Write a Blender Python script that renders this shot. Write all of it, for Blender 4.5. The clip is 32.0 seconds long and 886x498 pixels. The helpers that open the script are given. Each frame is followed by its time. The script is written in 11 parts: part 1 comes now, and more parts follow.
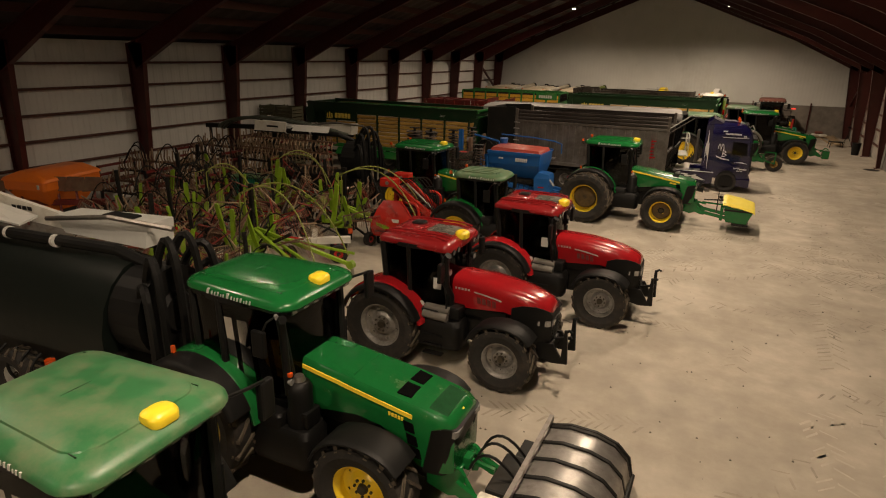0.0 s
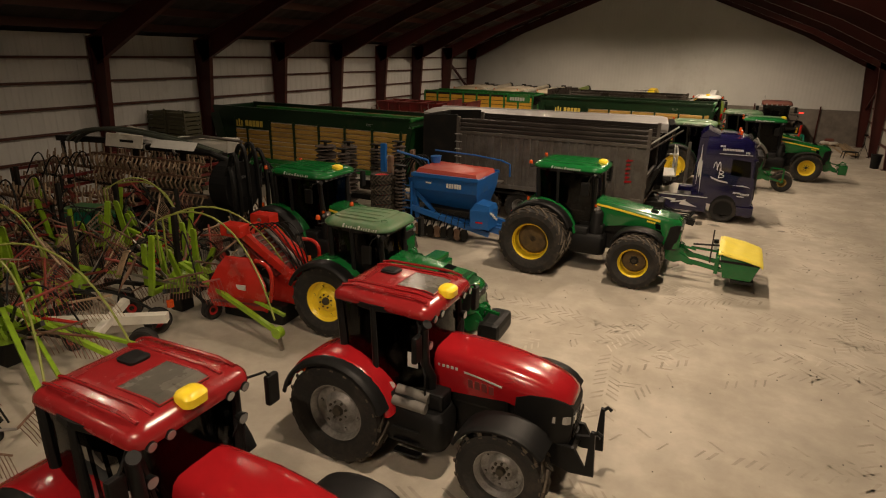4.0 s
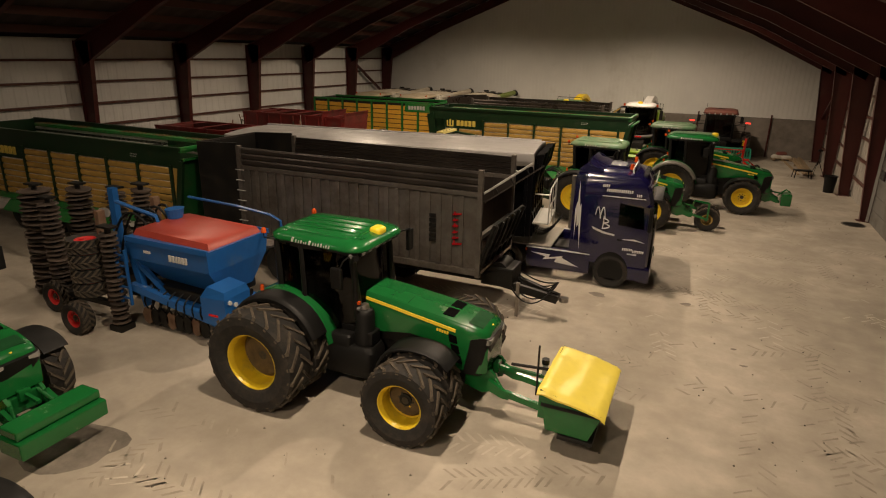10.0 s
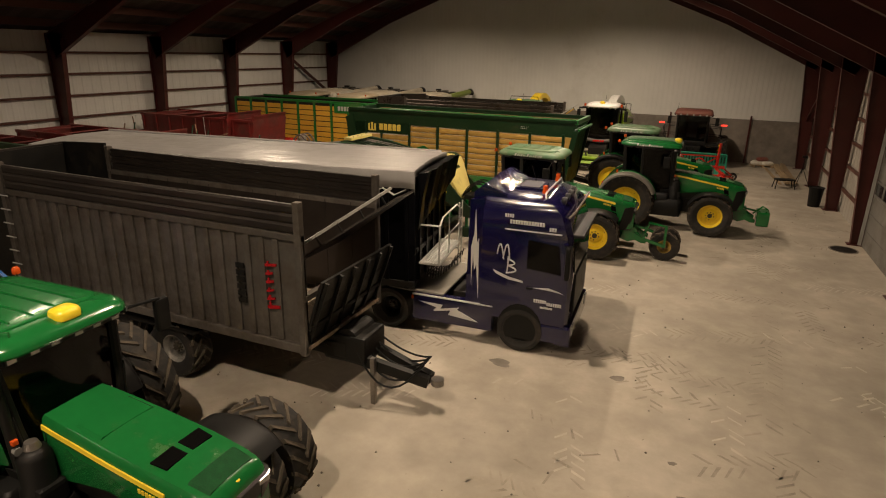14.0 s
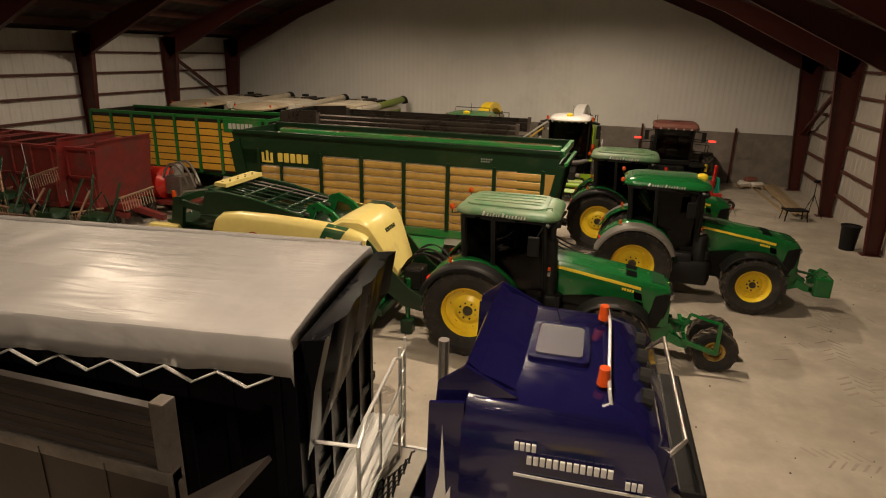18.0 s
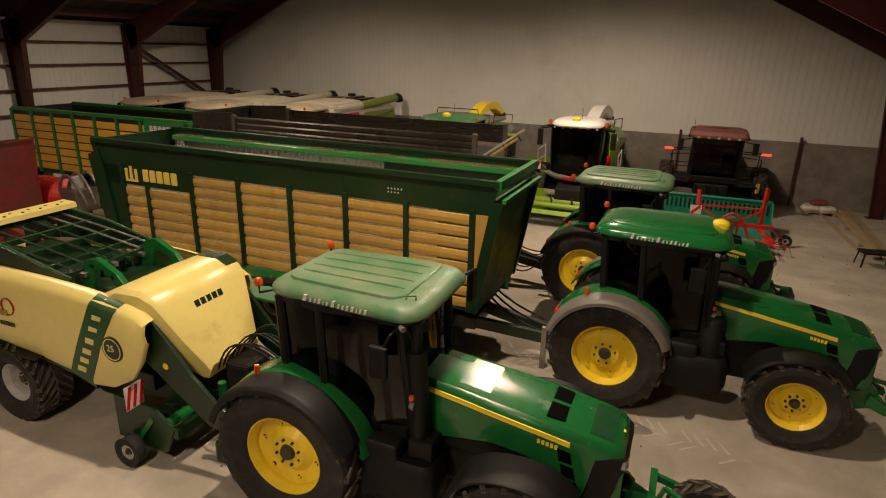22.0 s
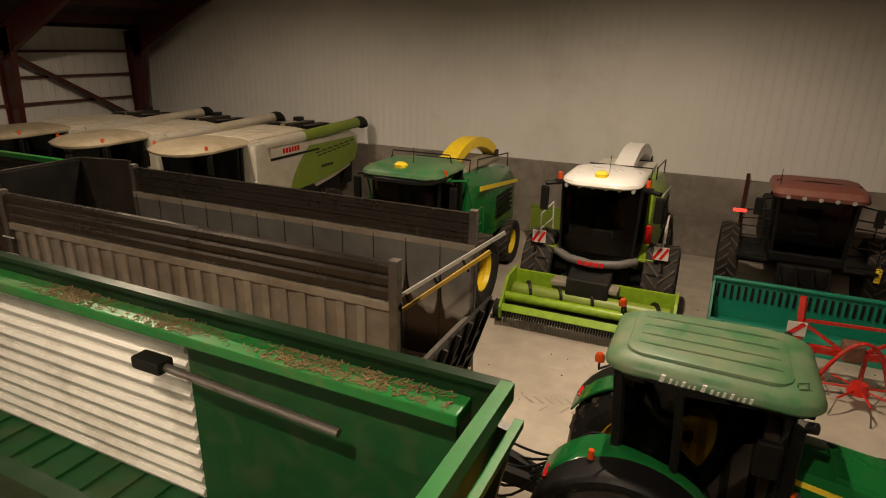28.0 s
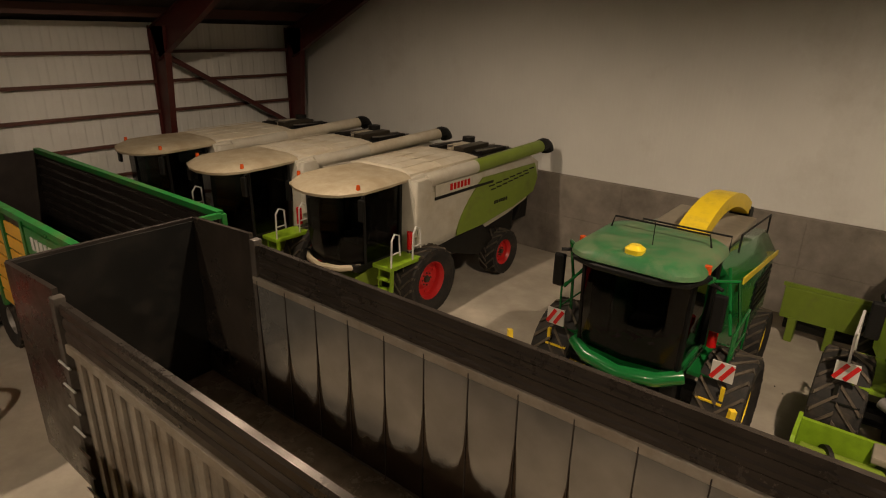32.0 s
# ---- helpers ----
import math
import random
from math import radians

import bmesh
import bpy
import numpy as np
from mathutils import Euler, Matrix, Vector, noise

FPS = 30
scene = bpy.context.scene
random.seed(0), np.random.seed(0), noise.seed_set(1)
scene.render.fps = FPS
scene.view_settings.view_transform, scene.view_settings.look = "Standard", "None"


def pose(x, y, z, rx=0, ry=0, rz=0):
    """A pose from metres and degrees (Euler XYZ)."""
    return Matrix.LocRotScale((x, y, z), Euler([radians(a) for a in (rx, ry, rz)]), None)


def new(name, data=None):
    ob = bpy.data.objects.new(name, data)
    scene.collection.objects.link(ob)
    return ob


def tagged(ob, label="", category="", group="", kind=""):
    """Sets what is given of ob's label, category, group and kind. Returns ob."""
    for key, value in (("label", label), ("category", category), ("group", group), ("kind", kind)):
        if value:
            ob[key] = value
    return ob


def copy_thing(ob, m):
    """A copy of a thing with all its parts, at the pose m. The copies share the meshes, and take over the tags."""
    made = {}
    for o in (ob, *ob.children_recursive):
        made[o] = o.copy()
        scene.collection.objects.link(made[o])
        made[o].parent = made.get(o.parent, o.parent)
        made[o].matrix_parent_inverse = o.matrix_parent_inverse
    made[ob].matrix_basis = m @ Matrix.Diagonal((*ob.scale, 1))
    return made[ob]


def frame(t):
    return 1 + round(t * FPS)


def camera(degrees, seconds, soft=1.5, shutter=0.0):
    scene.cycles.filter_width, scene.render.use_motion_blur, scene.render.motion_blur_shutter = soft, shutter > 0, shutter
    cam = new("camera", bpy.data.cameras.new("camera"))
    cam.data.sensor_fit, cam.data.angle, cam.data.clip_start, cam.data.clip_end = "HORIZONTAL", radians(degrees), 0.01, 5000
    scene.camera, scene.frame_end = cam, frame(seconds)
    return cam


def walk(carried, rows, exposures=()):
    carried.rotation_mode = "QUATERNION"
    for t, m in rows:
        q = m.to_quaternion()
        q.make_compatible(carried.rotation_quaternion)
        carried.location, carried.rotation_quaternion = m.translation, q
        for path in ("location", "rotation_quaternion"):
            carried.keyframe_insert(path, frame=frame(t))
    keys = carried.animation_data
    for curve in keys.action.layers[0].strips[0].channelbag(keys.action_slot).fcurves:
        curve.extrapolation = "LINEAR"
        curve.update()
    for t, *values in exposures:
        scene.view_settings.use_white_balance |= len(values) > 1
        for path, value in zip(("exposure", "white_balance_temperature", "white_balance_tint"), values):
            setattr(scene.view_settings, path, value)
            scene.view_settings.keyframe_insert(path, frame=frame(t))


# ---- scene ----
cam = camera(73.1, 32.0, 1.1)
METRES, EYE, TILT, LEAN, TURN = 51.0, 6.2, -0.2, 0.7, 25.5
ROWS = [
    (0.0, 0.0, 0.0, 0.0, 0.6, -17.48, -1.89),
    (0.5, 0.0061, 0.0219, -0.0014, 0.7, -17.48, -1.9),
    (1.0, 0.0126, 0.0461, -0.0026, 0.74, -17.49, -1.92),
    (1.5, 0.0185, 0.0662, -0.0036, 0.75, -17.51, -1.93),
    (2.0, 0.0254, 0.0852, -0.004, 0.75, -17.55, -1.94),
    (2.5, 0.0327, 0.0994, -0.0036, 0.7, -17.56, -1.93),
    (3.0, 0.0416, 0.1121, -0.0025, 0.64, -17.57, -1.95),
    (3.5, 0.0505, 0.1227, -0.0015, 0.57, -17.58, -1.97),
    (5.5, 0.087, 0.1689, 0.0017, 0.04, -17.64, -2.0),
    (6.0, 0.0958, 0.1823, 0.0022, -0.14, -17.62, -1.99),
    (6.5, 0.1037, 0.1948, 0.0029, -0.3, -17.64, -2.01),
    (7.0, 0.112, 0.2083, 0.0034, -0.46, -17.65, -2.01),
    (7.5, 0.1202, 0.2201, 0.0039, -0.6, -17.66, -2.03),
    (8.0, 0.13, 0.2319, 0.0044, -0.79, -17.66, -2.02),
    (8.5, 0.14, 0.2421, 0.005, -0.95, -17.66, -2.02),
    (9.0, 0.1516, 0.2532, 0.0057, -1.14, -17.66, -2.0),
    (9.5, 0.1628, 0.2635, 0.0066, -1.29, -17.65, -2.02),
    (10.0, 0.1745, 0.2752, 0.0072, -1.32, -17.66, -1.99),
    (10.5, 0.1852, 0.2864, 0.0067, -1.38, -17.65, -1.99),
    (11.0, 0.1962, 0.2984, 0.0046, -1.45, -17.63, -1.99),
    (11.5, 0.2055, 0.309, 0.0025, -1.56, -17.61, -1.99),
    (12.0, 0.2148, 0.32, 0.001, -1.68, -17.6, -1.98),
    (12.5, 0.2228, 0.3297, 0.0004, -1.83, -17.6, -1.98),
    (13.0, 0.2299, 0.341, 0.0011, -1.96, -17.59, -1.97),
    (13.5, 0.2347, 0.353, 0.002, -2.09, -17.58, -1.96),
    (15.5, 0.241, 0.421, 0.0032, -3.16, -17.54, -2.14),
    (16.0, 0.2409, 0.4413, 0.0034, -4.42, -17.5, -2.13),
    (16.5, 0.2409, 0.4609, 0.0038, -6.12, -17.49, -2.13),
    (17.0, 0.2415, 0.482, 0.0041, -7.42, -17.44, -2.12),
    (17.5, 0.2434, 0.5005, 0.0043, -8.09, -17.42, -2.14),
    (18.0, 0.2473, 0.5202, 0.0042, -8.62, -17.39, -2.12),
    (18.5, 0.2528, 0.5368, 0.0039, -9.02, -17.37, -2.15),
    (19.0, 0.2613, 0.5523, 0.0038, -9.43, -17.57, -2.12),
    (19.5, 0.2713, 0.5645, 0.0041, -9.69, -17.75, -2.15),
    (20.0, 0.2835, 0.5764, 0.0041, -8.51, -17.82, -2.12),
    (20.5, 0.2949, 0.5866, 0.004, -7.17, -17.88, -2.18),
    (21.0, 0.3068, 0.5972, 0.0034, -4.67, -17.93, -2.15),
    (21.5, 0.3168, 0.6069, 0.0029, -3.29, -17.94, -2.15),
    (22.0, 0.3267, 0.6178, 0.0024, -2.64, -17.95, -2.13),
    (22.5, 0.3347, 0.6282, 0.0021, -2.38, -17.93, -2.11),
    (23.0, 0.3424, 0.6403, 0.0017, -2.23, -17.91, -2.1),
    (23.5, 0.3485, 0.6523, 0.0015, -2.22, -17.84, -2.11),
    (24.0, 0.3541, 0.6658, 0.0016, -2.25, -17.82, -2.11),
    (24.5, 0.3583, 0.6785, 0.0016, -2.29, -17.78, -2.08),
    (26.5, 0.3669, 0.7335, 0.0074, -2.75, -18.01, -1.96),
    (27.0, 0.3667, 0.7478, 0.0094, -2.82, -18.03, -1.91),
    (27.5, 0.3656, 0.761, 0.0112, -2.57, -18.12, -1.95),
    (28.0, 0.3638, 0.7756, 0.0132, -1.07, -18.28, -1.97),
    (28.5, 0.3617, 0.7894, 0.0147, 0.5, -18.46, -2.01),
    (29.0, 0.3586, 0.8049, 0.0161, 1.63, -18.64, -2.06),
    (29.5, 0.3548, 0.8199, 0.0177, 2.81, -18.77, -2.13),
    (30.0, 0.3501, 0.8357, 0.0194, 4.84, -19.0, -2.17),
    (30.5, 0.3453, 0.8484, 0.0203, 7.17, -19.23, -2.19),
    (31.0, 0.3399, 0.8595, 0.0207, 9.5, -19.47, -2.24),
    (31.5, 0.335, 0.8671, 0.0212, 11.27, -19.69, -2.26),
    (32.0, 0.3298, 0.8731, 0.022, 12.92, -19.92, -2.28),
]
LEVEL = pose(0, 0, 0.395, -0.487)
walk(cam, [(t, LEVEL @ pose(0, 0, EYE, TILT, LEAN, TURN) @ pose(METRES * x, METRES * y, METRES * z, 90 + pitch, roll, yaw)) for t, x, y, z, yaw, pitch, roll in ROWS])

# ---- world and lamps ----
world = bpy.data.worlds.new("night")
scene.world = world
world.use_nodes = True
world.node_tree.nodes["Background"].inputs[0].default_value = (0.02, 0.022, 0.028, 1)
world.node_tree.nodes["Background"].inputs[1].default_value = 0.02
LAMP_WARM = (1.0, 0.78, 0.56)
LAMP_WATTS = 2500
LAMP_SPOTS = [(-14.1, y, 0.26 if y < 30 else 0.35 if y < 40 else 0.85) for y in (-5.6, 4.0, 13.6, 23.2, 32.8, 42.4, 54.0)] + [(-2.0, y, 1.4 if y > 50 else 1.2) for y in (-5.6, 4.0, 13.6, 23.2, 32.8, 42.4, 54.0)]
scene.view_settings.exposure = 0.0


# ---- materials ----
def mat(name, col, rough=0.5, metal=0.0, vary=0.12, grain=6.0, bump=0.0, dirt=None, dirt_at=0.6, coat=0.0, spec=0.5, rand=0.0):
    """A painted or raw surface: base colour with two scales of variation, dust or dirt patches, fine relief."""
    m = bpy.data.materials.new(name)
    m.use_nodes = True
    nt = m.node_tree
    p = nt.nodes["Principled BSDF"]
    p.inputs["Metallic"].default_value = metal
    p.inputs["Specular IOR Level"].default_value = spec
    p.inputs["Coat Weight"].default_value = coat
    tc = nt.nodes.new("ShaderNodeTexCoord")
    n1 = nt.nodes.new("ShaderNodeTexNoise")
    n1.inputs["Scale"].default_value = grain
    n1.inputs["Detail"].default_value = 6
    nt.links.new(tc.outputs["Object"], n1.inputs["Vector"])
    n2 = nt.nodes.new("ShaderNodeTexNoise")
    n2.inputs["Scale"].default_value = grain * 0.12
    n2.inputs["Detail"].default_value = 4
    nt.links.new(tc.outputs["Object"], n2.inputs["Vector"])
    add = nt.nodes.new("ShaderNodeMath")
    add.operation = "ADD"
    nt.links.new(n1.outputs[0], add.inputs[0])
    nt.links.new(n2.outputs[0], add.inputs[1])
    ramp = nt.nodes.new("ShaderNodeMapRange")
    ramp.inputs[1].default_value, ramp.inputs[2].default_value = 0.6, 1.4
    ramp.inputs[3].default_value, ramp.inputs[4].default_value = 1 - vary, 1 + vary
    nt.links.new(add.outputs[0], ramp.inputs[0])
    hsv = nt.nodes.new("ShaderNodeHueSaturation")
    hsv.inputs["Color"].default_value = (*col, 1)
    if rand:
        oi = nt.nodes.new("ShaderNodeObjectInfo")
        rr = nt.nodes.new("ShaderNodeMapRange")
        rr.inputs[3].default_value, rr.inputs[4].default_value = 1 - rand, 1 + rand
        nt.links.new(oi.outputs["Random"], rr.inputs[0])
        mul = nt.nodes.new("ShaderNodeMath")
        mul.operation = "MULTIPLY"
        nt.links.new(rr.outputs[0], mul.inputs[0])
        nt.links.new(ramp.outputs[0], mul.inputs[1])
        nt.links.new(mul.outputs[0], hsv.inputs["Value"])
    else:
        nt.links.new(ramp.outputs[0], hsv.inputs["Value"])
    out = hsv.outputs[0]
    if dirt:
        n3 = nt.nodes.new("ShaderNodeTexNoise")
        n3.inputs["Scale"].default_value = grain * 0.3
        n3.inputs["Detail"].default_value = 8
        n3.inputs["Roughness"].default_value = 0.7
        nt.links.new(tc.outputs["Object"], n3.inputs["Vector"])
        r3 = nt.nodes.new("ShaderNodeMapRange")
        r3.inputs[1].default_value, r3.inputs[2].default_value = dirt_at - 0.12, dirt_at + 0.16
        r3.inputs[3].default_value, r3.inputs[4].default_value = 0, 0.8
        nt.links.new(n3.outputs[0], r3.inputs[0])
        mx = nt.nodes.new("ShaderNodeMixRGB")
        nt.links.new(r3.outputs[0], mx.inputs[0])
        nt.links.new(out, mx.inputs[1])
        mx.inputs[2].default_value = (*dirt, 1)
        out = mx.outputs[0]
        rg = nt.nodes.new("ShaderNodeMapRange")
        rg.inputs[3].default_value, rg.inputs[4].default_value = rough, min(1, rough + 0.4)
        nt.links.new(r3.outputs[0], rg.inputs[0])
        nt.links.new(rg.outputs[0], p.inputs["Roughness"])
    else:
        rg = nt.nodes.new("ShaderNodeMapRange")
        rg.inputs[3].default_value, rg.inputs[4].default_value = max(0.03, rough - 0.1), min(1, rough + 0.1)
        nt.links.new(n1.outputs[0], rg.inputs[0])
        nt.links.new(rg.outputs[0], p.inputs["Roughness"])
    nt.links.new(out, p.inputs["Base Color"])
    if bump:
        b = nt.nodes.new("ShaderNodeBump")
        b.inputs["Strength"].default_value = bump
        b.inputs["Distance"].default_value = 0.02
        nt.links.new(add.outputs[0], b.inputs["Height"])
        nt.links.new(b.outputs[0], p.inputs["Normal"])
    return m


def glass_mat(name, tint, dull=0.05):
    m = bpy.data.materials.new(name)
    m.use_nodes = True
    nt = m.node_tree
    for n in list(nt.nodes):
        if n.type != "OUTPUT_MATERIAL":
            nt.nodes.remove(n)
    out = next(n for n in nt.nodes if n.type == "OUTPUT_MATERIAL")
    tr = nt.nodes.new("ShaderNodeBsdfTransparent")
    tr.inputs[0].default_value = (*tint, 1)
    gl = nt.nodes.new("ShaderNodeBsdfGlossy")
    gl.inputs["Roughness"].default_value = dull
    gl.inputs["Color"].default_value = (0.55, 0.55, 0.55, 1)
    fr = nt.nodes.new("ShaderNodeFresnel")
    fr.inputs[0].default_value = 1.4
    mx = nt.nodes.new("ShaderNodeMixShader")
    nt.links.new(fr.outputs[0], mx.inputs[0])
    nt.links.new(tr.outputs[0], mx.inputs[1])
    nt.links.new(gl.outputs[0], mx.inputs[2])
    nt.links.new(mx.outputs[0], out.inputs[0])
    return m


def glow_mat(name, col, strength):
    m = bpy.data.materials.new(name)
    m.use_nodes = True
    p = m.node_tree.nodes["Principled BSDF"]
    p.inputs["Base Color"].default_value = (*col, 1)
    p.inputs["Emission Color"].default_value = (*col, 1)
    p.inputs["Emission Strength"].default_value = strength
    return m


DUST = (0.30, 0.25, 0.18)
M_GREEN = mat("green_paint", (0.009, 0.125, 0.028), 0.2, vary=0.10, coat=0.3, dirt=(0.10, 0.14, 0.06), dirt_at=0.72)
M_GREEN_D = mat("dusty_green_paint", (0.035, 0.15, 0.055), 0.35, vary=0.15, dirt=(0.19, 0.21, 0.12), dirt_at=0.54)
M_GREEN_K = mat("dark_green_paint", (0.0055, 0.026, 0.0085), 0.34, vary=0.2, dirt=(0.045, 0.046, 0.023), dirt_at=0.68)
M_GREEN_DD = mat("very_dusty_green_paint", (0.058, 0.16, 0.068), 0.38, vary=0.15, dirt=(0.20, 0.215, 0.13), dirt_at=0.52)
# darker copy of the green: shade inside the wagons put into the paint
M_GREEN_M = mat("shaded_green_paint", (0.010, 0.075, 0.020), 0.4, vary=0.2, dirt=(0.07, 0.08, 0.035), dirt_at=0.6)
M_GREEN_B = mat("bright_green_paint", (0.018, 0.19, 0.037), 0.35, vary=0.12, dirt=(0.16, 0.17, 0.07), dirt_at=0.62)
M_LIME = mat("lime_green_paint", (0.24, 0.40, 0.02), 0.34, vary=0.28, dirt=(0.13, 0.13, 0.06), dirt_at=0.66)
M_YEL = mat("yellow_paint", (0.80, 0.58, 0.025), 0.35, vary=0.08, dirt=(0.38, 0.27, 0.08), dirt_at=0.68)
M_YEL_DIRT = mat("worn_yellow_paint", (0.50, 0.32, 0.04), 0.5, vary=0.2, dirt=(0.16, 0.12, 0.07), dirt_at=0.5)
M_STRIPE = mat("yellow_stripe", (0.85, 0.66, 0.05), 0.35, vary=0.04)
M_CREAM = mat("cream_yellow_paint", (0.74, 0.62, 0.21), 0.3, vary=0.06, coat=0.2, dirt=(0.40, 0.32, 0.16), dirt_at=0.72)
M_PLANK = mat("ochre_corrugated_sheet", (0.44, 0.27, 0.062), 0.5, vary=0.16, grain=4, dirt=(0.20, 0.13, 0.05), dirt_at=0.62, rand=0.10)
M_RED = mat("red_paint", (0.34, 0.010, 0.014), 0.2, vary=0.08, coat=0.4, dirt=(0.25, 0.10, 0.07), dirt_at=0.76)
M_RED_OLD = mat("old_red_paint", (0.15, 0.015, 0.013), 0.45, vary=0.28, dirt=(0.08, 0.04, 0.03), dirt_at=0.58)
M_RED_ROOF = mat("dusty_red_roof", (0.27, 0.014, 0.016), 0.24, vary=0.12, dirt=(0.15, 0.045, 0.038), dirt_at=0.66, coat=0.3)
M_ROLLER = mat("dark_soil_roller", (0.045, 0.032, 0.025), 0.7, vary=0.4, dirt=(0.10, 0.07, 0.05), dirt_at=0.56, rand=0.35)
M_RED_IMP = mat("red_implement_paint", (0.46, 0.022, 0.014), 0.24, vary=0.14, dirt=(0.22, 0.11, 0.07), dirt_at=0.65)
M_ORANGE = mat("orange_plastic", (0.85, 0.20, 0.02), 0.4, vary=0.06)
M_BLUE = mat("blue_paint", (0.016, 0.105, 0.35), 0.28, vary=0.10, dirt=(0.12, 0.15, 0.18), dirt_at=0.7)
M_TRUCK = mat("deep_blue_paint", (0.006, 0.005, 0.043), 0.14, vary=0.06, coat=0.6)
M_WHITE = mat("white_paint", (0.74, 0.71, 0.64), 0.4, vary=0.08, dirt=(0.42, 0.35, 0.24), dirt_at=0.62)
M_LETTER = mat("white_lettering", (0.58, 0.57, 0.55), 0.5, vary=0.03)
M_LETTER_Y = mat("yellow_lettering", (0.72, 0.55, 0.10), 0.5, vary=0.03)
M_GREY = mat("light_grey_paint", (0.42, 0.42, 0.40), 0.45, vary=0.12, dirt=(0.22, 0.19, 0.14), dirt_at=0.62)
M_ALU = mat("weathered_aluminium", (0.20, 0.185, 0.17), 0.42, metal=0.7, vary=0.3, grain=3, dirt=(0.085, 0.066, 0.05), dirt_at=0.5, rand=0.12)
M_ALU2 = mat("brown_weathered_aluminium", (0.33, 0.30, 0.255), 0.42, metal=0.35, vary=0.35, grain=3, dirt=(0.19, 0.145, 0.10), dirt_at=0.52, rand=0.2)
# dirty metal, with the shade inside the first grey trailer put into its colour
M_ALU_DK = mat("dirty_shaded_aluminium", (0.034, 0.028, 0.025), 0.34, metal=0.4, vary=0.35, grain=3, dirt=(0.05, 0.04, 0.032), dirt_at=0.58)
M_ALU_BR = mat("bright_galvanised_steel", (0.68, 0.68, 0.66), 0.4, metal=0.5, vary=0.12)
M_LINING = mat("pale_corrugated_lining", (0.80, 0.79, 0.75), 0.4, metal=0.15, vary=0.12, grain=3, dirt=(0.38, 0.34, 0.27), dirt_at=0.62)
M_STEEL = mat("worn_steel", (0.30, 0.28, 0.26), 0.35, metal=0.85, vary=0.2, dirt=(0.13, 0.08, 0.05), dirt_at=0.6)
M_RUST = mat("rusty_brown_steel", (0.15, 0.075, 0.045), 0.7, vary=0.35, dirt=(0.20, 0.15, 0.10), dirt_at=0.55, rand=0.25)
M_TINE = mat("tan_worn_tine_steel", (0.30, 0.21, 0.13), 0.6, vary=0.3, rand=0.2)
M_BLACK = mat("black_plastic", (0.005, 0.005, 0.005), 0.52, vary=0.2, dirt=(0.016, 0.014, 0.011), dirt_at=0.68, spec=0.28)
M_FRAME = mat("black_chassis_paint", (0.007, 0.007, 0.0065), 0.5, vary=0.25, dirt=(0.028, 0.022, 0.016), dirt_at=0.6, spec=0.3)
M_RUBBER = mat("dusty_tyre_rubber", (0.012, 0.011, 0.010), 0.8, vary=0.3, grain=9, bump=0.15, dirt=(0.07, 0.055, 0.042), dirt_at=0.60)
M_LUG = mat("dried_mud_on_lugs", (0.10, 0.08, 0.058), 0.9, vary=0.35, grain=9, bump=0.2, dirt=(0.028, 0.024, 0.02), dirt_at=0.52)
M_TARP = mat("white_tarpaulin", (0.28, 0.272, 0.268), 0.33, vary=0.14, grain=2.2, dirt=(0.20, 0.175, 0.15), dirt_at=0.64)


def crease(m, scale, strength):
    """Long slack creases across a sheet of cloth."""
    nt = m.node_tree
    tc = next(n for n in nt.nodes if n.type == "TEX_COORD")
    mp = nt.nodes.new("ShaderNodeMapping")
    mp.inputs["Rotation"].default_value = (0, 0, 0.7)
    mp.inputs["Scale"].default_value = (0.45, 2.6, 1.2)
    nt.links.new(tc.outputs["Object"], mp.inputs[0])
    n = nt.nodes.new("ShaderNodeTexNoise")
    n.inputs["Scale"].default_value = scale
    n.inputs["Detail"].default_value = 3
    n.inputs["Distortion"].default_value = 0.6
    nt.links.new(mp.outputs[0], n.inputs["Vector"])
    b = nt.nodes.new("ShaderNodeBump")
    b.inputs["Strength"].default_value = strength
    b.inputs["Distance"].default_value = 0.05
    nt.links.new(n.outputs[0], b.inputs["Height"])
    nt.links.new(b.outputs[0], nt.nodes["Principled BSDF"].inputs["Normal"])


crease(M_TARP, 1.6, 0.45)
M_TARP_BK = mat("black_tarpaulin", (0.004, 0.004, 0.005), 0.3, vary=0.2, grain=2, spec=0.06)
M_YTARP = mat("yellow_cover", (0.82, 0.68, 0.10), 0.38, vary=0.06, dirt=(0.5, 0.36, 0.08), dirt_at=0.7)
M_BEACON = mat("orange_beacon_lens", (0.55, 0.075, 0.01), 0.2, vary=0.03)
M_REDLENS = mat("red_lamp_lens", (0.55, 0.01, 0.01), 0.2, vary=0.03)
M_LENS = mat("clear_lamp_lens", (0.36, 0.36, 0.35), 0.10, metal=0.5, vary=0.03)
M_GLASS = glass_mat("tinted_cab_glass", (0.12, 0.135, 0.125), 0.02)
M_GLASS_DK = glass_mat("dark_truck_glass", (0.035, 0.035, 0.04))
M_HATCHBLUE = mat("smoked_blue_plastic", (0.035, 0.034, 0.055), 0.5, vary=0.2, spec=0.3)
M_SEAT = mat("dark_seat_fabric", (0.03, 0.03, 0.03), 0.9, vary=0.2)
M_TEAL = mat("teal_green_paint", (0.01, 0.21, 0.13), 0.4, vary=0.12, dirt=(0.08, 0.11, 0.08), dirt_at=0.66)
M_HAY = mat("dry_chaff", (0.19, 0.135, 0.065), 0.95, vary=0.35, grain=30)
M_WOOD = mat("sawn_timber", (0.34, 0.25, 0.15), 0.8, vary=0.2, grain=8, rand=0.15)
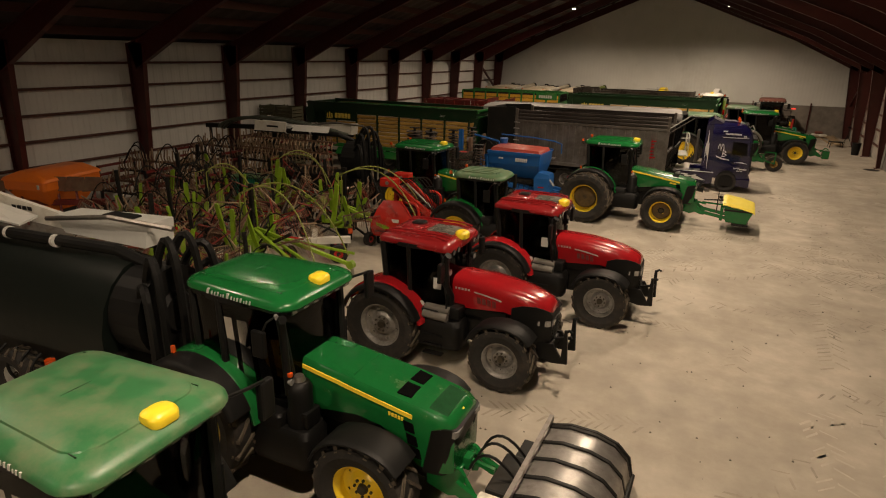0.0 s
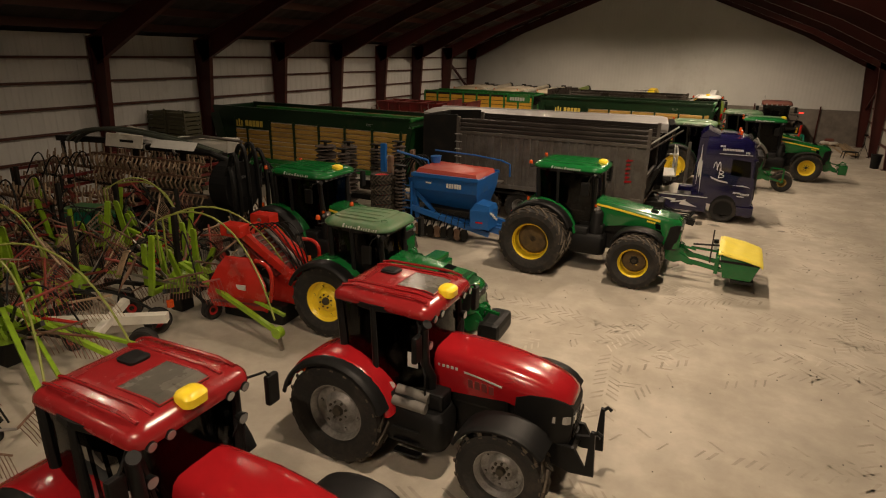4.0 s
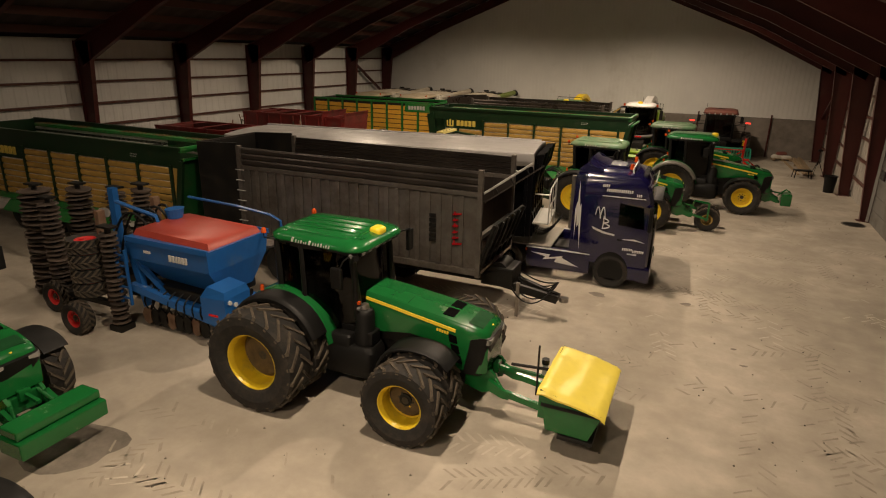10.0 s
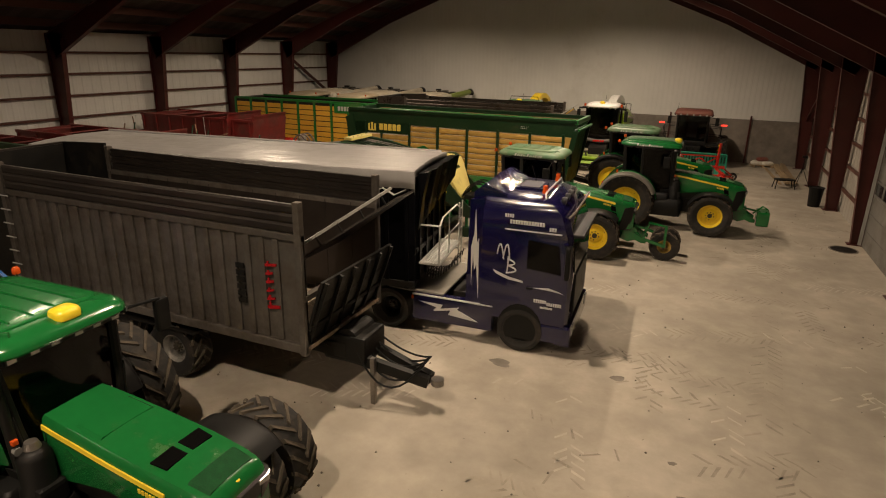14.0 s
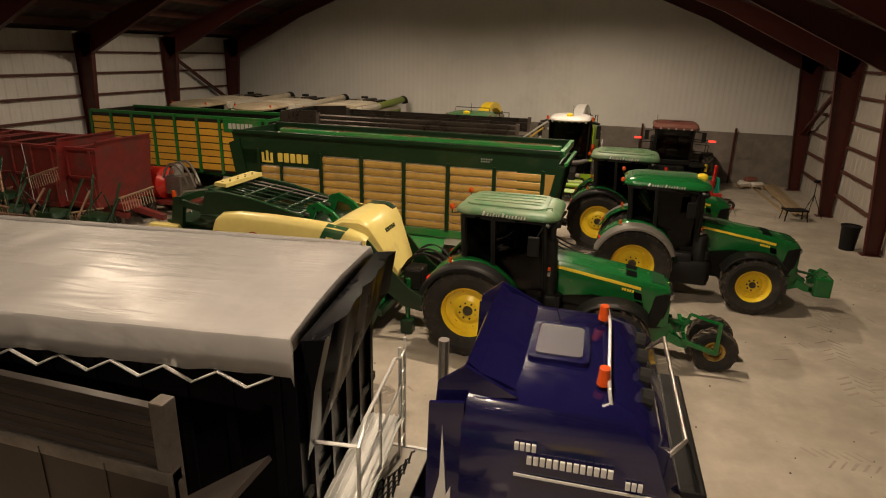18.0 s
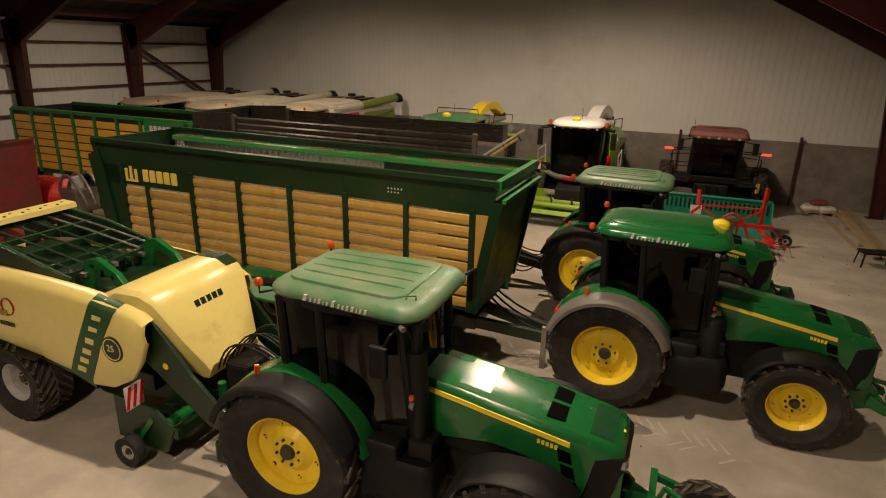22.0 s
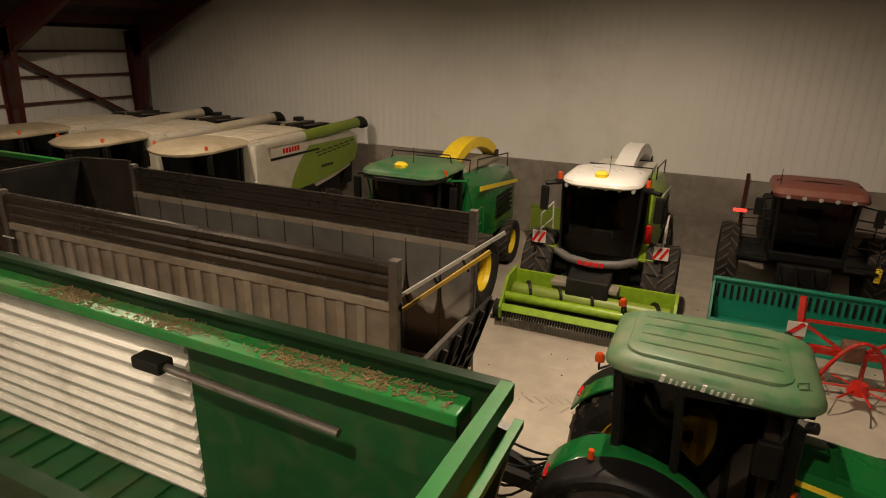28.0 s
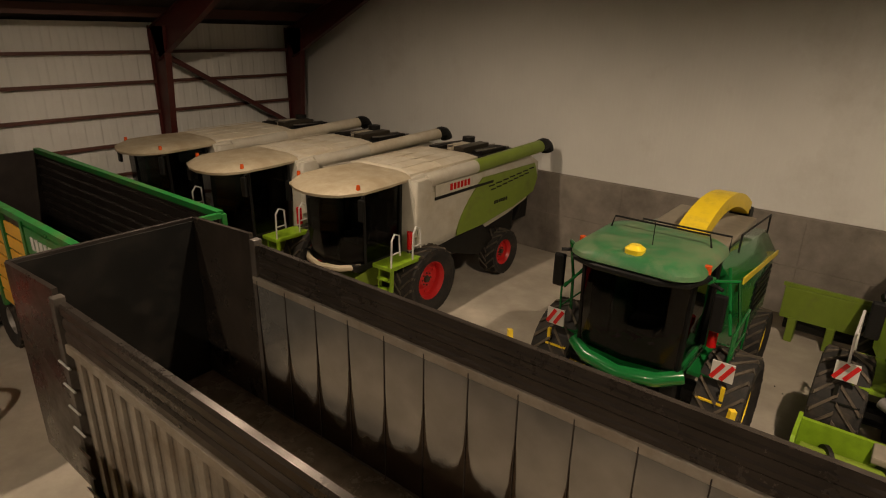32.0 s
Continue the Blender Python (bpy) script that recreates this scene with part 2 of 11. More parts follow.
M_FRAMESTEEL = mat("red_oxide_frame_paint", (0.062, 0.009, 0.007), 0.45, vary=0.18, grain=2, dirt=(0.09, 0.05, 0.035), dirt_at=0.66)
M_GIRT = mat("brown_red_girt_paint", (0.085, 0.03, 0.02), 0.6, vary=0.2, grain=2)
M_WALL = mat("off_white_wall_sheet", (0.66, 0.65, 0.62), 0.6, vary=0.07, grain=0.8, dirt=(0.46, 0.43, 0.38), dirt_at=0.68)
M_DOOR = mat("dull_grey_door_panel", (0.20, 0.19, 0.175), 0.5, metal=0.2, vary=0.15, grain=2, dirt=(0.11, 0.095, 0.08), dirt_at=0.58)
M_PANE = mat("dark_door_pane", (0.02, 0.02, 0.022), 0.12, vary=0.1)
# east wall only: weak grazing light painted as a darker sheet colour
M_WALL_E = mat("dimmed_wall_sheet", (0.40, 0.37, 0.33), 0.6, vary=0.12, grain=0.8, dirt=(0.28, 0.25, 0.21), dirt_at=0.6)
M_ROOF = mat("dark_roof_sheet", (0.045, 0.034, 0.028), 0.7, vary=0.2, grain=1.5)
M_CONC = mat("grey_concrete", (0.24, 0.21, 0.18), 0.85, vary=0.3, grain=2, bump=0.25, dirt=(0.11, 0.095, 0.08), dirt_at=0.54)
M_OLIVE = mat("dark_olive_slat", (0.07, 0.065, 0.035), 0.7, vary=0.25, rand=0.2)


def floor_material():
    m = mat("dusty_concrete_floor", (0.47, 0.422, 0.35), 0.78, vary=0.25, grain=1.6, bump=0.2, dirt=(0.34, 0.298, 0.24), dirt_at=0.52)
    nt = m.node_tree
    p = nt.nodes["Principled BSDF"]
    tc = next(n for n in nt.nodes if n.type == "TEX_COORD")
    src = p.inputs["Base Color"].links[0].from_socket
    n = nt.nodes.new("ShaderNodeTexNoise")
    n.inputs["Scale"].default_value = 0.16
    n.inputs["Detail"].default_value = 7
    n.inputs["Roughness"].default_value = 0.65
    nt.links.new(tc.outputs["Object"], n.inputs["Vector"])
    r = nt.nodes.new("ShaderNodeMapRange")
    r.inputs[1].default_value, r.inputs[2].default_value, r.inputs[3].default_value, r.inputs[4].default_value = 0.33, 0.68, 1.08, 0.76
    nt.links.new(n.outputs[0], r.inputs[0])
    h = nt.nodes.new("ShaderNodeHueSaturation")
    nt.links.new(src, h.inputs["Color"])
    nt.links.new(r.outputs[0], h.inputs["Value"])
    nt.links.new(h.outputs[0], p.inputs["Base Color"])
    return m


def stained_sheet(name, pitch, low, high):
    """Scoured sheet with rounded clean tongues between the seams and dark crop juice below and between them."""
    m = mat(name, (0.34, 0.34, 0.325), 0.2, metal=0.7, vary=0.3, grain=2.5, bump=0.05)
    nt = m.node_tree
    p = nt.nodes["Principled BSDF"]
    tc = next(n for n in nt.nodes if n.type == "TEX_COORD")
    src = p.inputs["Base Color"].links[0].from_socket
    sep = nt.nodes.new("ShaderNodeSeparateXYZ")
    nt.links.new(tc.outputs["Object"], sep.inputs[0])

    def op(kind, a, b=0.0):
        n = nt.nodes.new("ShaderNodeMath")
        n.operation = kind
        for i, v in enumerate((a, b)):
            if isinstance(v, (int, float)):
                n.inputs[i].default_value = v
            else:
                nt.links.new(v, n.inputs[i])
        return n.outputs[0]
    n = nt.nodes.new("ShaderNodeTexNoise")
    n.inputs["Scale"].default_value = 0.55
    n.inputs["Detail"].default_value = 5
    nt.links.new(tc.outputs["Object"], n.inputs["Vector"])
    n2 = nt.nodes.new("ShaderNodeTexNoise")
    n2.inputs["Scale"].default_value = 7
    n2.inputs["Detail"].default_value = 5
    nt.links.new(tc.outputs["Object"], n2.inputs["Vector"])
    u = op("ABSOLUTE", op("SUBTRACT", op("FRACT", op("DIVIDE", op("SUBTRACT", sep.outputs[0], 0.11), pitch)), 0.5))
    tongue = op("MULTIPLY", op("POWER", op("MULTIPLY", u, 2.0), 7.0), 1.1)
    edge = op("ADD", op("ADD", tongue, low), op("ADD", op("MULTIPLY", op("SUBTRACT", n.outputs[0], 0.5), high), op("MULTIPLY", op("SUBTRACT", n2.outputs[0], 0.5), 0.22)))
    r = nt.nodes.new("ShaderNodeMapRange")
    r.inputs[1].default_value, r.inputs[2].default_value = -0.06, 0.08
    nt.links.new(op("SUBTRACT", edge, sep.outputs[2]), r.inputs[0])
    mx = nt.nodes.new("ShaderNodeMixRGB")
    nt.links.new(r.outputs[0], mx.inputs[0])
    nt.links.new(src, mx.inputs[1])
    mx.inputs[2].default_value = (0.045, 0.032, 0.022, 1)
    nt.links.new(mx.outputs[0], p.inputs["Base Color"])
    return m


M_SCALLOP = stained_sheet("juice_stained_aluminium", 0.62, 2.16, 1.7)
M_BOARD = mat("brown_soiled_aluminium", (0.062, 0.052, 0.044), 0.26, metal=0.5, vary=0.3, grain=3, dirt=(0.06, 0.047, 0.037), dirt_at=0.58)
M_BED = mat("brown_scoured_bed", (0.56, 0.46, 0.35), 0.2, metal=0.35, vary=0.5, grain=4, bump=0.1, dirt=(0.14, 0.10, 0.07), dirt_at=0.56)
M_FLOOR = floor_material()
M_TRACK = mat("dark_tyre_print", (0.27, 0.236, 0.19), 0.9, vary=0.3, grain=5, dirt=(0.42, 0.375, 0.31), dirt_at=0.48)
M_DUST = mat("pale_dust_print", (0.50, 0.453, 0.378), 0.95, vary=0.2, grain=5, dirt=(0.45, 0.40, 0.335), dirt_at=0.5)
M_OIL = mat("oil_stain", (0.16, 0.14, 0.115), 0.7, vary=0.3, grain=3, dirt=(0.36, 0.32, 0.27), dirt_at=0.55)


# ---- mesh tools ----
def part(name, bm, material, parent=None, label="", smooth=False):
    """Link a bmesh as one mesh object under a thing or a part (in the thing's own axes)."""
    me = bpy.data.meshes.new(name)
    bm.to_mesh(me)
    bm.free()
    me.materials.append(material)
    if smooth:
        me.polygons.foreach_set("use_smooth", [True] * len(me.polygons))
        me.set_sharp_from_angle(angle=radians(38))
    return link(name, me, parent, label)


def link(name, me, parent=None, label="", m=None):
    ob = new(name, me)
    if parent is not None:
        ob.parent = parent
    if m is not None:
        ob.matrix_basis = m
    if label:
        ob["label"] = label
    return ob


def thing(name, m, label, category, group="", kind=""):
    ob = new(name)
    ob.matrix_basis = m
    ob.empty_display_size = 0.3
    return tagged(ob, label, category, group, kind)


def box(x0, x1, y0, y1, z0, z1, bev=0.0, bm=None, m=None):
    bm = bm or bmesh.new()
    t = Matrix.Translation(((x0 + x1) / 2, (y0 + y1) / 2, (z0 + z1) / 2)) @ Matrix.Diagonal((abs(x1 - x0), abs(y1 - y0), abs(z1 - z0), 1))
    r = bmesh.ops.create_cube(bm, size=1, matrix=(m @ t) if m else t)
    if bev:
        es = list({e for v in r["verts"] for e in v.link_edges})
        bmesh.ops.bevel(bm, geom=es, offset=bev, segments=2, profile=0.6, affect="EDGES")
    return bm


def cyl(a, b, r0, r1=None, seg=12, bm=None):
    bm = bm or bmesh.new()
    a, b = Vector(a), Vector(b)
    d = b - a
    m = Matrix.Translation((a + b) / 2) @ d.to_track_quat("Z", "Y").to_matrix().to_4x4()
    bmesh.ops.create_cone(bm, cap_ends=True, segments=seg, radius1=r0, radius2=r0 if r1 is None else r1, depth=d.length, matrix=m)
    return bm


def beam(a, b, w, h=None, bm=None, up=(0, 0, 1)):
    """A square tube from a to b, w wide and h high."""
    bm = bm or bmesh.new()
    a, b = Vector(a), Vector(b)
    d = (b - a).normalized()
    s = d.cross(Vector(up))
    if s.length < 1e-3:
        s = d.cross(Vector((1, 0, 0)))
    s = s.normalized() * (w / 2)
    u = s.cross(d).normalized() * ((h or w) / 2)
    vs = [bm.verts.new(p + i * s + j * u) for p in (a, b) for i, j in ((-1, -1), (1, -1), (1, 1), (-1, 1))]
    for f in ((3, 2, 1, 0), (4, 5, 6, 7), (0, 1, 5, 4), (1, 2, 6, 5), (2, 3, 7, 6), (3, 0, 4, 7)):
        bm.faces.new([vs[k] for k in f])
    return bm


def rod(pts, r, seg=6, bm=None):
    """A bent round rod through pts."""
    bm = bm or bmesh.new()
    pts = [Vector(p) for p in pts]
    rings = []
    side = None
    for i, p in enumerate(pts):
        d = (pts[min(i + 1, len(pts) - 1)] - pts[max(i - 1, 0)]).normalized()
        if side is None:
            side = d.cross(Vector((0.31, 0.17, 0.93))).normalized()
        side = (side - d * side.dot(d)).normalized()
        up = d.cross(side)
        rings.append([bm.verts.new(p + r * (math.cos(2 * math.pi * k / seg) * side + math.sin(2 * math.pi * k / seg) * up)) for k in range(seg)])
    for a, b in zip(rings, rings[1:]):
        for k in range(seg):
            bm.faces.new((a[k], a[(k + 1) % seg], b[(k + 1) % seg], b[k]))
    bm.faces.new(rings[0][::-1])
    bm.faces.new(rings[-1])
    return bm


def arc(a, mid, b, n=10):
    """Points of a smooth bow from a over mid to b."""
    a, mid, b = Vector(a), Vector(mid), Vector(b)
    c = 2 * mid - (a + b) / 2
    return [(1 - t) ** 2 * a + 2 * t * (1 - t) * c + t * t * b for t in [k / n for k in range(n + 1)]]


def prism(prof, y0, y1, bev=0.0, bm=None, inset=0.0, axis="y"):
    """A plate or body with the side outline prof (x, z), from y0 to y1."""
    bm = bm or bmesh.new()
    def pt(x, z, y):
        return (x, y, z) if axis == "y" else (y, x, z)
    a = [bm.verts.new(pt(x, z, y0)) for x, z in prof]
    b = [bm.verts.new(pt(x, z, y1)) for x, z in prof]
    n = len(prof)
    fs = [bm.faces.new(a[::-1]), bm.faces.new(b)]
    for k in range(n):
        fs.append(bm.faces.new((a[k], a[(k + 1) % n], b[(k + 1) % n], b[k])))
    bmesh.ops.recalc_face_normals(bm, faces=fs)
    if bev:
        es = list({e for f in fs for e in f.edges})
        bmesh.ops.bevel(bm, geom=es, offset=bev, segments=2, profile=0.6, affect="EDGES")
    return bm


def loft(rings, bm=None, cap=True):
    """A skin over closed rings with the same number of points."""
    bm = bm or bmesh.new()
    vs = [[bm.verts.new(p) for p in ring] for ring in rings]
    n = len(vs[0])
    fs = []
    for a, b in zip(vs, vs[1:]):
        for k in range(n):
            fs.append(bm.faces.new((a[k], a[(k + 1) % n], b[(k + 1) % n], b[k])))
    if cap:
        fs += [bm.faces.new(vs[0][::-1]), bm.faces.new(vs[-1])]
    bmesh.ops.recalc_face_normals(bm, faces=fs)
    return bm


def rrect(x0, x1, y0, y1, z, r, n=4):
    """A rounded rectangle's outline at height z."""
    out = []
    for cx, cy, a0 in ((x1 - r, y1 - r, 0), (x0 + r, y1 - r, 90), (x0 + r, y0 + r, 180), (x1 - r, y0 + r, 270)):
        for k in range(n + 1):
            a = radians(a0 + 90 * k / n)
            out.append((cx + r * math.cos(a), cy + r * math.sin(a), z))
    return out


def lathe(prof, seg=32, bm=None, c=(0, 0, 0)):
    """A ring about the y axis with the closed outline prof of (radius, y)."""
    bm = bm or bmesh.new()
    vs = []
    for k in range(seg):
        a = 2 * math.pi * k / seg
        vs.append([bm.verts.new((c[0] + r * math.cos(a), c[1] + y, c[2] + r * math.sin(a))) for r, y in prof])
    n = len(prof)
    for k in range(seg):
        a, b = vs[k], vs[(k + 1) % seg]
        for j in range(n):
            bm.faces.new((a[j], b[j], b[(j + 1) % n], a[(j + 1) % n]))
    bmesh.ops.recalc_face_normals(bm, faces=bm.faces[:])
    return bm


MESHES = {}
M_HUB = mat("greasy_hub", (0.035, 0.028, 0.018), 0.5, vary=0.3)


def tyre_mesh(R, w, lugs=20, rimr=None):
    key = ("tyre", R, w, lugs, rimr)
    if key not in MESHES:
        q = rimr or R * 0.55
        h = w / 2
        bm = lathe([(q, -h * 0.72), (q + 0.04, -h * 0.82), ((q + R) / 2, -h), (R * 0.93, -h * 0.95), (R - 0.05, -h * 0.75), (R - 0.035, 0), (R - 0.05, h * 0.75), (R * 0.93, h * 0.95), ((q + R) / 2, h), (q + 0.04, h * 0.82), (q, h * 0.72)], 36)
        if lugs:
            bm.verts.ensure_lookup_table()
            core = [v for v in bm.verts if abs(v.co.y) < 1e-6]
            for s in (-1, 1):
                for k in range(lugs):
                    a = 2 * math.pi * (k + (0.5 if s > 0 else 0)) / lugs
                    da = 0.95 * w / R * 0.5
                    def P(r, y, an):
                        return Vector((r * math.cos(an), s * y, r * math.sin(an)))
                    t = 0.055 / R * 0.62
                    vs = []
                    for y, an, r0, r1 in ((0.0, a, R - 0.06, R + 0.005), (h * 0.86, a - da, R - 0.09, R - 0.012)):
                        vs += [bm.verts.new(P(r0, y, an - t)), bm.verts.new(P(r0, y, an + t)), bm.verts.new(P(r1, y, an + t)), bm.verts.new(P(r1, y, an - t))]
                    e = [bm.verts.new(P(R * 0.88, h * 0.99, a - da - t)), bm.verts.new(P(R * 0.88, h * 0.99, a - da + t))]
                    fs = [bm.faces.new([vs[i] for i in f]) for f in ((0, 1, 2, 3), (0, 4, 5, 1), (1, 5, 6, 2), (2, 6, 7, 3), (3, 7, 4, 0))]
                    fs += [bm.faces.new((vs[7], vs[6], e[1], e[0])), bm.faces.new((vs[4], vs[7], e[0])), bm.faces.new((vs[5], e[1], vs[6]))]
                    bmesh.ops.recalc_face_normals(bm, faces=fs)
                    for f in fs:
                        f.material_index = 1
                    near = min(core, key=lambda v: (v.co - vs[0].co).length_squared)
                    bm.faces.new((vs[0], vs[1], near))
        me = bpy.data.meshes.new("tyre")
        bm.to_mesh(me)
        bm.free()
        me.materials.append(M_RUBBER)
        me.materials.append(M_LUG)
        MESHES[key] = me
    return MESHES[key]


def rim_mesh(q, w, material, dish=0.06, bolts=8):
    key = ("rim", q, w, material.name, dish)
    if key not in MESHES:
        h = w / 2 * 0.72
        bm = lathe([(q - 0.012, -h), (q + 0.02, -h), (q + 0.02, h), (q - 0.012, h), (q - 0.05, h * 0.6), (q - 0.06, -h * 0.6)], 32)
        lathe([(0.001, -dish - 0.03), (q * 0.42, -dish - 0.03), (q * 0.60, -dish + 0.05), (q * 0.97, -dish + 0.01), (q * 0.97, -dish + 0.03), (q * 0.58, -dish + 0.08), (q * 0.40, -dish), (0.001, -dish)], 32, bm)
        done = set(bm.faces)
        cyl((0, -dish - 0.03, 0), (0, -dish - 0.09, 0), q * 0.20, q * 0.16, 14, bm)
        for k in range(bolts):
            a = 2 * math.pi * k / bolts
            c = (q * 0.32 * math.cos(a), -dish - 0.03, q * 0.32 * math.sin(a))
            cyl(c, (c[0], c[1] - 0.03, c[2]), 0.022, None, 6, bm)
        for k in range(6):
            a = 2 * math.pi * (k + 0.5) / 6
            c = (q * 0.72 * math.cos(a), -dish + 0.02, q * 0.72 * math.sin(a))
            for g in cyl(c, (c[0], c[1] - 0.03, c[2]), q * 0.06, None, 8, bm).faces[-10:]:
                done.add(g)
        for f in bm.faces:
            if f not in done:
                f.material_index = 1
        me = bpy.data.meshes.new("rim")
        bm.to_mesh(me)
        bm.free()
        me.materials.append(material)
        me.materials.append(M_HUB)
        MESHES[key] = me
    return MESHES[key]


def wheel(parent, x, y, R, w, rim_material, side, lugs=20, rimr=None, dish=0.06, z=None, spin=0.0, name="wheel", steer=0.0):
    """A wheel part with tyre and rim; side -1 shows its face towards -y, +1 towards +y."""
    e = new(name)
    e.parent = parent
    e.matrix_basis = pose(x, y, R - 0.012 if z is None else z, 0, spin, steer + (0 if side < 0 else 180))
    e.empty_display_size = 0.2
    q = rimr or R * 0.55
    link("tyre", tyre_mesh(R, w, lugs, rimr), e)
    link("rim", rim_mesh(q, w, rim_material, dish), e)
    return e


FONT_MESH = {}


def lettering(name, text, size, m, material, parent=None, depth=0.004, label="", bold=0.0):
    """Raised lettering from the built-in font, standing in the plane x-z of m, centred."""
    cu = bpy.data.curves.new(name, "FONT")
    cu.body, cu.size, cu.extrude, cu.align_x, cu.align_y, cu.offset = text, size, depth, "CENTER", "CENTER", bold
    cu.resolution_u = 2
    tmp = bpy.data.objects.new(name, cu)
    scene.collection.objects.link(tmp)
    dg = bpy.context.evaluated_depsgraph_get()
    me = bpy.data.meshes.new_from_object(tmp.evaluated_get(dg))
    bpy.data.objects.remove(tmp)
    me.materials.clear()
    me.materials.append(material)
    return link(name, me, parent, label, m @ pose(0, 0, 0, 90, 0, 0))


def join_boxes(boxes, bm=None):
    bm = bm or bmesh.new()
    for b in boxes:
        box(*b, bm=bm)
    return bm


def word_bars(name, parent, x, y, z, h, n, material, label="", m=None, thick=0.012):
    """A word shown as upright bars of its size and colour, on the side that faces -y."""
    for k in range(n):
        a = x + k * h * 0.82
        ob = part(name.replace("bars", "bar"), box(a, a + h * 0.62, y - thick, y + thick, z, z + h, h * 0.08), material, parent, label)
        if m is not None:
            ob.matrix_basis = m
    return ob


def stretch(root, table, only=None):
    """Map the x of a thing's own meshes through the pairs of table, to bring its lengths to their true size; wheels stay."""
    xs, ys = [a for a, b in table], [b for a, b in table]

    def f(x):
        k = next((i for i in range(1, len(xs)) if x <= xs[i]), len(xs) - 1)
        return ys[k - 1] + (x - xs[k - 1]) * (ys[k] - ys[k - 1]) / (xs[k] - xs[k - 1])
    todo = list(root.children)
    while todo:
        ob = todo.pop()
        if ob.type != "MESH" or (only and ob.parent == root and ob.name.split(".")[0] not in only):
            continue
        if ob.location.length > 0.01:
            ob.location.x = f(ob.location.x)
        else:
            for v in ob.data.vertices:
                v.co.x = f(v.co.x)
        todo += list(ob.children)


# ---- the hall ----
XL, XR, Y0, Y1 = -25.0, 8.9, -14.0, 64.6
XM, EAVE, RIDGE = (XL + XR) / 2, 6.9, 13.5
SLOPE = (RIDGE - EAVE) / (XM - XL)


def roof_z(x):
    return EAVE + SLOPE * (XM - XL - abs(x - XM))


bm = bmesh.new()
NX, NY = 34, 80
grid = [[bm.verts.new((XL - 0.3 + (XR - XL + 0.6) * i / NX, Y0 - 0.3 + (Y1 - Y0 + 0.6) * j / NY, 0)) for i in range(NX + 1)] for j in range(NY + 1)]
for j in range(NY):
    for i in range(NX):
        bm.faces.new((grid[j][i], grid[j][i + 1], grid[j + 1][i + 1], grid[j + 1][i]))
floor = part("floor", bm, M_FLOOR)
tagged(floor, "dusty pale concrete hall floor with tyre prints", "floor", kind="structure")


def ribbed_wall(name, a, b, z0, z1, normal, label, pitch=0.25, deep=0.035, thick=0.12, gable=False):
    """A profiled sheet wall from a to b (plan points), ribs upright on the inner side."""
    bm = bmesh.new()
    a, b, n = Vector((*a, 0)), Vector((*b, 0)), Vector((*normal, 0))
    L = (b - a).length
    d = (b - a) / L
    k = int(L / pitch)
    inner = []
    for i in range(k):
        for f, o in ((0, 0), (0.38, 0), (0.5, deep), (0.88, deep)):
            inner.append((i * L / k + f * L / k, o))
    inner.append((L, 0))
    prev = None
    for s, o in inner:
        p = a + d * s + n * o
        q = a + d * s - n * thick
        top = roof_z(p.x) + 0.05 if gable else z1
        ring = [bm.verts.new((p.x, p.y, z0)), bm.verts.new((p.x, p.y, top)), bm.verts.new((q.x, q.y, top)), bm.verts.new((q.x, q.y, z0))]
        if prev:
            for j in range(4):
                bm.faces.new((prev[j], prev[(j + 1) % 4], ring[(j + 1) % 4], ring[j]))
        else:
            bm.faces.new(ring)
        prev = ring
    bm.faces.new(prev[::-1])
    bmesh.ops.recalc_face_normals(bm, faces=bm.faces[:])
    # the east wall takes the dimmed copy of the sheet
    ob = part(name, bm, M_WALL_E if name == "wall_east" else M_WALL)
    return tagged(ob, label, "wall", kind="structure")


KICK = 2.66
ribbed_wall("wall_north", (XL, Y1), (XR, Y1), KICK, 0, (0, -1), "white profiled sheet gable wall above concrete", 0.3, 0.007, gable=True)
ribbed_wall("wall_west", (XL, Y0), (XL, Y1), 0.0, EAVE, (1, 0), "white sheet side wall with red girts", 0.5, 0.02)
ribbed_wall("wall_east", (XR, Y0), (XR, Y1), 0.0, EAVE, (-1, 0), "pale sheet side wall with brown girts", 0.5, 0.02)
ribbed_wall("wall_south", (XL, Y0), (XR, Y0), 0.0, 0, (0, 1), "white profiled sheet gable wall", 0.5, 0.02, gable=True)

# concrete panels along the foot of the far gable
kick = thing("concrete_wall", pose(0, 0, 0), "grey cast concrete panels at the wall foot", "wall", kind="structure")
kw = (XR - XL) / 14
for i in range(14):
    for j in range(2):
        part("panel", box(XL + i * kw + 0.006, XL + (i + 1) * kw - 0.006, Y1 - 0.16, Y1 + 0.1, j * KICK / 2 + 0.005, (j + 1) * KICK / 2 - 0.005, 0.012), M_CONC, kick)
part("mortar", box(XL, XR, Y1 - 0.145, Y1 + 0.08, 0.0, KICK - 0.02), M_CONC, kick)

# roof sheets: one mesh, with ribs along the slope
bm = bmesh.new()
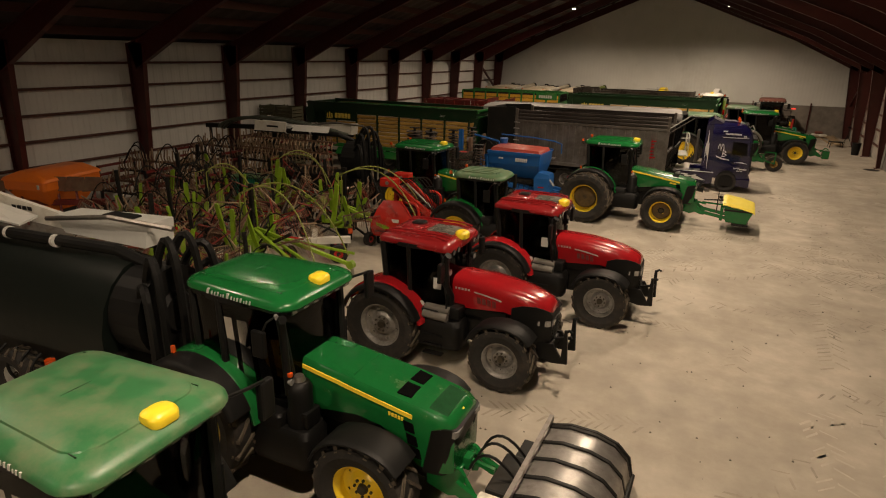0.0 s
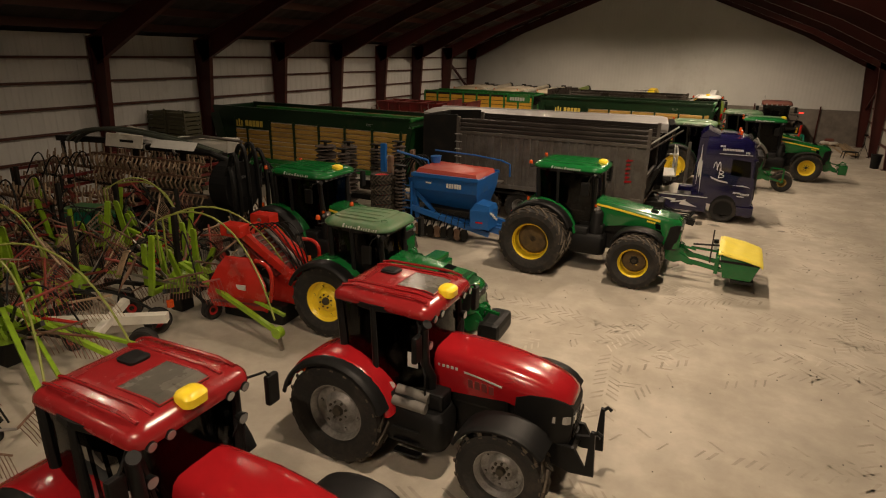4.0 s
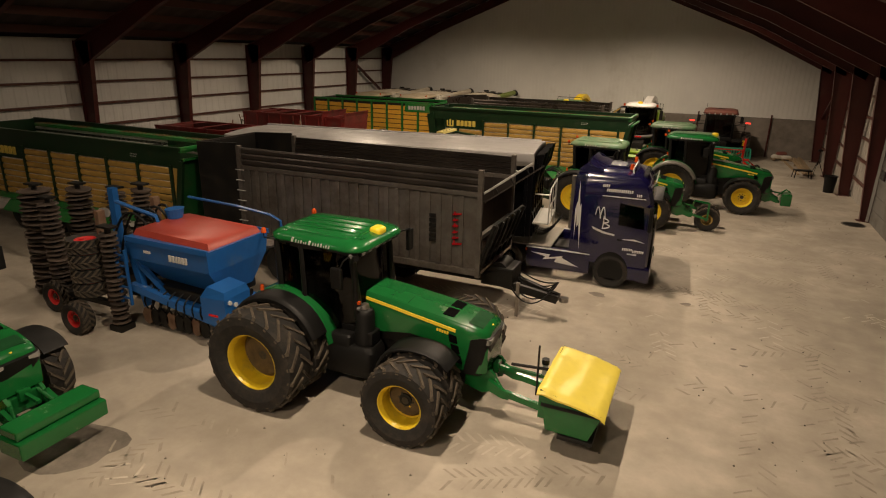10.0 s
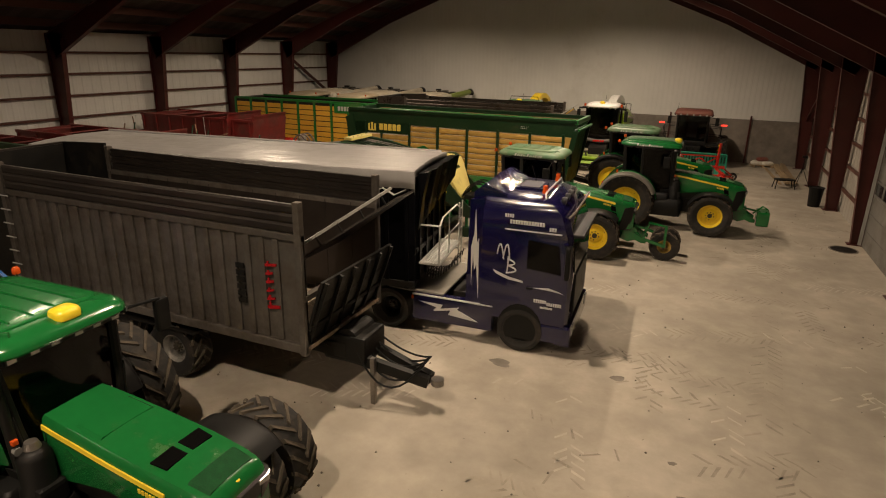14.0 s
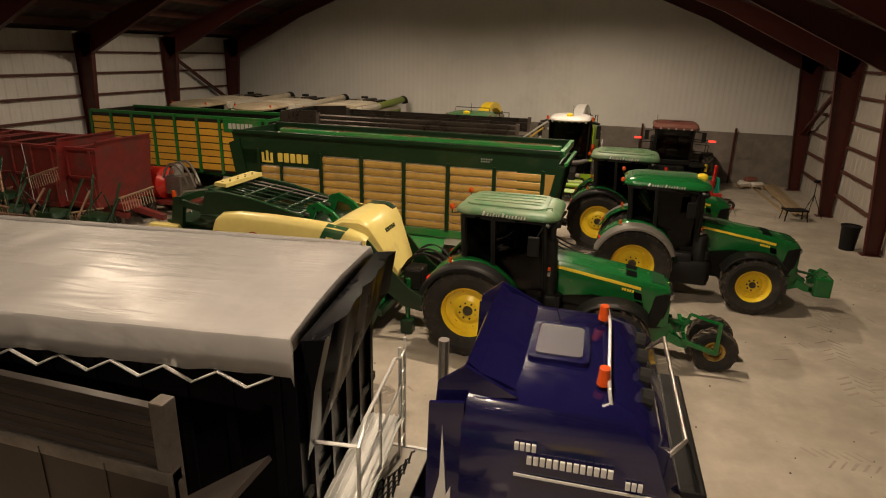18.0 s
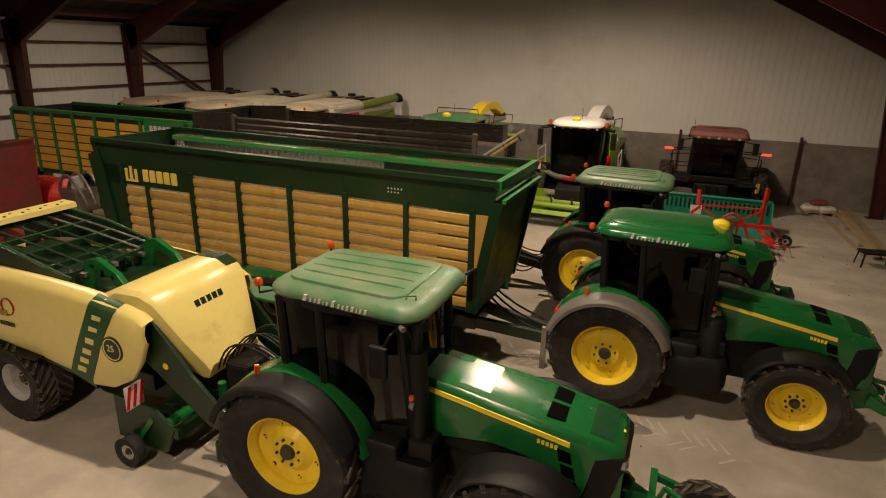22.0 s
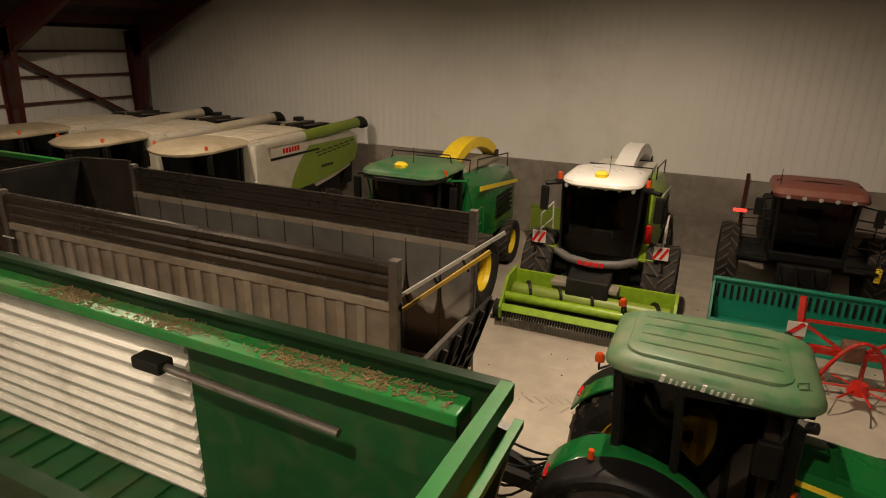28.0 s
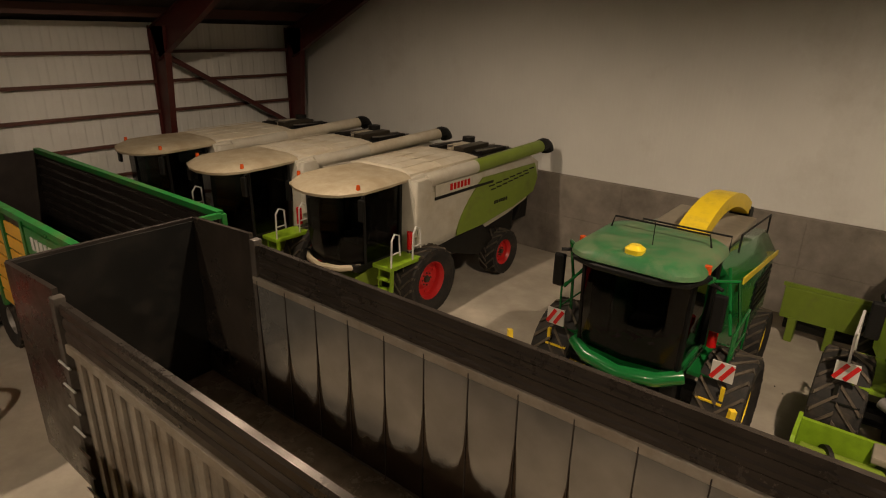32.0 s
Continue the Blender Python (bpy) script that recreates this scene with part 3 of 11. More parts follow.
for s in (-1, 1):
    xe = XL - 0.4 if s < 0 else XR + 0.4
    ze = roof_z(XL if s < 0 else XR) - SLOPE * 0.4
    n = 160
    prev = None
    for i in range(n + 1):
        y = Y0 - 0.2 + (Y1 - Y0 + 0.4) * i / n
        o = 0.04 if i % 2 else 0.0
        ring = [bm.verts.new((xe, y, ze + 0.1 + o)), bm.verts.new((XM, y, RIDGE + 0.1 + o)), bm.verts.new((XM, y, RIDGE + 0.25)), bm.verts.new((xe, y, ze + 0.25))]
        if prev:
            for j in range(4):
                bm.faces.new((prev[j], prev[(j + 1) % 4], ring[(j + 1) % 4], ring[j]))
        else:
            bm.faces.new(ring)
        prev = ring
    bm.faces.new(prev[::-1])
bmesh.ops.recalc_face_normals(bm, faces=bm.faces[:])
tagged(part("ceiling", bm, M_ROOF), "dark ribbed sheet roof lining", "roof", kind="structure")

FRAMES_Y = [13.45 + 5.58 * k for k in range(-4, 10)]


def i_section(a, b, wa, wb, axis_in, flange=0.22, bm=None):
    """A tapered steel member from a to b: web and two flanges. wa and wb: its depth at the ends, measured along axis_in."""
    bm = bm or bmesh.new()
    a, b, n = Vector(a), Vector(b), Vector(axis_in)
    y = Vector((0, 1, 0))
    def quad(p0, p1, p2, p3, t, off):
        vs = [bm.verts.new(p + off * k * t) for k in (-0.5, 0.5) for p in (p0, p1, p2, p3)]
        fs = [bm.faces.new([vs[i] for i in f]) for f in ((3, 2, 1, 0), (4, 5, 6, 7), (0, 1, 5, 4), (1, 2, 6, 5), (2, 3, 7, 6), (3, 0, 4, 7))]
        bmesh.ops.recalc_face_normals(bm, faces=fs)
    quad(a, b, b + n * wb, a + n * wa, 0.014, y)
    for k0, k1 in ((0, 0), (wa, wb)):
        p, q = a + n * k0, b + n * k1
        quad(p - y * flange / 2, q - y * flange / 2, q + y * flange / 2, p + y * flange / 2, 0.02, n)
    return bm


for fy in FRAMES_Y:
    fr = thing("portal_frame", pose(0, fy, 0), "dark red haunched steel portal frame", "steel frame", "portal frames", "structure")
    for s in (-1, 1):
        xw = (XL + 0.12) if s < 0 else (XR - 0.12)
        inw = Vector((1, 0, 0)) if s < 0 else Vector((-1, 0, 0))
        part("column", i_section((xw, 0, 0), (xw, 0, EAVE - 0.1), 0.42, 1.02, inw), M_FRAMESTEEL, fr)
        sl = Vector((-s * 1.0, 0, SLOPE)).normalized()
        nrm = Vector((s * -SLOPE, 0, -1)).normalized() if s > 0 else Vector((SLOPE, 0, -1)).normalized()
        p0 = Vector((xw, 0, roof_z(xw) - 0.22))
        p1 = Vector((xw - s * 5.2, 0, roof_z(xw - s * 5.2) - 0.22))
        p2 = Vector((XM, 0, RIDGE - 0.22))
        part("haunch", i_section(p0, p1, 1.1, 0.6, nrm), M_FRAMESTEEL, fr)
        part("rafter", i_section(p1, p2, 0.6, 0.55, nrm), M_FRAMESTEEL, fr)
        part("base_plate", box(xw - 0.05 if s < 0 else xw - 0.55, xw + 0.55 if s < 0 else xw + 0.05, -0.18, 0.18, 0, 0.025), M_FRAMESTEEL, fr)

# purlins under the roof and girts on the walls
for k in range(1, 11):
    for s in (-1, 1):
        x = XM + s * (XM - XL) * k / 10.6
        z = roof_z(x)
        tagged(part("roof_purlin", box(x - 0.05, x + 0.05, Y0, Y1, z - 0.21, z + 0.10), M_GIRT), "brown red steel roof purlin", "purlin", "roof purlins", "structure")
for z in (1.0, 2.0, 3.0, 4.0, 5.0, 5.97):
    for x0, x1 in ((XL + 0.02, XL + 0.14), (XR - 0.14, XR - 0.02)):
        for a, b in zip(FRAMES_Y, FRAMES_Y[1:]):
            tagged(part("wall_girt", box(x0, x1, a + 0.02, b - 0.02, z - 0.05, z + 0.05), M_GIRT), "brown red wall girt between columns", "girt", "wall girts", "structure")
# wind bracing in the last bays
for x in (XL + 0.42, XR - 0.42):
    a, b = FRAMES_Y[-2], FRAMES_Y[-1]
    tagged(part("wind_brace", beam((x, a, 6.0), (x, b, 2.9), 0.16, 0.16), M_FRAMESTEEL), "red steel diagonal wind brace in the end bay", "brace", kind="structure")

# roof lamps: housing, glowing lens and the light itself
M_LAMP = glow_mat("lamp_lens", (1.0, 0.86, 0.66), 30)
for lx, ly, lk in LAMP_SPOTS:
    lz = roof_z(lx) - 0.75
    lamp = thing("roof_lamp", pose(lx, ly, lz), "small round roof lamp, switched on", "lamp", "roof lamps")
    part("housing", cyl((0, 0, 0.02), (0, 0, 0.2), 0.16, 0.09, 16), M_GREY, lamp)
    part("stem", cyl((0, 0, 0.2), (0, 0, 0.75 - 0.04), 0.025, None, 8), M_FRAMESTEEL, lamp)
    part("lens", cyl((0, 0, -0.02), (0, 0, 0.02), 0.12, 0.14, 16), M_LAMP, lamp)
    li = bpy.data.lights.new("roof_light", "SPOT")
    li.spot_size, li.spot_blend, li.shadow_soft_size, li.energy, li.color = radians(160), 0.45 if ly > 50 else 0.65, 0.09, LAMP_WATTS * lk, LAMP_WARM
    lo = new("roof_light", li)
    lo.matrix_basis = pose(lx, ly, lz - 0.05)


# grey sectional doors between the columns of the east wall, one with a row of panes
for n, k in enumerate((5, 6, 7, 8, 9), 1):
    a, b = FRAMES_Y[k] + 0.16, FRAMES_Y[k + 1] - 0.16
    door = thing("door_%d" % n, pose(XR - 0.2, a, 0), "grey sectional overhead door with a row of panes", "door", "sectional doors", "structure")
    w = b - a
    for q in range(8):
        z = 0.02 + q * 0.6
        if q == 3:
            m_ = 5
            for j in range(m_ + 1):
                part("mullion", box(-0.03, 0.03, j * w / m_ - (0.06 if j else 0), j * w / m_ + (0.06 if j < m_ else 0), z + 0.1, z + 0.5), M_DOOR, door)
            for j in range(m_):
                part("pane", box(-0.012, 0.0, j * w / m_ + 0.06, (j + 1) * w / m_ - 0.06, z + 0.1, z + 0.5), M_PANE, door)
            for za, zb in ((z, z + 0.1), (z + 0.5, z + 0.585)):
                part("rail", box(-0.03, 0.03, 0, w, za, zb), M_DOOR, door)
        else:
            part("panel", box(-0.03, 0.03, 0, w, z, z + 0.585, 0.012), M_DOOR, door)
    for y in (-0.08, w + 0.02):
        part("guide_rail", box(-0.14, -0.04, y, y + 0.06, 0.0, 5.6), M_GREY, door, "pale steel guide rail")


# ---- tractors ----
BIG = dict(wb=3.03, RR=1.03, RW=0.68, ry=0.98, FR=0.78, FW=0.55, fy=0.95, nose=4.12, hood=2.20, hw=0.48, roof=3.30, cab0=-0.20, cab1=1.48, cw=0.84, belt=1.62)
MID = dict(wb=2.92, RR=0.98, RW=0.62, ry=0.95, FR=0.74, FW=0.50, fy=0.92, nose=3.92, hood=2.12, hw=0.46, roof=3.16, cab0=-0.16, cab1=1.40, cw=0.80, belt=1.58)
SMALL = dict(wb=2.62, RR=0.90, RW=0.52, ry=0.90, FR=0.66, FW=0.44, fy=0.88, nose=3.42, hood=1.95, hw=0.42, roof=2.84, cab0=-0.06, cab1=1.20, cw=0.70, belt=1.42)
PUMA = dict(wb=2.80, RR=0.90, RW=0.60, ry=0.94, FR=0.71, FW=0.50, fy=0.94, nose=3.56, hood=2.06, hw=0.43, roof=2.95, cab0=-0.08, cab1=1.30, cw=0.79, belt=1.52)


def taper(ring, x0, x1, bow=0.07, w=0.9):
    """Narrow a roof's outline towards its rear and bow its front edge."""
    out = []
    for x, y, z in ring:
        f = (x - x0) / (x1 - x0)
        out.append((x + bow * max(0.0, 2 * f - 1) * (1 - min(1.0, abs(y) / w) ** 2), y * (0.86 + 0.14 * f), z))
    return out


def arch(parent, name, cx, cz, R, y0, y1, a0, a1, material, drop=0.09, thick=0.03, n=14, flat=0.0, label=""):
    """A mudguard: a curved shell over a wheel from y0 (inner) to y1 (outer), with a turned-down outer edge."""
    sy = 1 if y1 > y0 else -1
    rings = []
    for k in range(n + 1):
        a = radians(a0 + (a1 - a0) * k / n)
        q = 1 - flat * max(0.0, math.sin(a) - 0.8) / 0.2
        sec = ((R, y0), (R, y1 - sy * 0.09), (R - drop * 0.18, y1 - sy * 0.03), (R - drop * 0.5, y1), (R - drop, y1), (R - drop, y1 - sy * thick), (R - drop * 0.5 - thick * 0.3, y1 - sy * thick), (R - thick, y1 - sy * 0.09), (R - thick, y0))
        rings.append([(cx + r * math.cos(a), y, cz + r * math.sin(a) * q) for r, y in sec])
    return part(name, loft(rings), material, parent, label, smooth=True)


def skin(stations, sec):
    """Rings of a bonnet: stations of (x, top, half width, low), sec of (width share, drop from the top or share of the height)."""
    rings = []
    for x, top, w, low in stations:
        half = [(w * f, top - d if d < 0.3 else low + (top - low) * (1 - d)) for f, d in sec]
        rings.append([(x, -y, z) for y, z in half] + [(x, 0, top + 0.014)] + [(x, y, z) for y, z in half[::-1]])
    return rings


def between(stations, x):
    """Top, half width and low of a bonnet at x."""
    k = next((i for i in range(1, len(stations)) if x <= stations[i][0]), len(stations) - 1)
    a, b = stations[k - 1], stations[k]
    f = (x - a[0]) / (b[0] - a[0])
    return [a[j] + f * (b[j] - a[j]) for j in (1, 2, 3)]


JD_SEC = ((0.98, 1.0), (1.02, 0.55), (1.0, 0.17), (0.94, 0.055), (0.87, 0.018), (0.45, -0.006))
RED_SEC = ((0.96, 1.0), (1.02, 0.55), (1.02, 0.20), (0.93, 0.085), (0.76, 0.022), (0.40, -0.010))


def running_gear(t, s, paint, rim, duals, steer):
    """Chassis, axles, tanks and wheels."""
    nose, wb, n0 = s["nose"], s["wb"], s["cab1"] + 0.08
    bm = box(0.2, nose - 0.45, -0.28, 0.28, s["RR"] * 0.62, 1.42, 0.04)
    box(-0.35, 0.7, -0.42, 0.42, s["RR"] * 0.7, s["RR"] * 1.25, 0.05, bm)
    part("chassis", bm, M_FRAME, t)
    part("engine", box(n0 + 0.1, wb - 0.15, -0.38, 0.38, 1.18, 1.62, 0.06), M_FRAME, t)
    part("rear_axle", cyl((0, -s["ry"], s["RR"]), (0, s["ry"], s["RR"]), 0.15, None, 12), M_FRAME, t)
    bm = cyl((wb, -s["fy"], s["FR"]), (wb, s["fy"], s["FR"]), 0.11, None, 10)
    box(wb - 0.25, wb + 0.25, -0.22, 0.22, s["FR"] - 0.15, s["FR"] + 0.2, 0.03, bm)
    for sy in (-1, 1):
        cyl((wb, sy * (s["fy"] - 0.32), s["FR"] - 0.16), (wb, sy * (s["fy"] - 0.32), s["FR"] + 0.18), 0.09, None, 10, bm)
    part("front_axle", bm, paint, t)
    for sy in (-1, 1):
        wheel(t, 0, sy * s["ry"], s["RR"], s["RW"], rim, sy, 20, None, 0.10 if not duals else 0.0, spin=17 * sy)
        wheel(t, wb, sy * s["fy"], s["FR"], s["FW"], rim, sy, 18, None, 0.04, spin=5, steer=steer)
        if duals:
            wheel(t, 0, sy * (s["ry"] + s["RW"] + 0.12), s["RR"], s["RW"], rim, sy, 20, None, -0.18, spin=30)
            wheel(t, wb, sy * (s["fy"] + s["FW"] + 0.12), s["FR"], s["FW"], rim, sy, 18, None, -0.14, spin=11)
            # dark brown plates put the shade of the deep outer rims into colour
            for hx, hc, hr in ((0, s["ry"] + s["RW"] + 0.12, s["RR"]), (wb, s["fy"] + s["FW"] + 0.12, s["FR"])):
                part("hub_plate", cyl((hx, sy * (hc - 0.15), hr), (hx, sy * (hc - 0.09), hr), hr * 0.47, hr * 0.40, 24), M_HUBSHADE, t, "brown hub plate darkened for the deep rim's shade")
            part("hub", cyl((0, sy * (s["ry"] + 0.3), s["RR"]), (0, sy * (s["ry"] + s["RW"] + 0.02), s["RR"]), 0.2, 0.14, 14), M_FRAME, t)
            part("hub", cyl((wb, sy * (s["fy"] + 0.2), s["FR"]), (wb, sy * (s["fy"] + s["FW"] + 0.06), s["FR"]), 0.16, 0.12, 14), M_FRAME, t)
    # tank and boxes on the right, tank and entry steps on the left
    part("fuel_tank", loft([rrect(s["RR"] * 0.82, n0 + 0.42, -0.92, -0.34, z, 0.16) for z in (0.56, 0.62)] + [rrect(s["RR"] * 0.80, n0 + 0.45, -0.96, -0.34, z, 0.18) for z in (0.70, 1.10)] + [rrect(s["RR"] * 0.86, n0 + 0.38, -0.90, -0.36, 1.20, 0.16)]), M_BLACK, t, smooth=True)
    part("service_box", loft([rrect(s["RR"] * 0.9, n0 - 0.06, -0.93, -0.45, z, 0.07) for z in (1.16, 1.36)] + [rrect(s["RR"] * 0.93, n0 - 0.09, -0.90, -0.47, 1.40, 0.07)]), M_BLACK, t, smooth=True)
    part("fuel_tank", box(n0 - 0.55, n0 + 0.5, 0.36, 0.78, 0.62, 1.16, 0.08), M_BLACK, t)
    for k in range(4):
        part("step", box(0.95, 1.40, 0.74, 0.98, 0.42 + k * 0.27, 0.45 + k * 0.27), M_BLACK, t)
    for x in (0.95, 1.40):
        part("step_rail", beam((x, 0.94, 0.40), (x, 0.88, 1.32), 0.03, 0.06), M_BLACK, t)
    part("tool_box", box(n0 + 0.02, n0 + 0.36, -0.80, -0.46, 1.20, 1.48, 0.05), M_BLACK, t)
    # rear linkage and lamps
    bm = bmesh.new()
    for sy in (-1, 1):
        beam((-0.3, sy * 0.4, s["RR"] * 0.75), (-1.15, sy * 0.45, s["RR"] * 0.65), 0.08, 0.10, bm)
        beam((-0.45, sy * 0.38, s["RR"] * 1.3), (-0.9, sy * 0.43, s["RR"] * 0.7), 0.06, 0.06, bm)
    beam((-0.35, 0, s["RR"] * 1.15), (-1.1, 0, s["RR"] * 1.05), 0.07, 0.07, bm)
    box(-0.75, -0.35, -0.09, 0.09, s["RR"] * 0.38, s["RR"] * 0.6, 0.02, bm)
    part("rear_linkage", bm, M_FRAME, t)
    for sy in (-1, 1):
        part("tail_lamp", box(-s["RR"] * 0.93, -s["RR"] * 0.88, sy * s["ry"] - 0.13, sy * s["ry"] + 0.13, s["RR"] * 1.50, s["RR"] * 1.62, 0.01), M_REDLENS, t)


def cabin(t, s, lean=0.06):
    """Cab frame, panes, seat and controls; returns the cab part."""
    c0, c1, cw, bz, rz = s["cab0"], s["cab1"], s["cw"], s["belt"], s["roof"]
    lo, top = bz - 0.42, rz - 0.24
    cab = part("cab_base", loft([rrect(c0 + 0.15, c1 - 0.02, -0.46, 0.46, bz - 0.62, 0.08), rrect(c0 + 0.05, c1 + 0.06, -cw + 0.16, cw - 0.16, bz - 0.30, 0.10), rrect(c0 + 0.02, c1 + 0.05, -cw + 0.14, cw - 0.14, bz - 0.10, 0.10)]), M_BLACK, t)
    P = {}
    for sy in (-1, 1):
        P[sy] = [(c0 + 0.02, sy * (cw - 0.10), bz), (c0 - lean, sy * (cw - 0.12), top), (c0 + 0.60, sy * cw, top), (c0 + 0.66, sy * (cw + 0.01), lo + 0.12), (c1 + 0.10, sy * (cw - 0.30), lo), (c1 - 0.02, sy * (cw - 0.10), top)]
        q = P[sy]
        for i, j, w in ((0, 1, 0.13), (3, 2, 0.09), (4, 5, 0.12)):
            part("pillar", rod([q[i], Vector(q[i]).lerp(Vector(q[j]), 0.5) + Vector((0.02, sy * 0.03, 0)), q[j]], w * 0.55, 8), M_BLACK, cab, smooth=True)
        part("door_sill", beam(q[3], q[4], 0.05, 0.09), M_BLACK, cab)
        part("roof_rail", beam(q[1], q[2], 0.07, 0.09), M_BLACK, cab)
        part("roof_rail", beam(q[2], q[5], 0.07, 0.09), M_BLACK, cab)

        def pane(name, ids):
            a, b, c, d = [Vector(q[i]) for i in ids]
            rows = []
            for k in range(5):
                f = k / 4
                o = Vector((0, sy * 0.03 * 4 * f * (1 - f), 0))
                lo_, hi_ = a.lerp(d, f) + o, b.lerp(c, f) + o
                rows.append([lo_, hi_, hi_ + Vector((0, sy * 0.008, 0)), lo_ + Vector((0, sy * 0.008, 0))])
            part(name, loft(rows), M_GLASS, cab, smooth=True)
        pane("side_window", (3, 2, 5, 4))
        pane("rear_side_window", (0, 1, 2, 3))
        part("grab_rail", rod([Vector(q[4]) + Vector((0.06, sy * 0.10, 0.25)), Vector(q[4]).lerp(Vector(q[5]), 0.62) + Vector((0.08, sy * 0.06, 0))], 0.016, 6), M_BLACK, cab)
    for nm, i, j, ox in (("windscreen", 4, 5, 0.10), ("rear_window", 0, 1, -0.05)):
        rows = []
        for k in range(7):
            f = k / 6
            o = Vector((ox * 4 * f * (1 - f), 0, 0))
            a, b = Vector(P[-1][i]).lerp(Vector(P[1][i]), f) + o, Vector(P[-1][j]).lerp(Vector(P[1][j]), f) + o
            e = Vector((0.008 if ox > 0 else -0.008, 0, 0))
            rows.append([a, b, b + e, a + e])
        part(nm, loft(rows), M_GLASS, cab, smooth=True)
    part("headliner", box(c0, c1, -cw + 0.1, cw - 0.1, top - 0.02, top + 0.05), M_SEAT, cab)
    seat = part("seat", join_boxes([(c0 + 0.42, c0 + 0.92, -0.25, 0.25, bz + 0.02, bz + 0.18, 0.05), (c0 + 0.50, c0 + 0.84, -0.18, 0.18, bz - 0.2, bz + 0.03, 0.04)]), M_SEAT, cab)
    part("seat_back", loft([[(c0 + 0.34 - 0.1 * f + d, y * (1 - 0.25 * f), bz + 0.14 + 0.74 * f) for d, y in ((0, -0.25), (0.12, -0.22), (0.12, 0.22), (0, 0.25))] for f in (0, 0.3, 0.7, 1.0)]), M_SEAT, seat, smooth=True)
    part("rear_shelf", box(c0 + 0.06, c0 + 0.34, -cw + 0.16, cw - 0.16, bz - 0.12, bz + 0.34, 0.05), M_SEAT, cab)
    part("armrest_console", box(c0 + 0.60, c0 + 1.15, -0.48, -0.28, bz + 0.22, bz + 0.34, 0.04), M_BLACK, cab)
    part("screen", box(c0 + 1.12, c0 + 1.16, -0.50, -0.26, bz + 0.34, bz + 0.54, 0.015), M_BLACK, cab)
    part("corner_console", loft([[(c0 + 0.5, sy_ * 1, z) for sy_, z in ((-0.72, bz - 0.1), (-0.5, bz - 0.1), (-0.5, bz + 0.22), (-0.70, bz + 0.22))], [(c1 - 0.25, sy_, z) for sy_, z in ((-0.62, bz - 0.2), (-0.5, bz - 0.2), (-0.5, bz + 0.05), (-0.60, bz + 0.05))]]), M_BLACK, cab)
    bm = cyl((c1 - 0.22, 0, bz - 0.15), (c1 - 0.42, 0, bz + 0.36), 0.05, None, 8)
    box(c1 - 0.30, c1 - 0.02, -0.30, 0.30, bz - 0.15, bz + 0.12, 0.04, bm)
    part("steering_column", bm, M_BLACK, cab)
    part("steering_wheel", rod([(c1 - 0.44 + 0.08 * math.sin(a), 0.20 * math.cos(a), bz + 0.38 + 0.18 * math.sin(a)) for a in [2 * math.pi * k / 16 for k in range(17)]], 0.016, 6), M_BLACK, cab)
    return cab


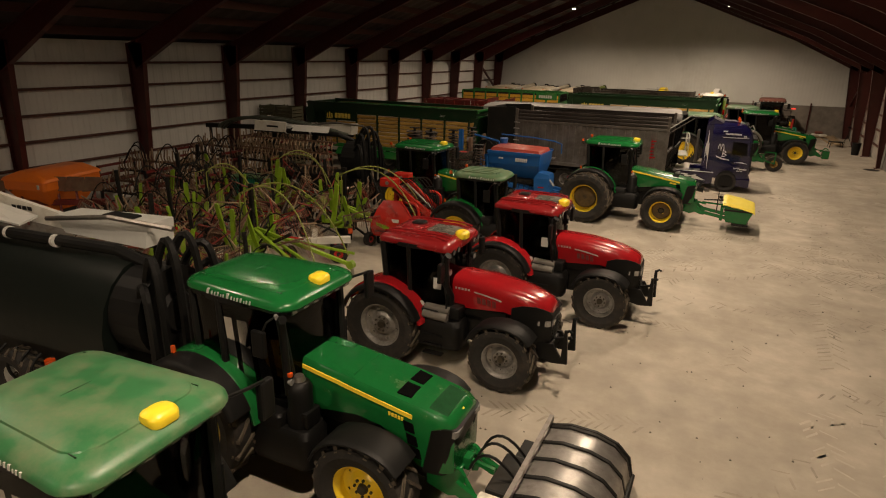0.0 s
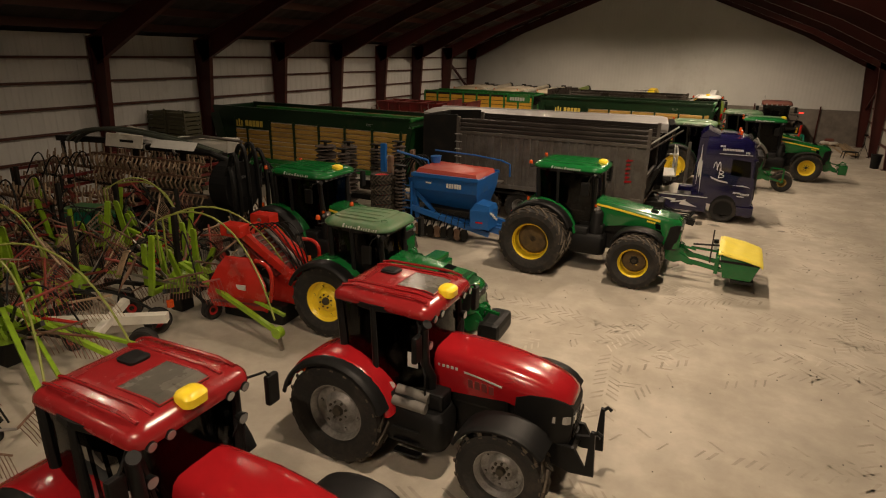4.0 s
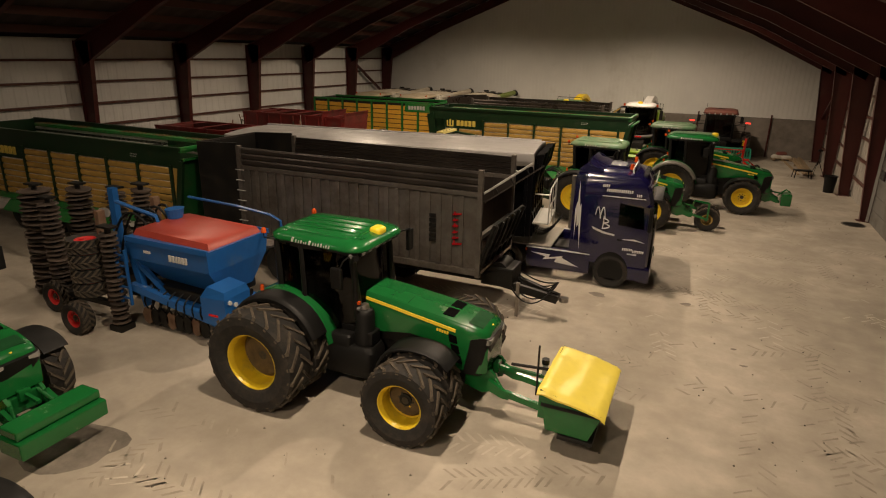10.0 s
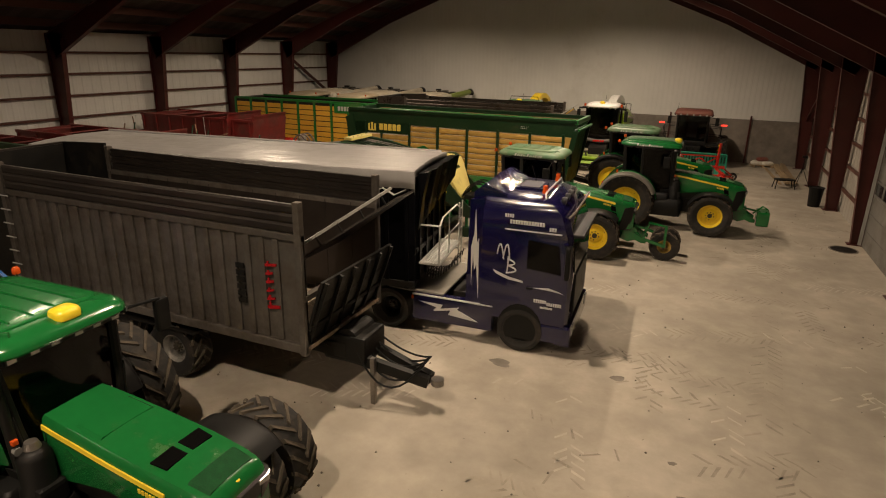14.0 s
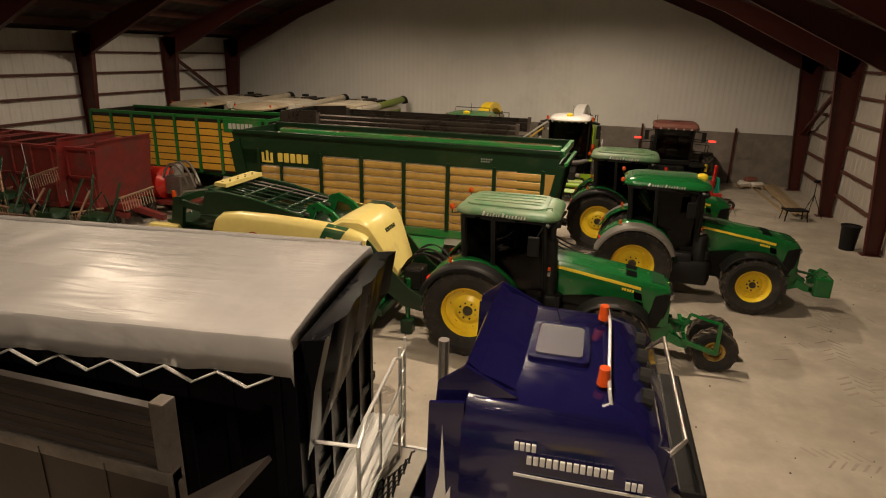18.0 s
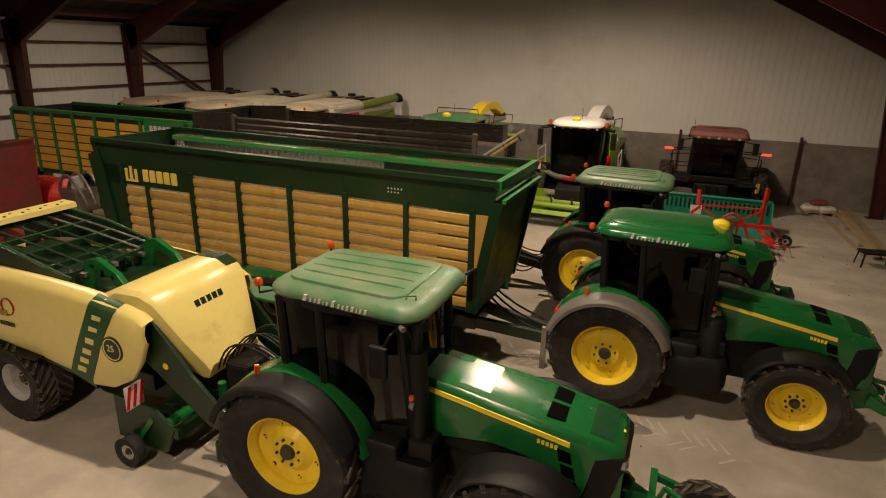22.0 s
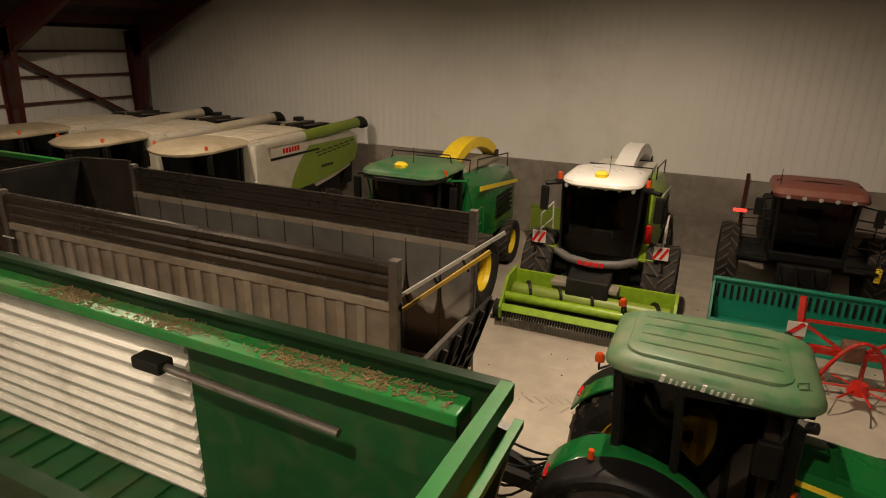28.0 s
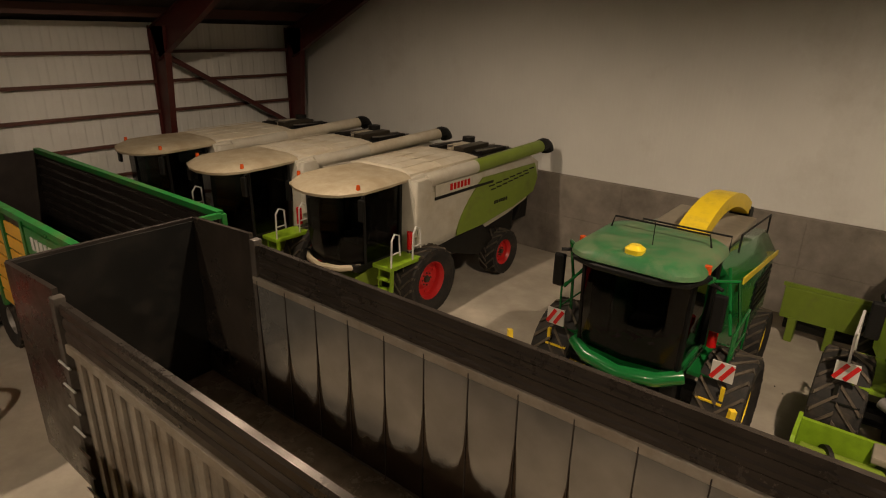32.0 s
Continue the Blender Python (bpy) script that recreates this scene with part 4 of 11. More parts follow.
def tractor(m, s, label, paint, roof_paint, rim, duals=False, ridges=True, beacon="yellow", name_strip=True, hitch=True, steer=0.0, beacon_rear=True, tall_stack=False, lip=None, group="parked tractors"):
    t = thing("tractor", m, label, "tractor", group)
    n0 = s["cab1"] + 0.10
    nose, hz, hw, wb = s["nose"], s["hood"], s["hw"], s["wb"]
    running_gear(t, s, paint, rim, duals, steer)
    L0 = hz - 0.86
    st = [(n0, hz, hw * 0.92, L0), (n0 + 0.12, hz - 0.012, hw * 0.95, L0 + 0.02), (n0 + 0.55, hz - 0.06, hw * 0.98, L0 + 0.10), (wb - 0.45, hz - 0.125, hw * 1.01, L0 + 0.17), (wb, hz - 0.185, hw * 1.03, L0 + 0.12), (wb + 0.34, hz - 0.235, hw * 1.03, L0 - 0.10), (wb + 0.56, hz - 0.275, hw * 1.02, 1.00), (nose - 0.30, hz - 0.315, hw * 1.0, 0.96), (nose - 0.12, hz - 0.36, hw * 0.96, 0.96), (nose - 0.02, hz - 0.42, hw * 0.90, 0.98), (nose + 0.02, hz - 0.50, hw * 0.84, 1.0)]
    hood = part("hood", loft(skin(st, JD_SEC)), paint, t, smooth=True)
    # black nose mask that wraps round the flanks, with slanted rear edge
    rings = []
    for x, w, zt in ((nose - 0.30, hw * 1.0 + 0.008, hz - 0.56), (nose - 0.12, hw * 0.96 + 0.012, hz - 0.50), (nose + 0.0, hw * 0.90 + 0.012, hz - 0.50), (nose + 0.045, hw * 0.82, hz - 0.52), (nose + 0.06, hw * 0.55, hz - 0.53)):
        back = 0.14
        rings.append([(x - back, -w, 0.92), (x - back * 0.35, -w * 1.03, (0.92 + zt) / 2), (x, -w, zt), (x, w, zt), (x - back * 0.35, w * 1.03, (0.92 + zt) / 2), (x - back, w, 0.92)])
    mask = part("grille", loft(rings), M_BLACK, hood, smooth=True)
    for sy in (-1, 1):
        part("headlight", loft([[(nose - 0.17, sy * (hw * 0.97 + 0.012), hz - 0.60), (nose - 0.17, sy * (hw * 0.97 + 0.012), hz - 0.515), (nose - 0.17, sy * hw * 0.7, hz - 0.515), (nose - 0.17, sy * hw * 0.7, hz - 0.60)],
                                [(nose + 0.035, sy * hw * 0.90, hz - 0.63), (nose + 0.035, sy * hw * 0.90, hz - 0.525), (nose + 0.035, sy * hw * 0.45, hz - 0.525), (nose + 0.035, sy * hw * 0.45, hz - 0.60)],
                                [(nose + 0.068, sy * hw * 0.78, hz - 0.62), (nose + 0.068, sy * hw * 0.78, hz - 0.535), (nose + 0.068, sy * hw * 0.45, hz - 0.535), (nose + 0.068, sy * hw * 0.45, hz - 0.59)]]), M_LENS, hood)
        # stripe under the shoulder
        rings = []
        for k in range(7):
            x = n0 + 0.02 + (nose - 0.62 - n0) * k / 6
            T, w, lo = between(st, x)
            z = T - 0.14 - 0.03 * k / 6
            rings.append([(x, sy * (w * 1.0 + o), z + d) for o, d in ((0.0, -0.032), (0.016, -0.032), (0.014, 0.03), (-0.004, 0.03))])
        part("stripe", loft(rings), M_STRIPE, hood)
        # three slanted side slots behind the cheek and small gold type bars
        for k in range(3):
            x = nose - 0.74 + 0.05 * k
            T, w, lo = between(st, x)
            z = T - 0.27 - k * 0.19
            part("side_slot", loft([[(x + dx - 0.06 * dz, sy * (w * 1.02 + o), z - dz) for dx, dz in ((0, 0), (0.16, 0.03), (0.20, 0.18), (0.04, 0.16))] for o in (-0.02, 0.007)]), M_HOLE, hood)
        for k in range(5):
            x = nose - 0.98 + k * 0.052
            T, w, lo = between(st, x)
            part("type_bar", box(x, x + 0.036, sy * w * 1.005 - 0.012, sy * w * 1.005 + 0.012, T - 0.30, T - 0.245), M_STRIPE, hood)
        part("hood_seam", rod([(n0 + 0.06, sy * (hw * 0.955), L0 + 0.06), (n0 + 0.07, sy * (hw * 0.965), hz - 0.35), (n0 + 0.08, sy * hw * 0.95, hz - 0.2)], 0.006, 5), M_BLACK, hood)
    # panels on the top: mesh behind, twin air slots, mesh on the nose
    for a, b, wf, mm in ((n0 + 0.50, n0 + 0.90, 0.78, paint), (nose - 0.40, nose - 0.12, 0.74, M_MESH)):
        rings = []
        for k in range(4):
            x = a + (b - a) * k / 3
            T, w, lo = between(st, x)
            rings.append([(x, -w * wf, T - 0.012), (x, -w * wf * 0.9, T + 0.011), (x, 0, T + 0.019), (x, w * wf * 0.9, T + 0.011), (x, w * wf, T - 0.012)])
        part("hood_vent", loft(rings), mm, hood)
    for sy in (-1, 1):
        a, b = nose - 0.92, nose - 0.70
        Ta, Tb = between(st, a)[0], between(st, b)[0]
        part("air_slot", loft([[(a, sy * hw * 0.08, Ta + 0.004), (a, sy * hw * 0.74, Ta - 0.004), (b, sy * hw * 0.70, Tb - 0.004), (b, sy * hw * 0.08, Tb + 0.004)], [(a, sy * hw * 0.08, Ta + 0.022), (a, sy * hw * 0.74, Ta + 0.014), (b, sy * hw * 0.70, Tb + 0.014), (b, sy * hw * 0.08, Tb + 0.022)]]), M_HOLE, hood)
    part("hood_badge", cyl((nose - 0.05, 0, between(st, nose - 0.05)[0] - 0.01), (nose - 0.05, 0, between(st, nose - 0.05)[0] + 0.012), 0.03, None, 10), M_STRIPE, hood)
    part("cowl", loft([[(n0 - 0.16, -hw * 0.85, L0), (n0 - 0.16, -hw * 0.85, hz - 0.12), (n0 - 0.16, 0, hz - 0.06), (n0 - 0.16, hw * 0.85, hz - 0.12), (n0 - 0.16, hw * 0.85, L0)], [(n0 + 0.02, -hw * 0.86, L0), (n0 + 0.02, -hw * 0.86, hz - 0.1), (n0 + 0.02, 0, hz - 0.03), (n0 + 0.02, hw * 0.86, hz - 0.1), (n0 + 0.02, hw * 0.86, L0)]]), M_BLACK, t)
    # mudguards
    for sy in (-1, 1):
        arch(t, "mudguard", 0, s["RR"], s["RR"] + 0.10, sy * (s["cw"] - 0.26), sy * (s["ry"] + 0.06), 8, 152, paint, 0.05)
        arch(t, "mudguard_lip", 0.01, s["RR"], s["RR"] + 0.088, sy * (s["ry"] + 0.04), sy * (s["ry"] + s["RW"] * 0.5 + 0.10), 22, 160, lip or M_BLACK, 0.12)
        arch(t, "front_mudguard", wb, s["FR"], s["FR"] + 0.10, sy * (s["fy"] - s["FW"] * 0.45), sy * (s["fy"] + s["FW"] * 0.52), 40, 158, M_BLACK, 0.06, 0.02, 10, 0.06)
        part("mudguard_arm", rod([(wb, sy * 0.45, s["FR"] + 0.1), (wb - 0.05, sy * (s["fy"] - 0.1), s["FR"] * 2 + 0.02)], 0.03), M_BLACK, t)
    cab = cabin(t, s)
    c0, c1, cw, bz, rz = s["cab0"], s["cab1"], s["cw"], s["belt"], s["roof"]
    # roof: thin rounded shell on a dark underside
    r0, r1, rw = c0 - 0.26, c1 + 0.26, cw + 0.08
    rad = 0.30
    rings = [taper(rrect(r0 + g, r1 - g, -rw + g, rw - g, rz - d, max(0.08, rad - g * 0.4), 6), r0, r1) for g, d in ((0.10, 0.235), (0.02, 0.22), (0.0, 0.19), (0.006, 0.145), (0.04, 0.10), (0.11, 0.058), (0.25, 0.02), (0.48, 0.0))]
    roof = part("roof", loft(rings), roof_paint, t, smooth=True)
    part("roof_lining", loft([taper(rrect(r0 + 0.1, r1 - 0.1, -rw + 0.1, rw - 0.1, rz - d, 0.24, 6), r0, r1) for d in (0.30, 0.25)]), M_BLACK, roof)
    if ridges:
        part("roof_panel", loft([taper(rrect(r0 + 0.22 + g, r1 - 0.30 - g, -rw + 0.20 + g, rw - 0.20 - g, rz - 0.03 + z, 0.20, 5), r0, r1, 0.05) for g, z in ((0.0, 0.0), (0.012, 0.030), (0.04, 0.040), (0.34, 0.046))]), roof_paint, roof, smooth=True)
        for yy in (-0.40, -0.14, 0.14, 0.40):
            part("roof_ridge", rod([(r0 + 0.34, yy * 0.92, rz + 0.004), (r0 + 0.5, yy * 0.95, rz + 0.018), (r1 - 0.5, yy, rz + 0.02), (r1 - 0.38, yy * 1.02, rz + 0.006)], 0.016, 6), roof_paint, roof)
        part("roof_handle", rod([(r1 - 0.26, -rw + 0.30, rz - 0.03), (r1 - 0.26, -rw + 0.30, rz + 0.02), (r1 - 0.16, -rw + 0.36, rz + 0.015), (r1 - 0.16, -rw + 0.36, rz - 0.04)], 0.012, 6), roof_paint, roof)
    else:
        part("roof_panel", loft([taper(rrect(r0 + 0.20 + g, r1 - 0.24 - g, -rw + 0.22 + g, rw - 0.22 - g, rz - 0.045 + z, 0.26, 6), r0, r1, 0.05) for g, z in ((0.0, 0.0), (0.02, 0.04), (0.10, 0.062), (0.36, 0.072))]), roof_paint, roof, smooth=True)
        part("roof_seam", rod([(r0 + 0.98, yy, rz - 0.012 + 0.036 * (1 - (yy / 0.62) ** 2)) for yy in [-0.62 + 0.155 * k for k in range(9)]], 0.007, 5), M_GREEN_K, roof)
        for yy in (-1, 1):
            part("roof_seam", rod([(r0 + 0.26, yy * 0.56, rz - 0.02), (r1 - 0.28, yy * 0.64, rz - 0.022)], 0.008, 5), M_GREEN_K, roof)
    bx = r1 - 0.17
    if beacon == "yellow":
        part("antenna_dome", loft([rrect(bx - 0.13, bx + 0.13, -0.06, 0.24, rz - 0.06, 0.08), rrect(bx - 0.14, bx + 0.14, -0.07, 0.25, rz + 0.01, 0.1), rrect(bx - 0.13, bx + 0.12, -0.06, 0.24, rz + 0.045, 0.1), rrect(bx - 0.08, bx + 0.06, -0.01, 0.19, rz + 0.075, 0.07)]), M_YEL_DOME, roof, "yellow receiver dome", smooth=True)
    for sy in (-1, 1):
        if beacon_rear:
            yb = sy * (rw * 0.88 + 0.03)
            part("beacon_bracket", rod([(r0 + 0.10, sy * rw * 0.74, rz - 0.20), (r0 - 0.02, yb, rz - 0.20), (r0 - 0.02, yb, rz - 0.10)], 0.016, 6), M_BLACK, roof)
            part("beacon", loft([rrect(r0 - 0.02 - r, r0 - 0.02 + r, yb - r, yb + r, rz - 0.10 + z, r * 0.98, 4) for r, z in ((0.052, 0.0), (0.055, 0.03), (0.05, 0.075), (0.03, 0.10))]), M_BEACON, roof, "orange warning beacon", smooth=True)
        for f in (0.70, 0.42, 0.16):
            wl = part("work_light", box(r1 - 0.16, r1 - 0.06, sy * (rw * f) - 0.075, sy * (rw * f) + 0.075, rz - 0.31, rz - 0.225, 0.015), M_BLACK, roof)
            part("lamp_lens", box(r1 - 0.061, r1 - 0.055, sy * (rw * f) - 0.05, sy * (rw * f) + 0.05, rz - 0.295, rz - 0.235), M_LENS, wl)
        part("side_light", cyl((c1 + 0.04, sy * (rw - 0.06), rz - 0.27), (c1 + 0.10, sy * (rw - 0.02), rz - 0.28), 0.032, 0.036, 12), M_LENS, roof)
        # mirrors: far one swung out, near one folded back along the window
        if sy > 0:
            part("mirror_arm", rod([(c1, sy * (cw - 0.05), rz - 0.30), (c1 + 0.14, sy * (cw + 0.30), rz - 0.28), (c1 + 0.14, sy * (cw + 0.55), rz - 0.31)], 0.022), M_BLACK, cab)
            part("mirror", box(c1 + 0.08, c1 + 0.17, sy * (cw + 0.46), sy * (cw + 0.68), rz - 0.80, rz - 0.32, 0.03), M_BLACK, cab)
        else:
            part("mirror_arm", rod([(c1 - 0.02, sy * (cw - 0.04), rz - 0.32), (c1 - 0.05, sy * (cw + 0.12), rz - 0.36), (c1 - 0.12, sy * (cw + 0.15), rz - 0.52)], 0.018), M_BLACK, cab)
            part("mirror", box(c1 - 0.30, c1 - 0.06, sy * (cw + 0.20), sy * (cw + 0.12), rz - 0.92, rz - 0.50, 0.03), M_BLACK, cab)
        part("indicator_lamp", cyl((-0.42, sy * (s["ry"] + 0.10), s["RR"] * 2 + 0.02), (-0.42, sy * (s["ry"] + 0.10), s["RR"] * 2 + 0.13), 0.042, 0.034, 10), M_BEACON, t, "orange side marker lamp")
    if name_strip:
        # white script along the side of the roof edge, kept as bars
        x = c0 + 0.36
        for k, w in enumerate((0.16, 0.10, 0.08, 0.11, 0.06, 0.08, 0, 0.15, 0.09, 0.08, 0.10, 0.11, 0.06, 0.09, 0.10)):
            if w:
                yy = -(rw - 0.004) * (0.86 + 0.14 * (x - r0) / (r1 - r0))
                part("white_bar", prism([(x, rz - 0.198), (x + w * 0.30, rz - 0.196), (x + w * 0.42, rz - 0.18 + w * 0.42), (x + w * 0.16, rz - 0.182 + w * 0.42)], yy - 0.008, yy + 0.02), M_LETTER, roof)
            x += w * 0.52 + 0.016
    # exhaust and air cleaner beside the windscreen
    ex_x, ex_y = c1 + 0.20, -hw - 0.16
    if tall_stack:
        ex = part("exhaust", rod([(ex_x, ex_y, bz - 0.72), (ex_x, ex_y, bz + 0.2), (ex_x - 0.03, ex_y - 0.04, rz - 0.62)], 0.125, 14), M_BLACK, t, smooth=True)
        part("exhaust_pipe", rod([(ex_x - 0.03, ex_y - 0.04, rz - 0.66), (ex_x - 0.03, ex_y - 0.04, rz - 0.40)] + arc((ex_x - 0.03, ex_y - 0.04, rz - 0.40), (ex_x, ex_y - 0.05, rz - 0.31), (ex_x + 0.10, ex_y - 0.08, rz - 0.27), 4)[1:], 0.07, 10), M_BLACK, ex, smooth=True)
    else:
        ex = part("exhaust", lathe([(0.001, -0.58), (0.19, -0.58), (0.215, -0.52), (0.215, -0.05), (0.19, 0.0), (0.19, 0.34), (0.15, 0.42), (0.09, 0.45), (0.001, 0.45)], 22), M_BLACK, t, smooth=True)
        ex.matrix_basis = pose(ex_x, ex_y, bz - 0.14, 90)
        part("exhaust_cap", cyl((0, 0.45, 0), (0, 0.53, 0), 0.10, 0.07, 16), M_STEEL, ex, "worn metal outlet")
        part("exhaust_pipe", rod([(ex_x - 0.10, -cw + 0.08, bz + 0.1), (ex_x - 0.12, -cw + 0.04, rz - 0.42)] + arc((ex_x - 0.12, -cw + 0.04, rz - 0.42), (ex_x - 0.10, -cw + 0.0, rz - 0.34), (ex_x, -cw - 0.06, rz - 0.29), 5)[1:], 0.06, 10), M_BLACK, t, smooth=True)
    lamp = part("lamp_bracket", rod([(n0 + 0.02, -hw * 0.9, hz - 0.35), (n0 + 0.06, -hw - 0.26, hz - 0.28), (n0 + 0.06, -hw - 0.30, hz - 0.16)], 0.016, 6), M_BLACK, t)
    part("turn_lamp", box(n0 + 0.03, n0 + 0.09, -hw - 0.34, -hw - 0.27, hz - 0.16, hz - 0.09, 0.015), M_BEACON, lamp)
    part("work_lamp", cyl((n0 + 0.03, -hw - 0.30, hz - 0.24), (n0 + 0.09, -hw - 0.30, hz - 0.245), 0.045, 0.052, 12), M_LENS, lamp, "round clear lamp")
    part("round_sticker", cyl((c0 + 0.95, -cw - 0.012, bz - 0.06), (c0 + 0.95, -cw - 0.018, bz - 0.06), 0.07, None, 16), M_LETTER, cab)
    for k in range(4):
        part("hose", rod(arc((-0.35, -0.25 + k * 0.16, bz - 0.1), (-0.75, -0.3 + k * 0.18, bz + 0.05 - 0.1 * k), (-0.95, -0.2 + k * 0.13, s["RR"] * 0.7), 7), 0.018, 5), M_BLACK, t)
    if hitch:
        bm = bmesh.new()
        prof = [(nose - 0.45, 0.62), (nose - 0.42, 1.0), (nose + 0.06, 1.02), (nose + 0.16, 0.92), (nose + 0.12, 0.60), (nose - 0.1, 0.52)]
        for sy in (-1, 1):
            prism(prof, sy * 0.30 - 0.03, sy * 0.30 + 0.03, 0, bm)
            prism([(nose + 0.02, 0.66), (nose + 0.06, 0.86), (nose + 0.34, 0.72), (nose + 0.46, 0.66), (nose + 0.46, 0.54), (nose + 0.30, 0.55)], sy * 0.38 - 0.04, sy * 0.38 + 0.04, 0, bm)
            cyl((nose + 0.05, sy * 0.24, 0.95), (nose + 0.30, sy * 0.34, 0.70), 0.035, None, 10, bm)
            cyl((nose + 0.42, sy * 0.42, 0.62), (nose + 0.42, sy * 0.30, 0.62), 0.05, None, 10, bm)
        box(nose - 0.42, nose + 0.06, -0.28, 0.28, 0.64, 0.96, 0.03, bm)
        beam((nose + 0.08, 0, 0.98), (nose + 0.48, 0, 0.92), 0.06, 0.06, bm)
        box(nose + 0.02, nose + 0.14, -0.10, 0.10, 0.86, 1.06, 0.02, bm)
        part("front_linkage", bm, paint, t)
    return t


def red_tractor(m, s, label):
    t = thing("tractor", m, label, "tractor", "parked tractors")
    nose, hz, hw, wb = s["nose"], s["hood"], s["hw"], s["wb"]
    n0 = s["cab1"] + 0.08
    running_gear(t, s, M_FRAME, M_GREYRIM, False, 0.0)
    L0 = hz - 0.70
    st = [(n0, hz, hw * 0.94, L0), (n0 + 0.15, hz + 0.01, hw * 1.0, L0), (n0 + 0.8, hz - 0.01, hw * 1.04, L0 + 0.06), (wb - 0.2, hz - 0.06, hw * 1.03, L0 + 0.10), (wb + 0.2, hz - 0.13, hw * 0.99, L0 + 0.02), (nose - 0.28, hz - 0.21, hw * 0.91, L0 - 0.12), (nose - 0.10, hz - 0.28, hw * 0.82, L0 - 0.16), (nose, hz - 0.36, hw * 0.72, L0 - 0.16), (nose + 0.03, hz - 0.46, hw * 0.62, L0 - 0.16)]
    hood = part("hood", loft(skin(st, RED_SEC)), M_RED, t, smooth=True)
    # black lower nose: it climbs towards the front in a slant
    rings = []
    for x, zt in ((wb - 0.02, L0 + 0.24), (wb + 0.2, L0 + 0.33), (nose - 0.28, hz - 0.36), (nose - 0.10, hz - 0.40), (nose + 0.01, hz - 0.46), (nose + 0.05, hz - 0.52)):
        T, w, lo = between(st, min(x, nose + 0.03))
        w = w * 1.035 + 0.006
        rings.append([(x - 0.05, -w * 0.94, 0.80), (x, -w, 1.15), (x, -w, zt), (x, w, zt), (x, w, 1.15), (x - 0.05, w * 0.94, 0.80)])
    part("grille", loft(rings), M_BLACK, hood, smooth=True)
    for k in range(6):
        part("grille_bar", box(nose + 0.03, nose + 0.065, -hw * 0.5, hw * 0.5, 1.02 + k * 0.075, 1.05 + k * 0.075), M_FRAME, hood)
    for sy in (-1, 1):
        part("headlight", loft([[(nose - 0.22, sy * (hw * 0.93), 1.30), (nose - 0.22, sy * hw * 0.93, 1.40), (nose - 0.22, sy * hw * 0.7, 1.40), (nose - 0.22, sy * hw * 0.7, 1.30)],
                                [(nose - 0.02, sy * hw * 0.80, 1.29), (nose - 0.02, sy * hw * 0.80, 1.42), (nose - 0.02, sy * hw * 0.4, 1.42), (nose - 0.02, sy * hw * 0.4, 1.29)],
                                [(nose + 0.07, sy * hw * 0.60, 1.30), (nose + 0.07, sy * hw * 0.60, 1.41), (nose + 0.07, sy * hw * 0.25, 1.41), (nose + 0.07, sy * hw * 0.25, 1.30)]]), M_LENS, hood)
        for k in range(4):
            x = n0 + 0.62 + k * 0.115
            T, w, lo = between(st, x)
            part("side_slot", loft([[(x + dx, sy * (w * 1.02 + o), T - 0.36 - dz) for dx, dz in ((0, 0), (0.075, 0.01), (0.085, 0.14), (0.01, 0.14))] for o in (-0.02, 0.006)]), M_RED_OLD, hood)
        rings = []
        for k in range(5):
            x = n0 + 0.55 + 0.62 * k / 4
            T, w, lo = between(st, x)
            rings.append([(x, sy * (w * 1.02 + o), T - 0.265 - 0.01 * k + d) for o, d in ((0.0, -0.014), (0.008, -0.014), (0.008, 0.014), (0.0, 0.014))])
        part("silver_strip", loft(rings), M_GREY, hood)
        for k in range(5):
            x = n0 + 0.10 + k * 0.075
            w = between(st, x)[1]
            part("brand_bar", box(x, x + 0.045, sy * w * 1.01 - 0.010, sy * w * 1.01 + 0.010, hz - 0.27, hz - 0.225), M_GREY, hood)
        # bulged mudguards with black lip
        arch(t, "mudguard", 0.0, s["RR"] - 0.02, s["RR"] + 0.14, sy * (s["cw"] - 0.28), sy * (s["ry"] + 0.20), 12, 158, M_RED, 0.10, 0.03, 16)
        arch(t, "mudguard_lip", 0.02, s["RR"] - 0.02, s["RR"] + 0.115, sy * (s["ry"] + 0.14), sy * (s["ry"] + s["RW"] * 0.5 + 0.08), 20, 166, M_BLACK, 0.10)
        arch(t, "front_mudguard", wb, s["FR"], s["FR"] + 0.11, sy * (s["fy"] - s["FW"] * 0.45), sy * (s["fy"] + s["FW"] * 0.55), 38, 155, M_BLACK, 0.07, 0.02, 10, 0.05)
        part("mudguard_arm", rod([(wb, sy * 0.4, s["FR"] + 0.1), (wb - 0.05, sy * (s["fy"] - 0.1), s["FR"] * 2 + 0.02)], 0.03), M_BLACK, t)
        part("indicator_lamp", box(-0.62, -0.50, sy * (s["ry"] + 0.26) - 0.04, sy * (s["ry"] + 0.26) + 0.04, s["RR"] * 1.72, s["RR"] * 1.84, 0.02), M_BEACON, t, "orange side marker lamp")
    part("cowl", loft([[(n0 - 0.14, -hw * 0.88, L0), (n0 - 0.14, -hw * 0.88, hz - 0.10), (n0 - 0.14, 0, hz - 0.03), (n0 - 0.14, hw * 0.88, hz - 0.10), (n0 - 0.14, hw * 0.88, L0)], [(n0 + 0.02, -hw * 0.9, L0), (n0 + 0.02, -hw * 0.9, hz - 0.08), (n0 + 0.02, 0, hz - 0.01), (n0 + 0.02, hw * 0.9, hz - 0.08), (n0 + 0.02, hw * 0.9, L0)]]), M_BLACK, t)
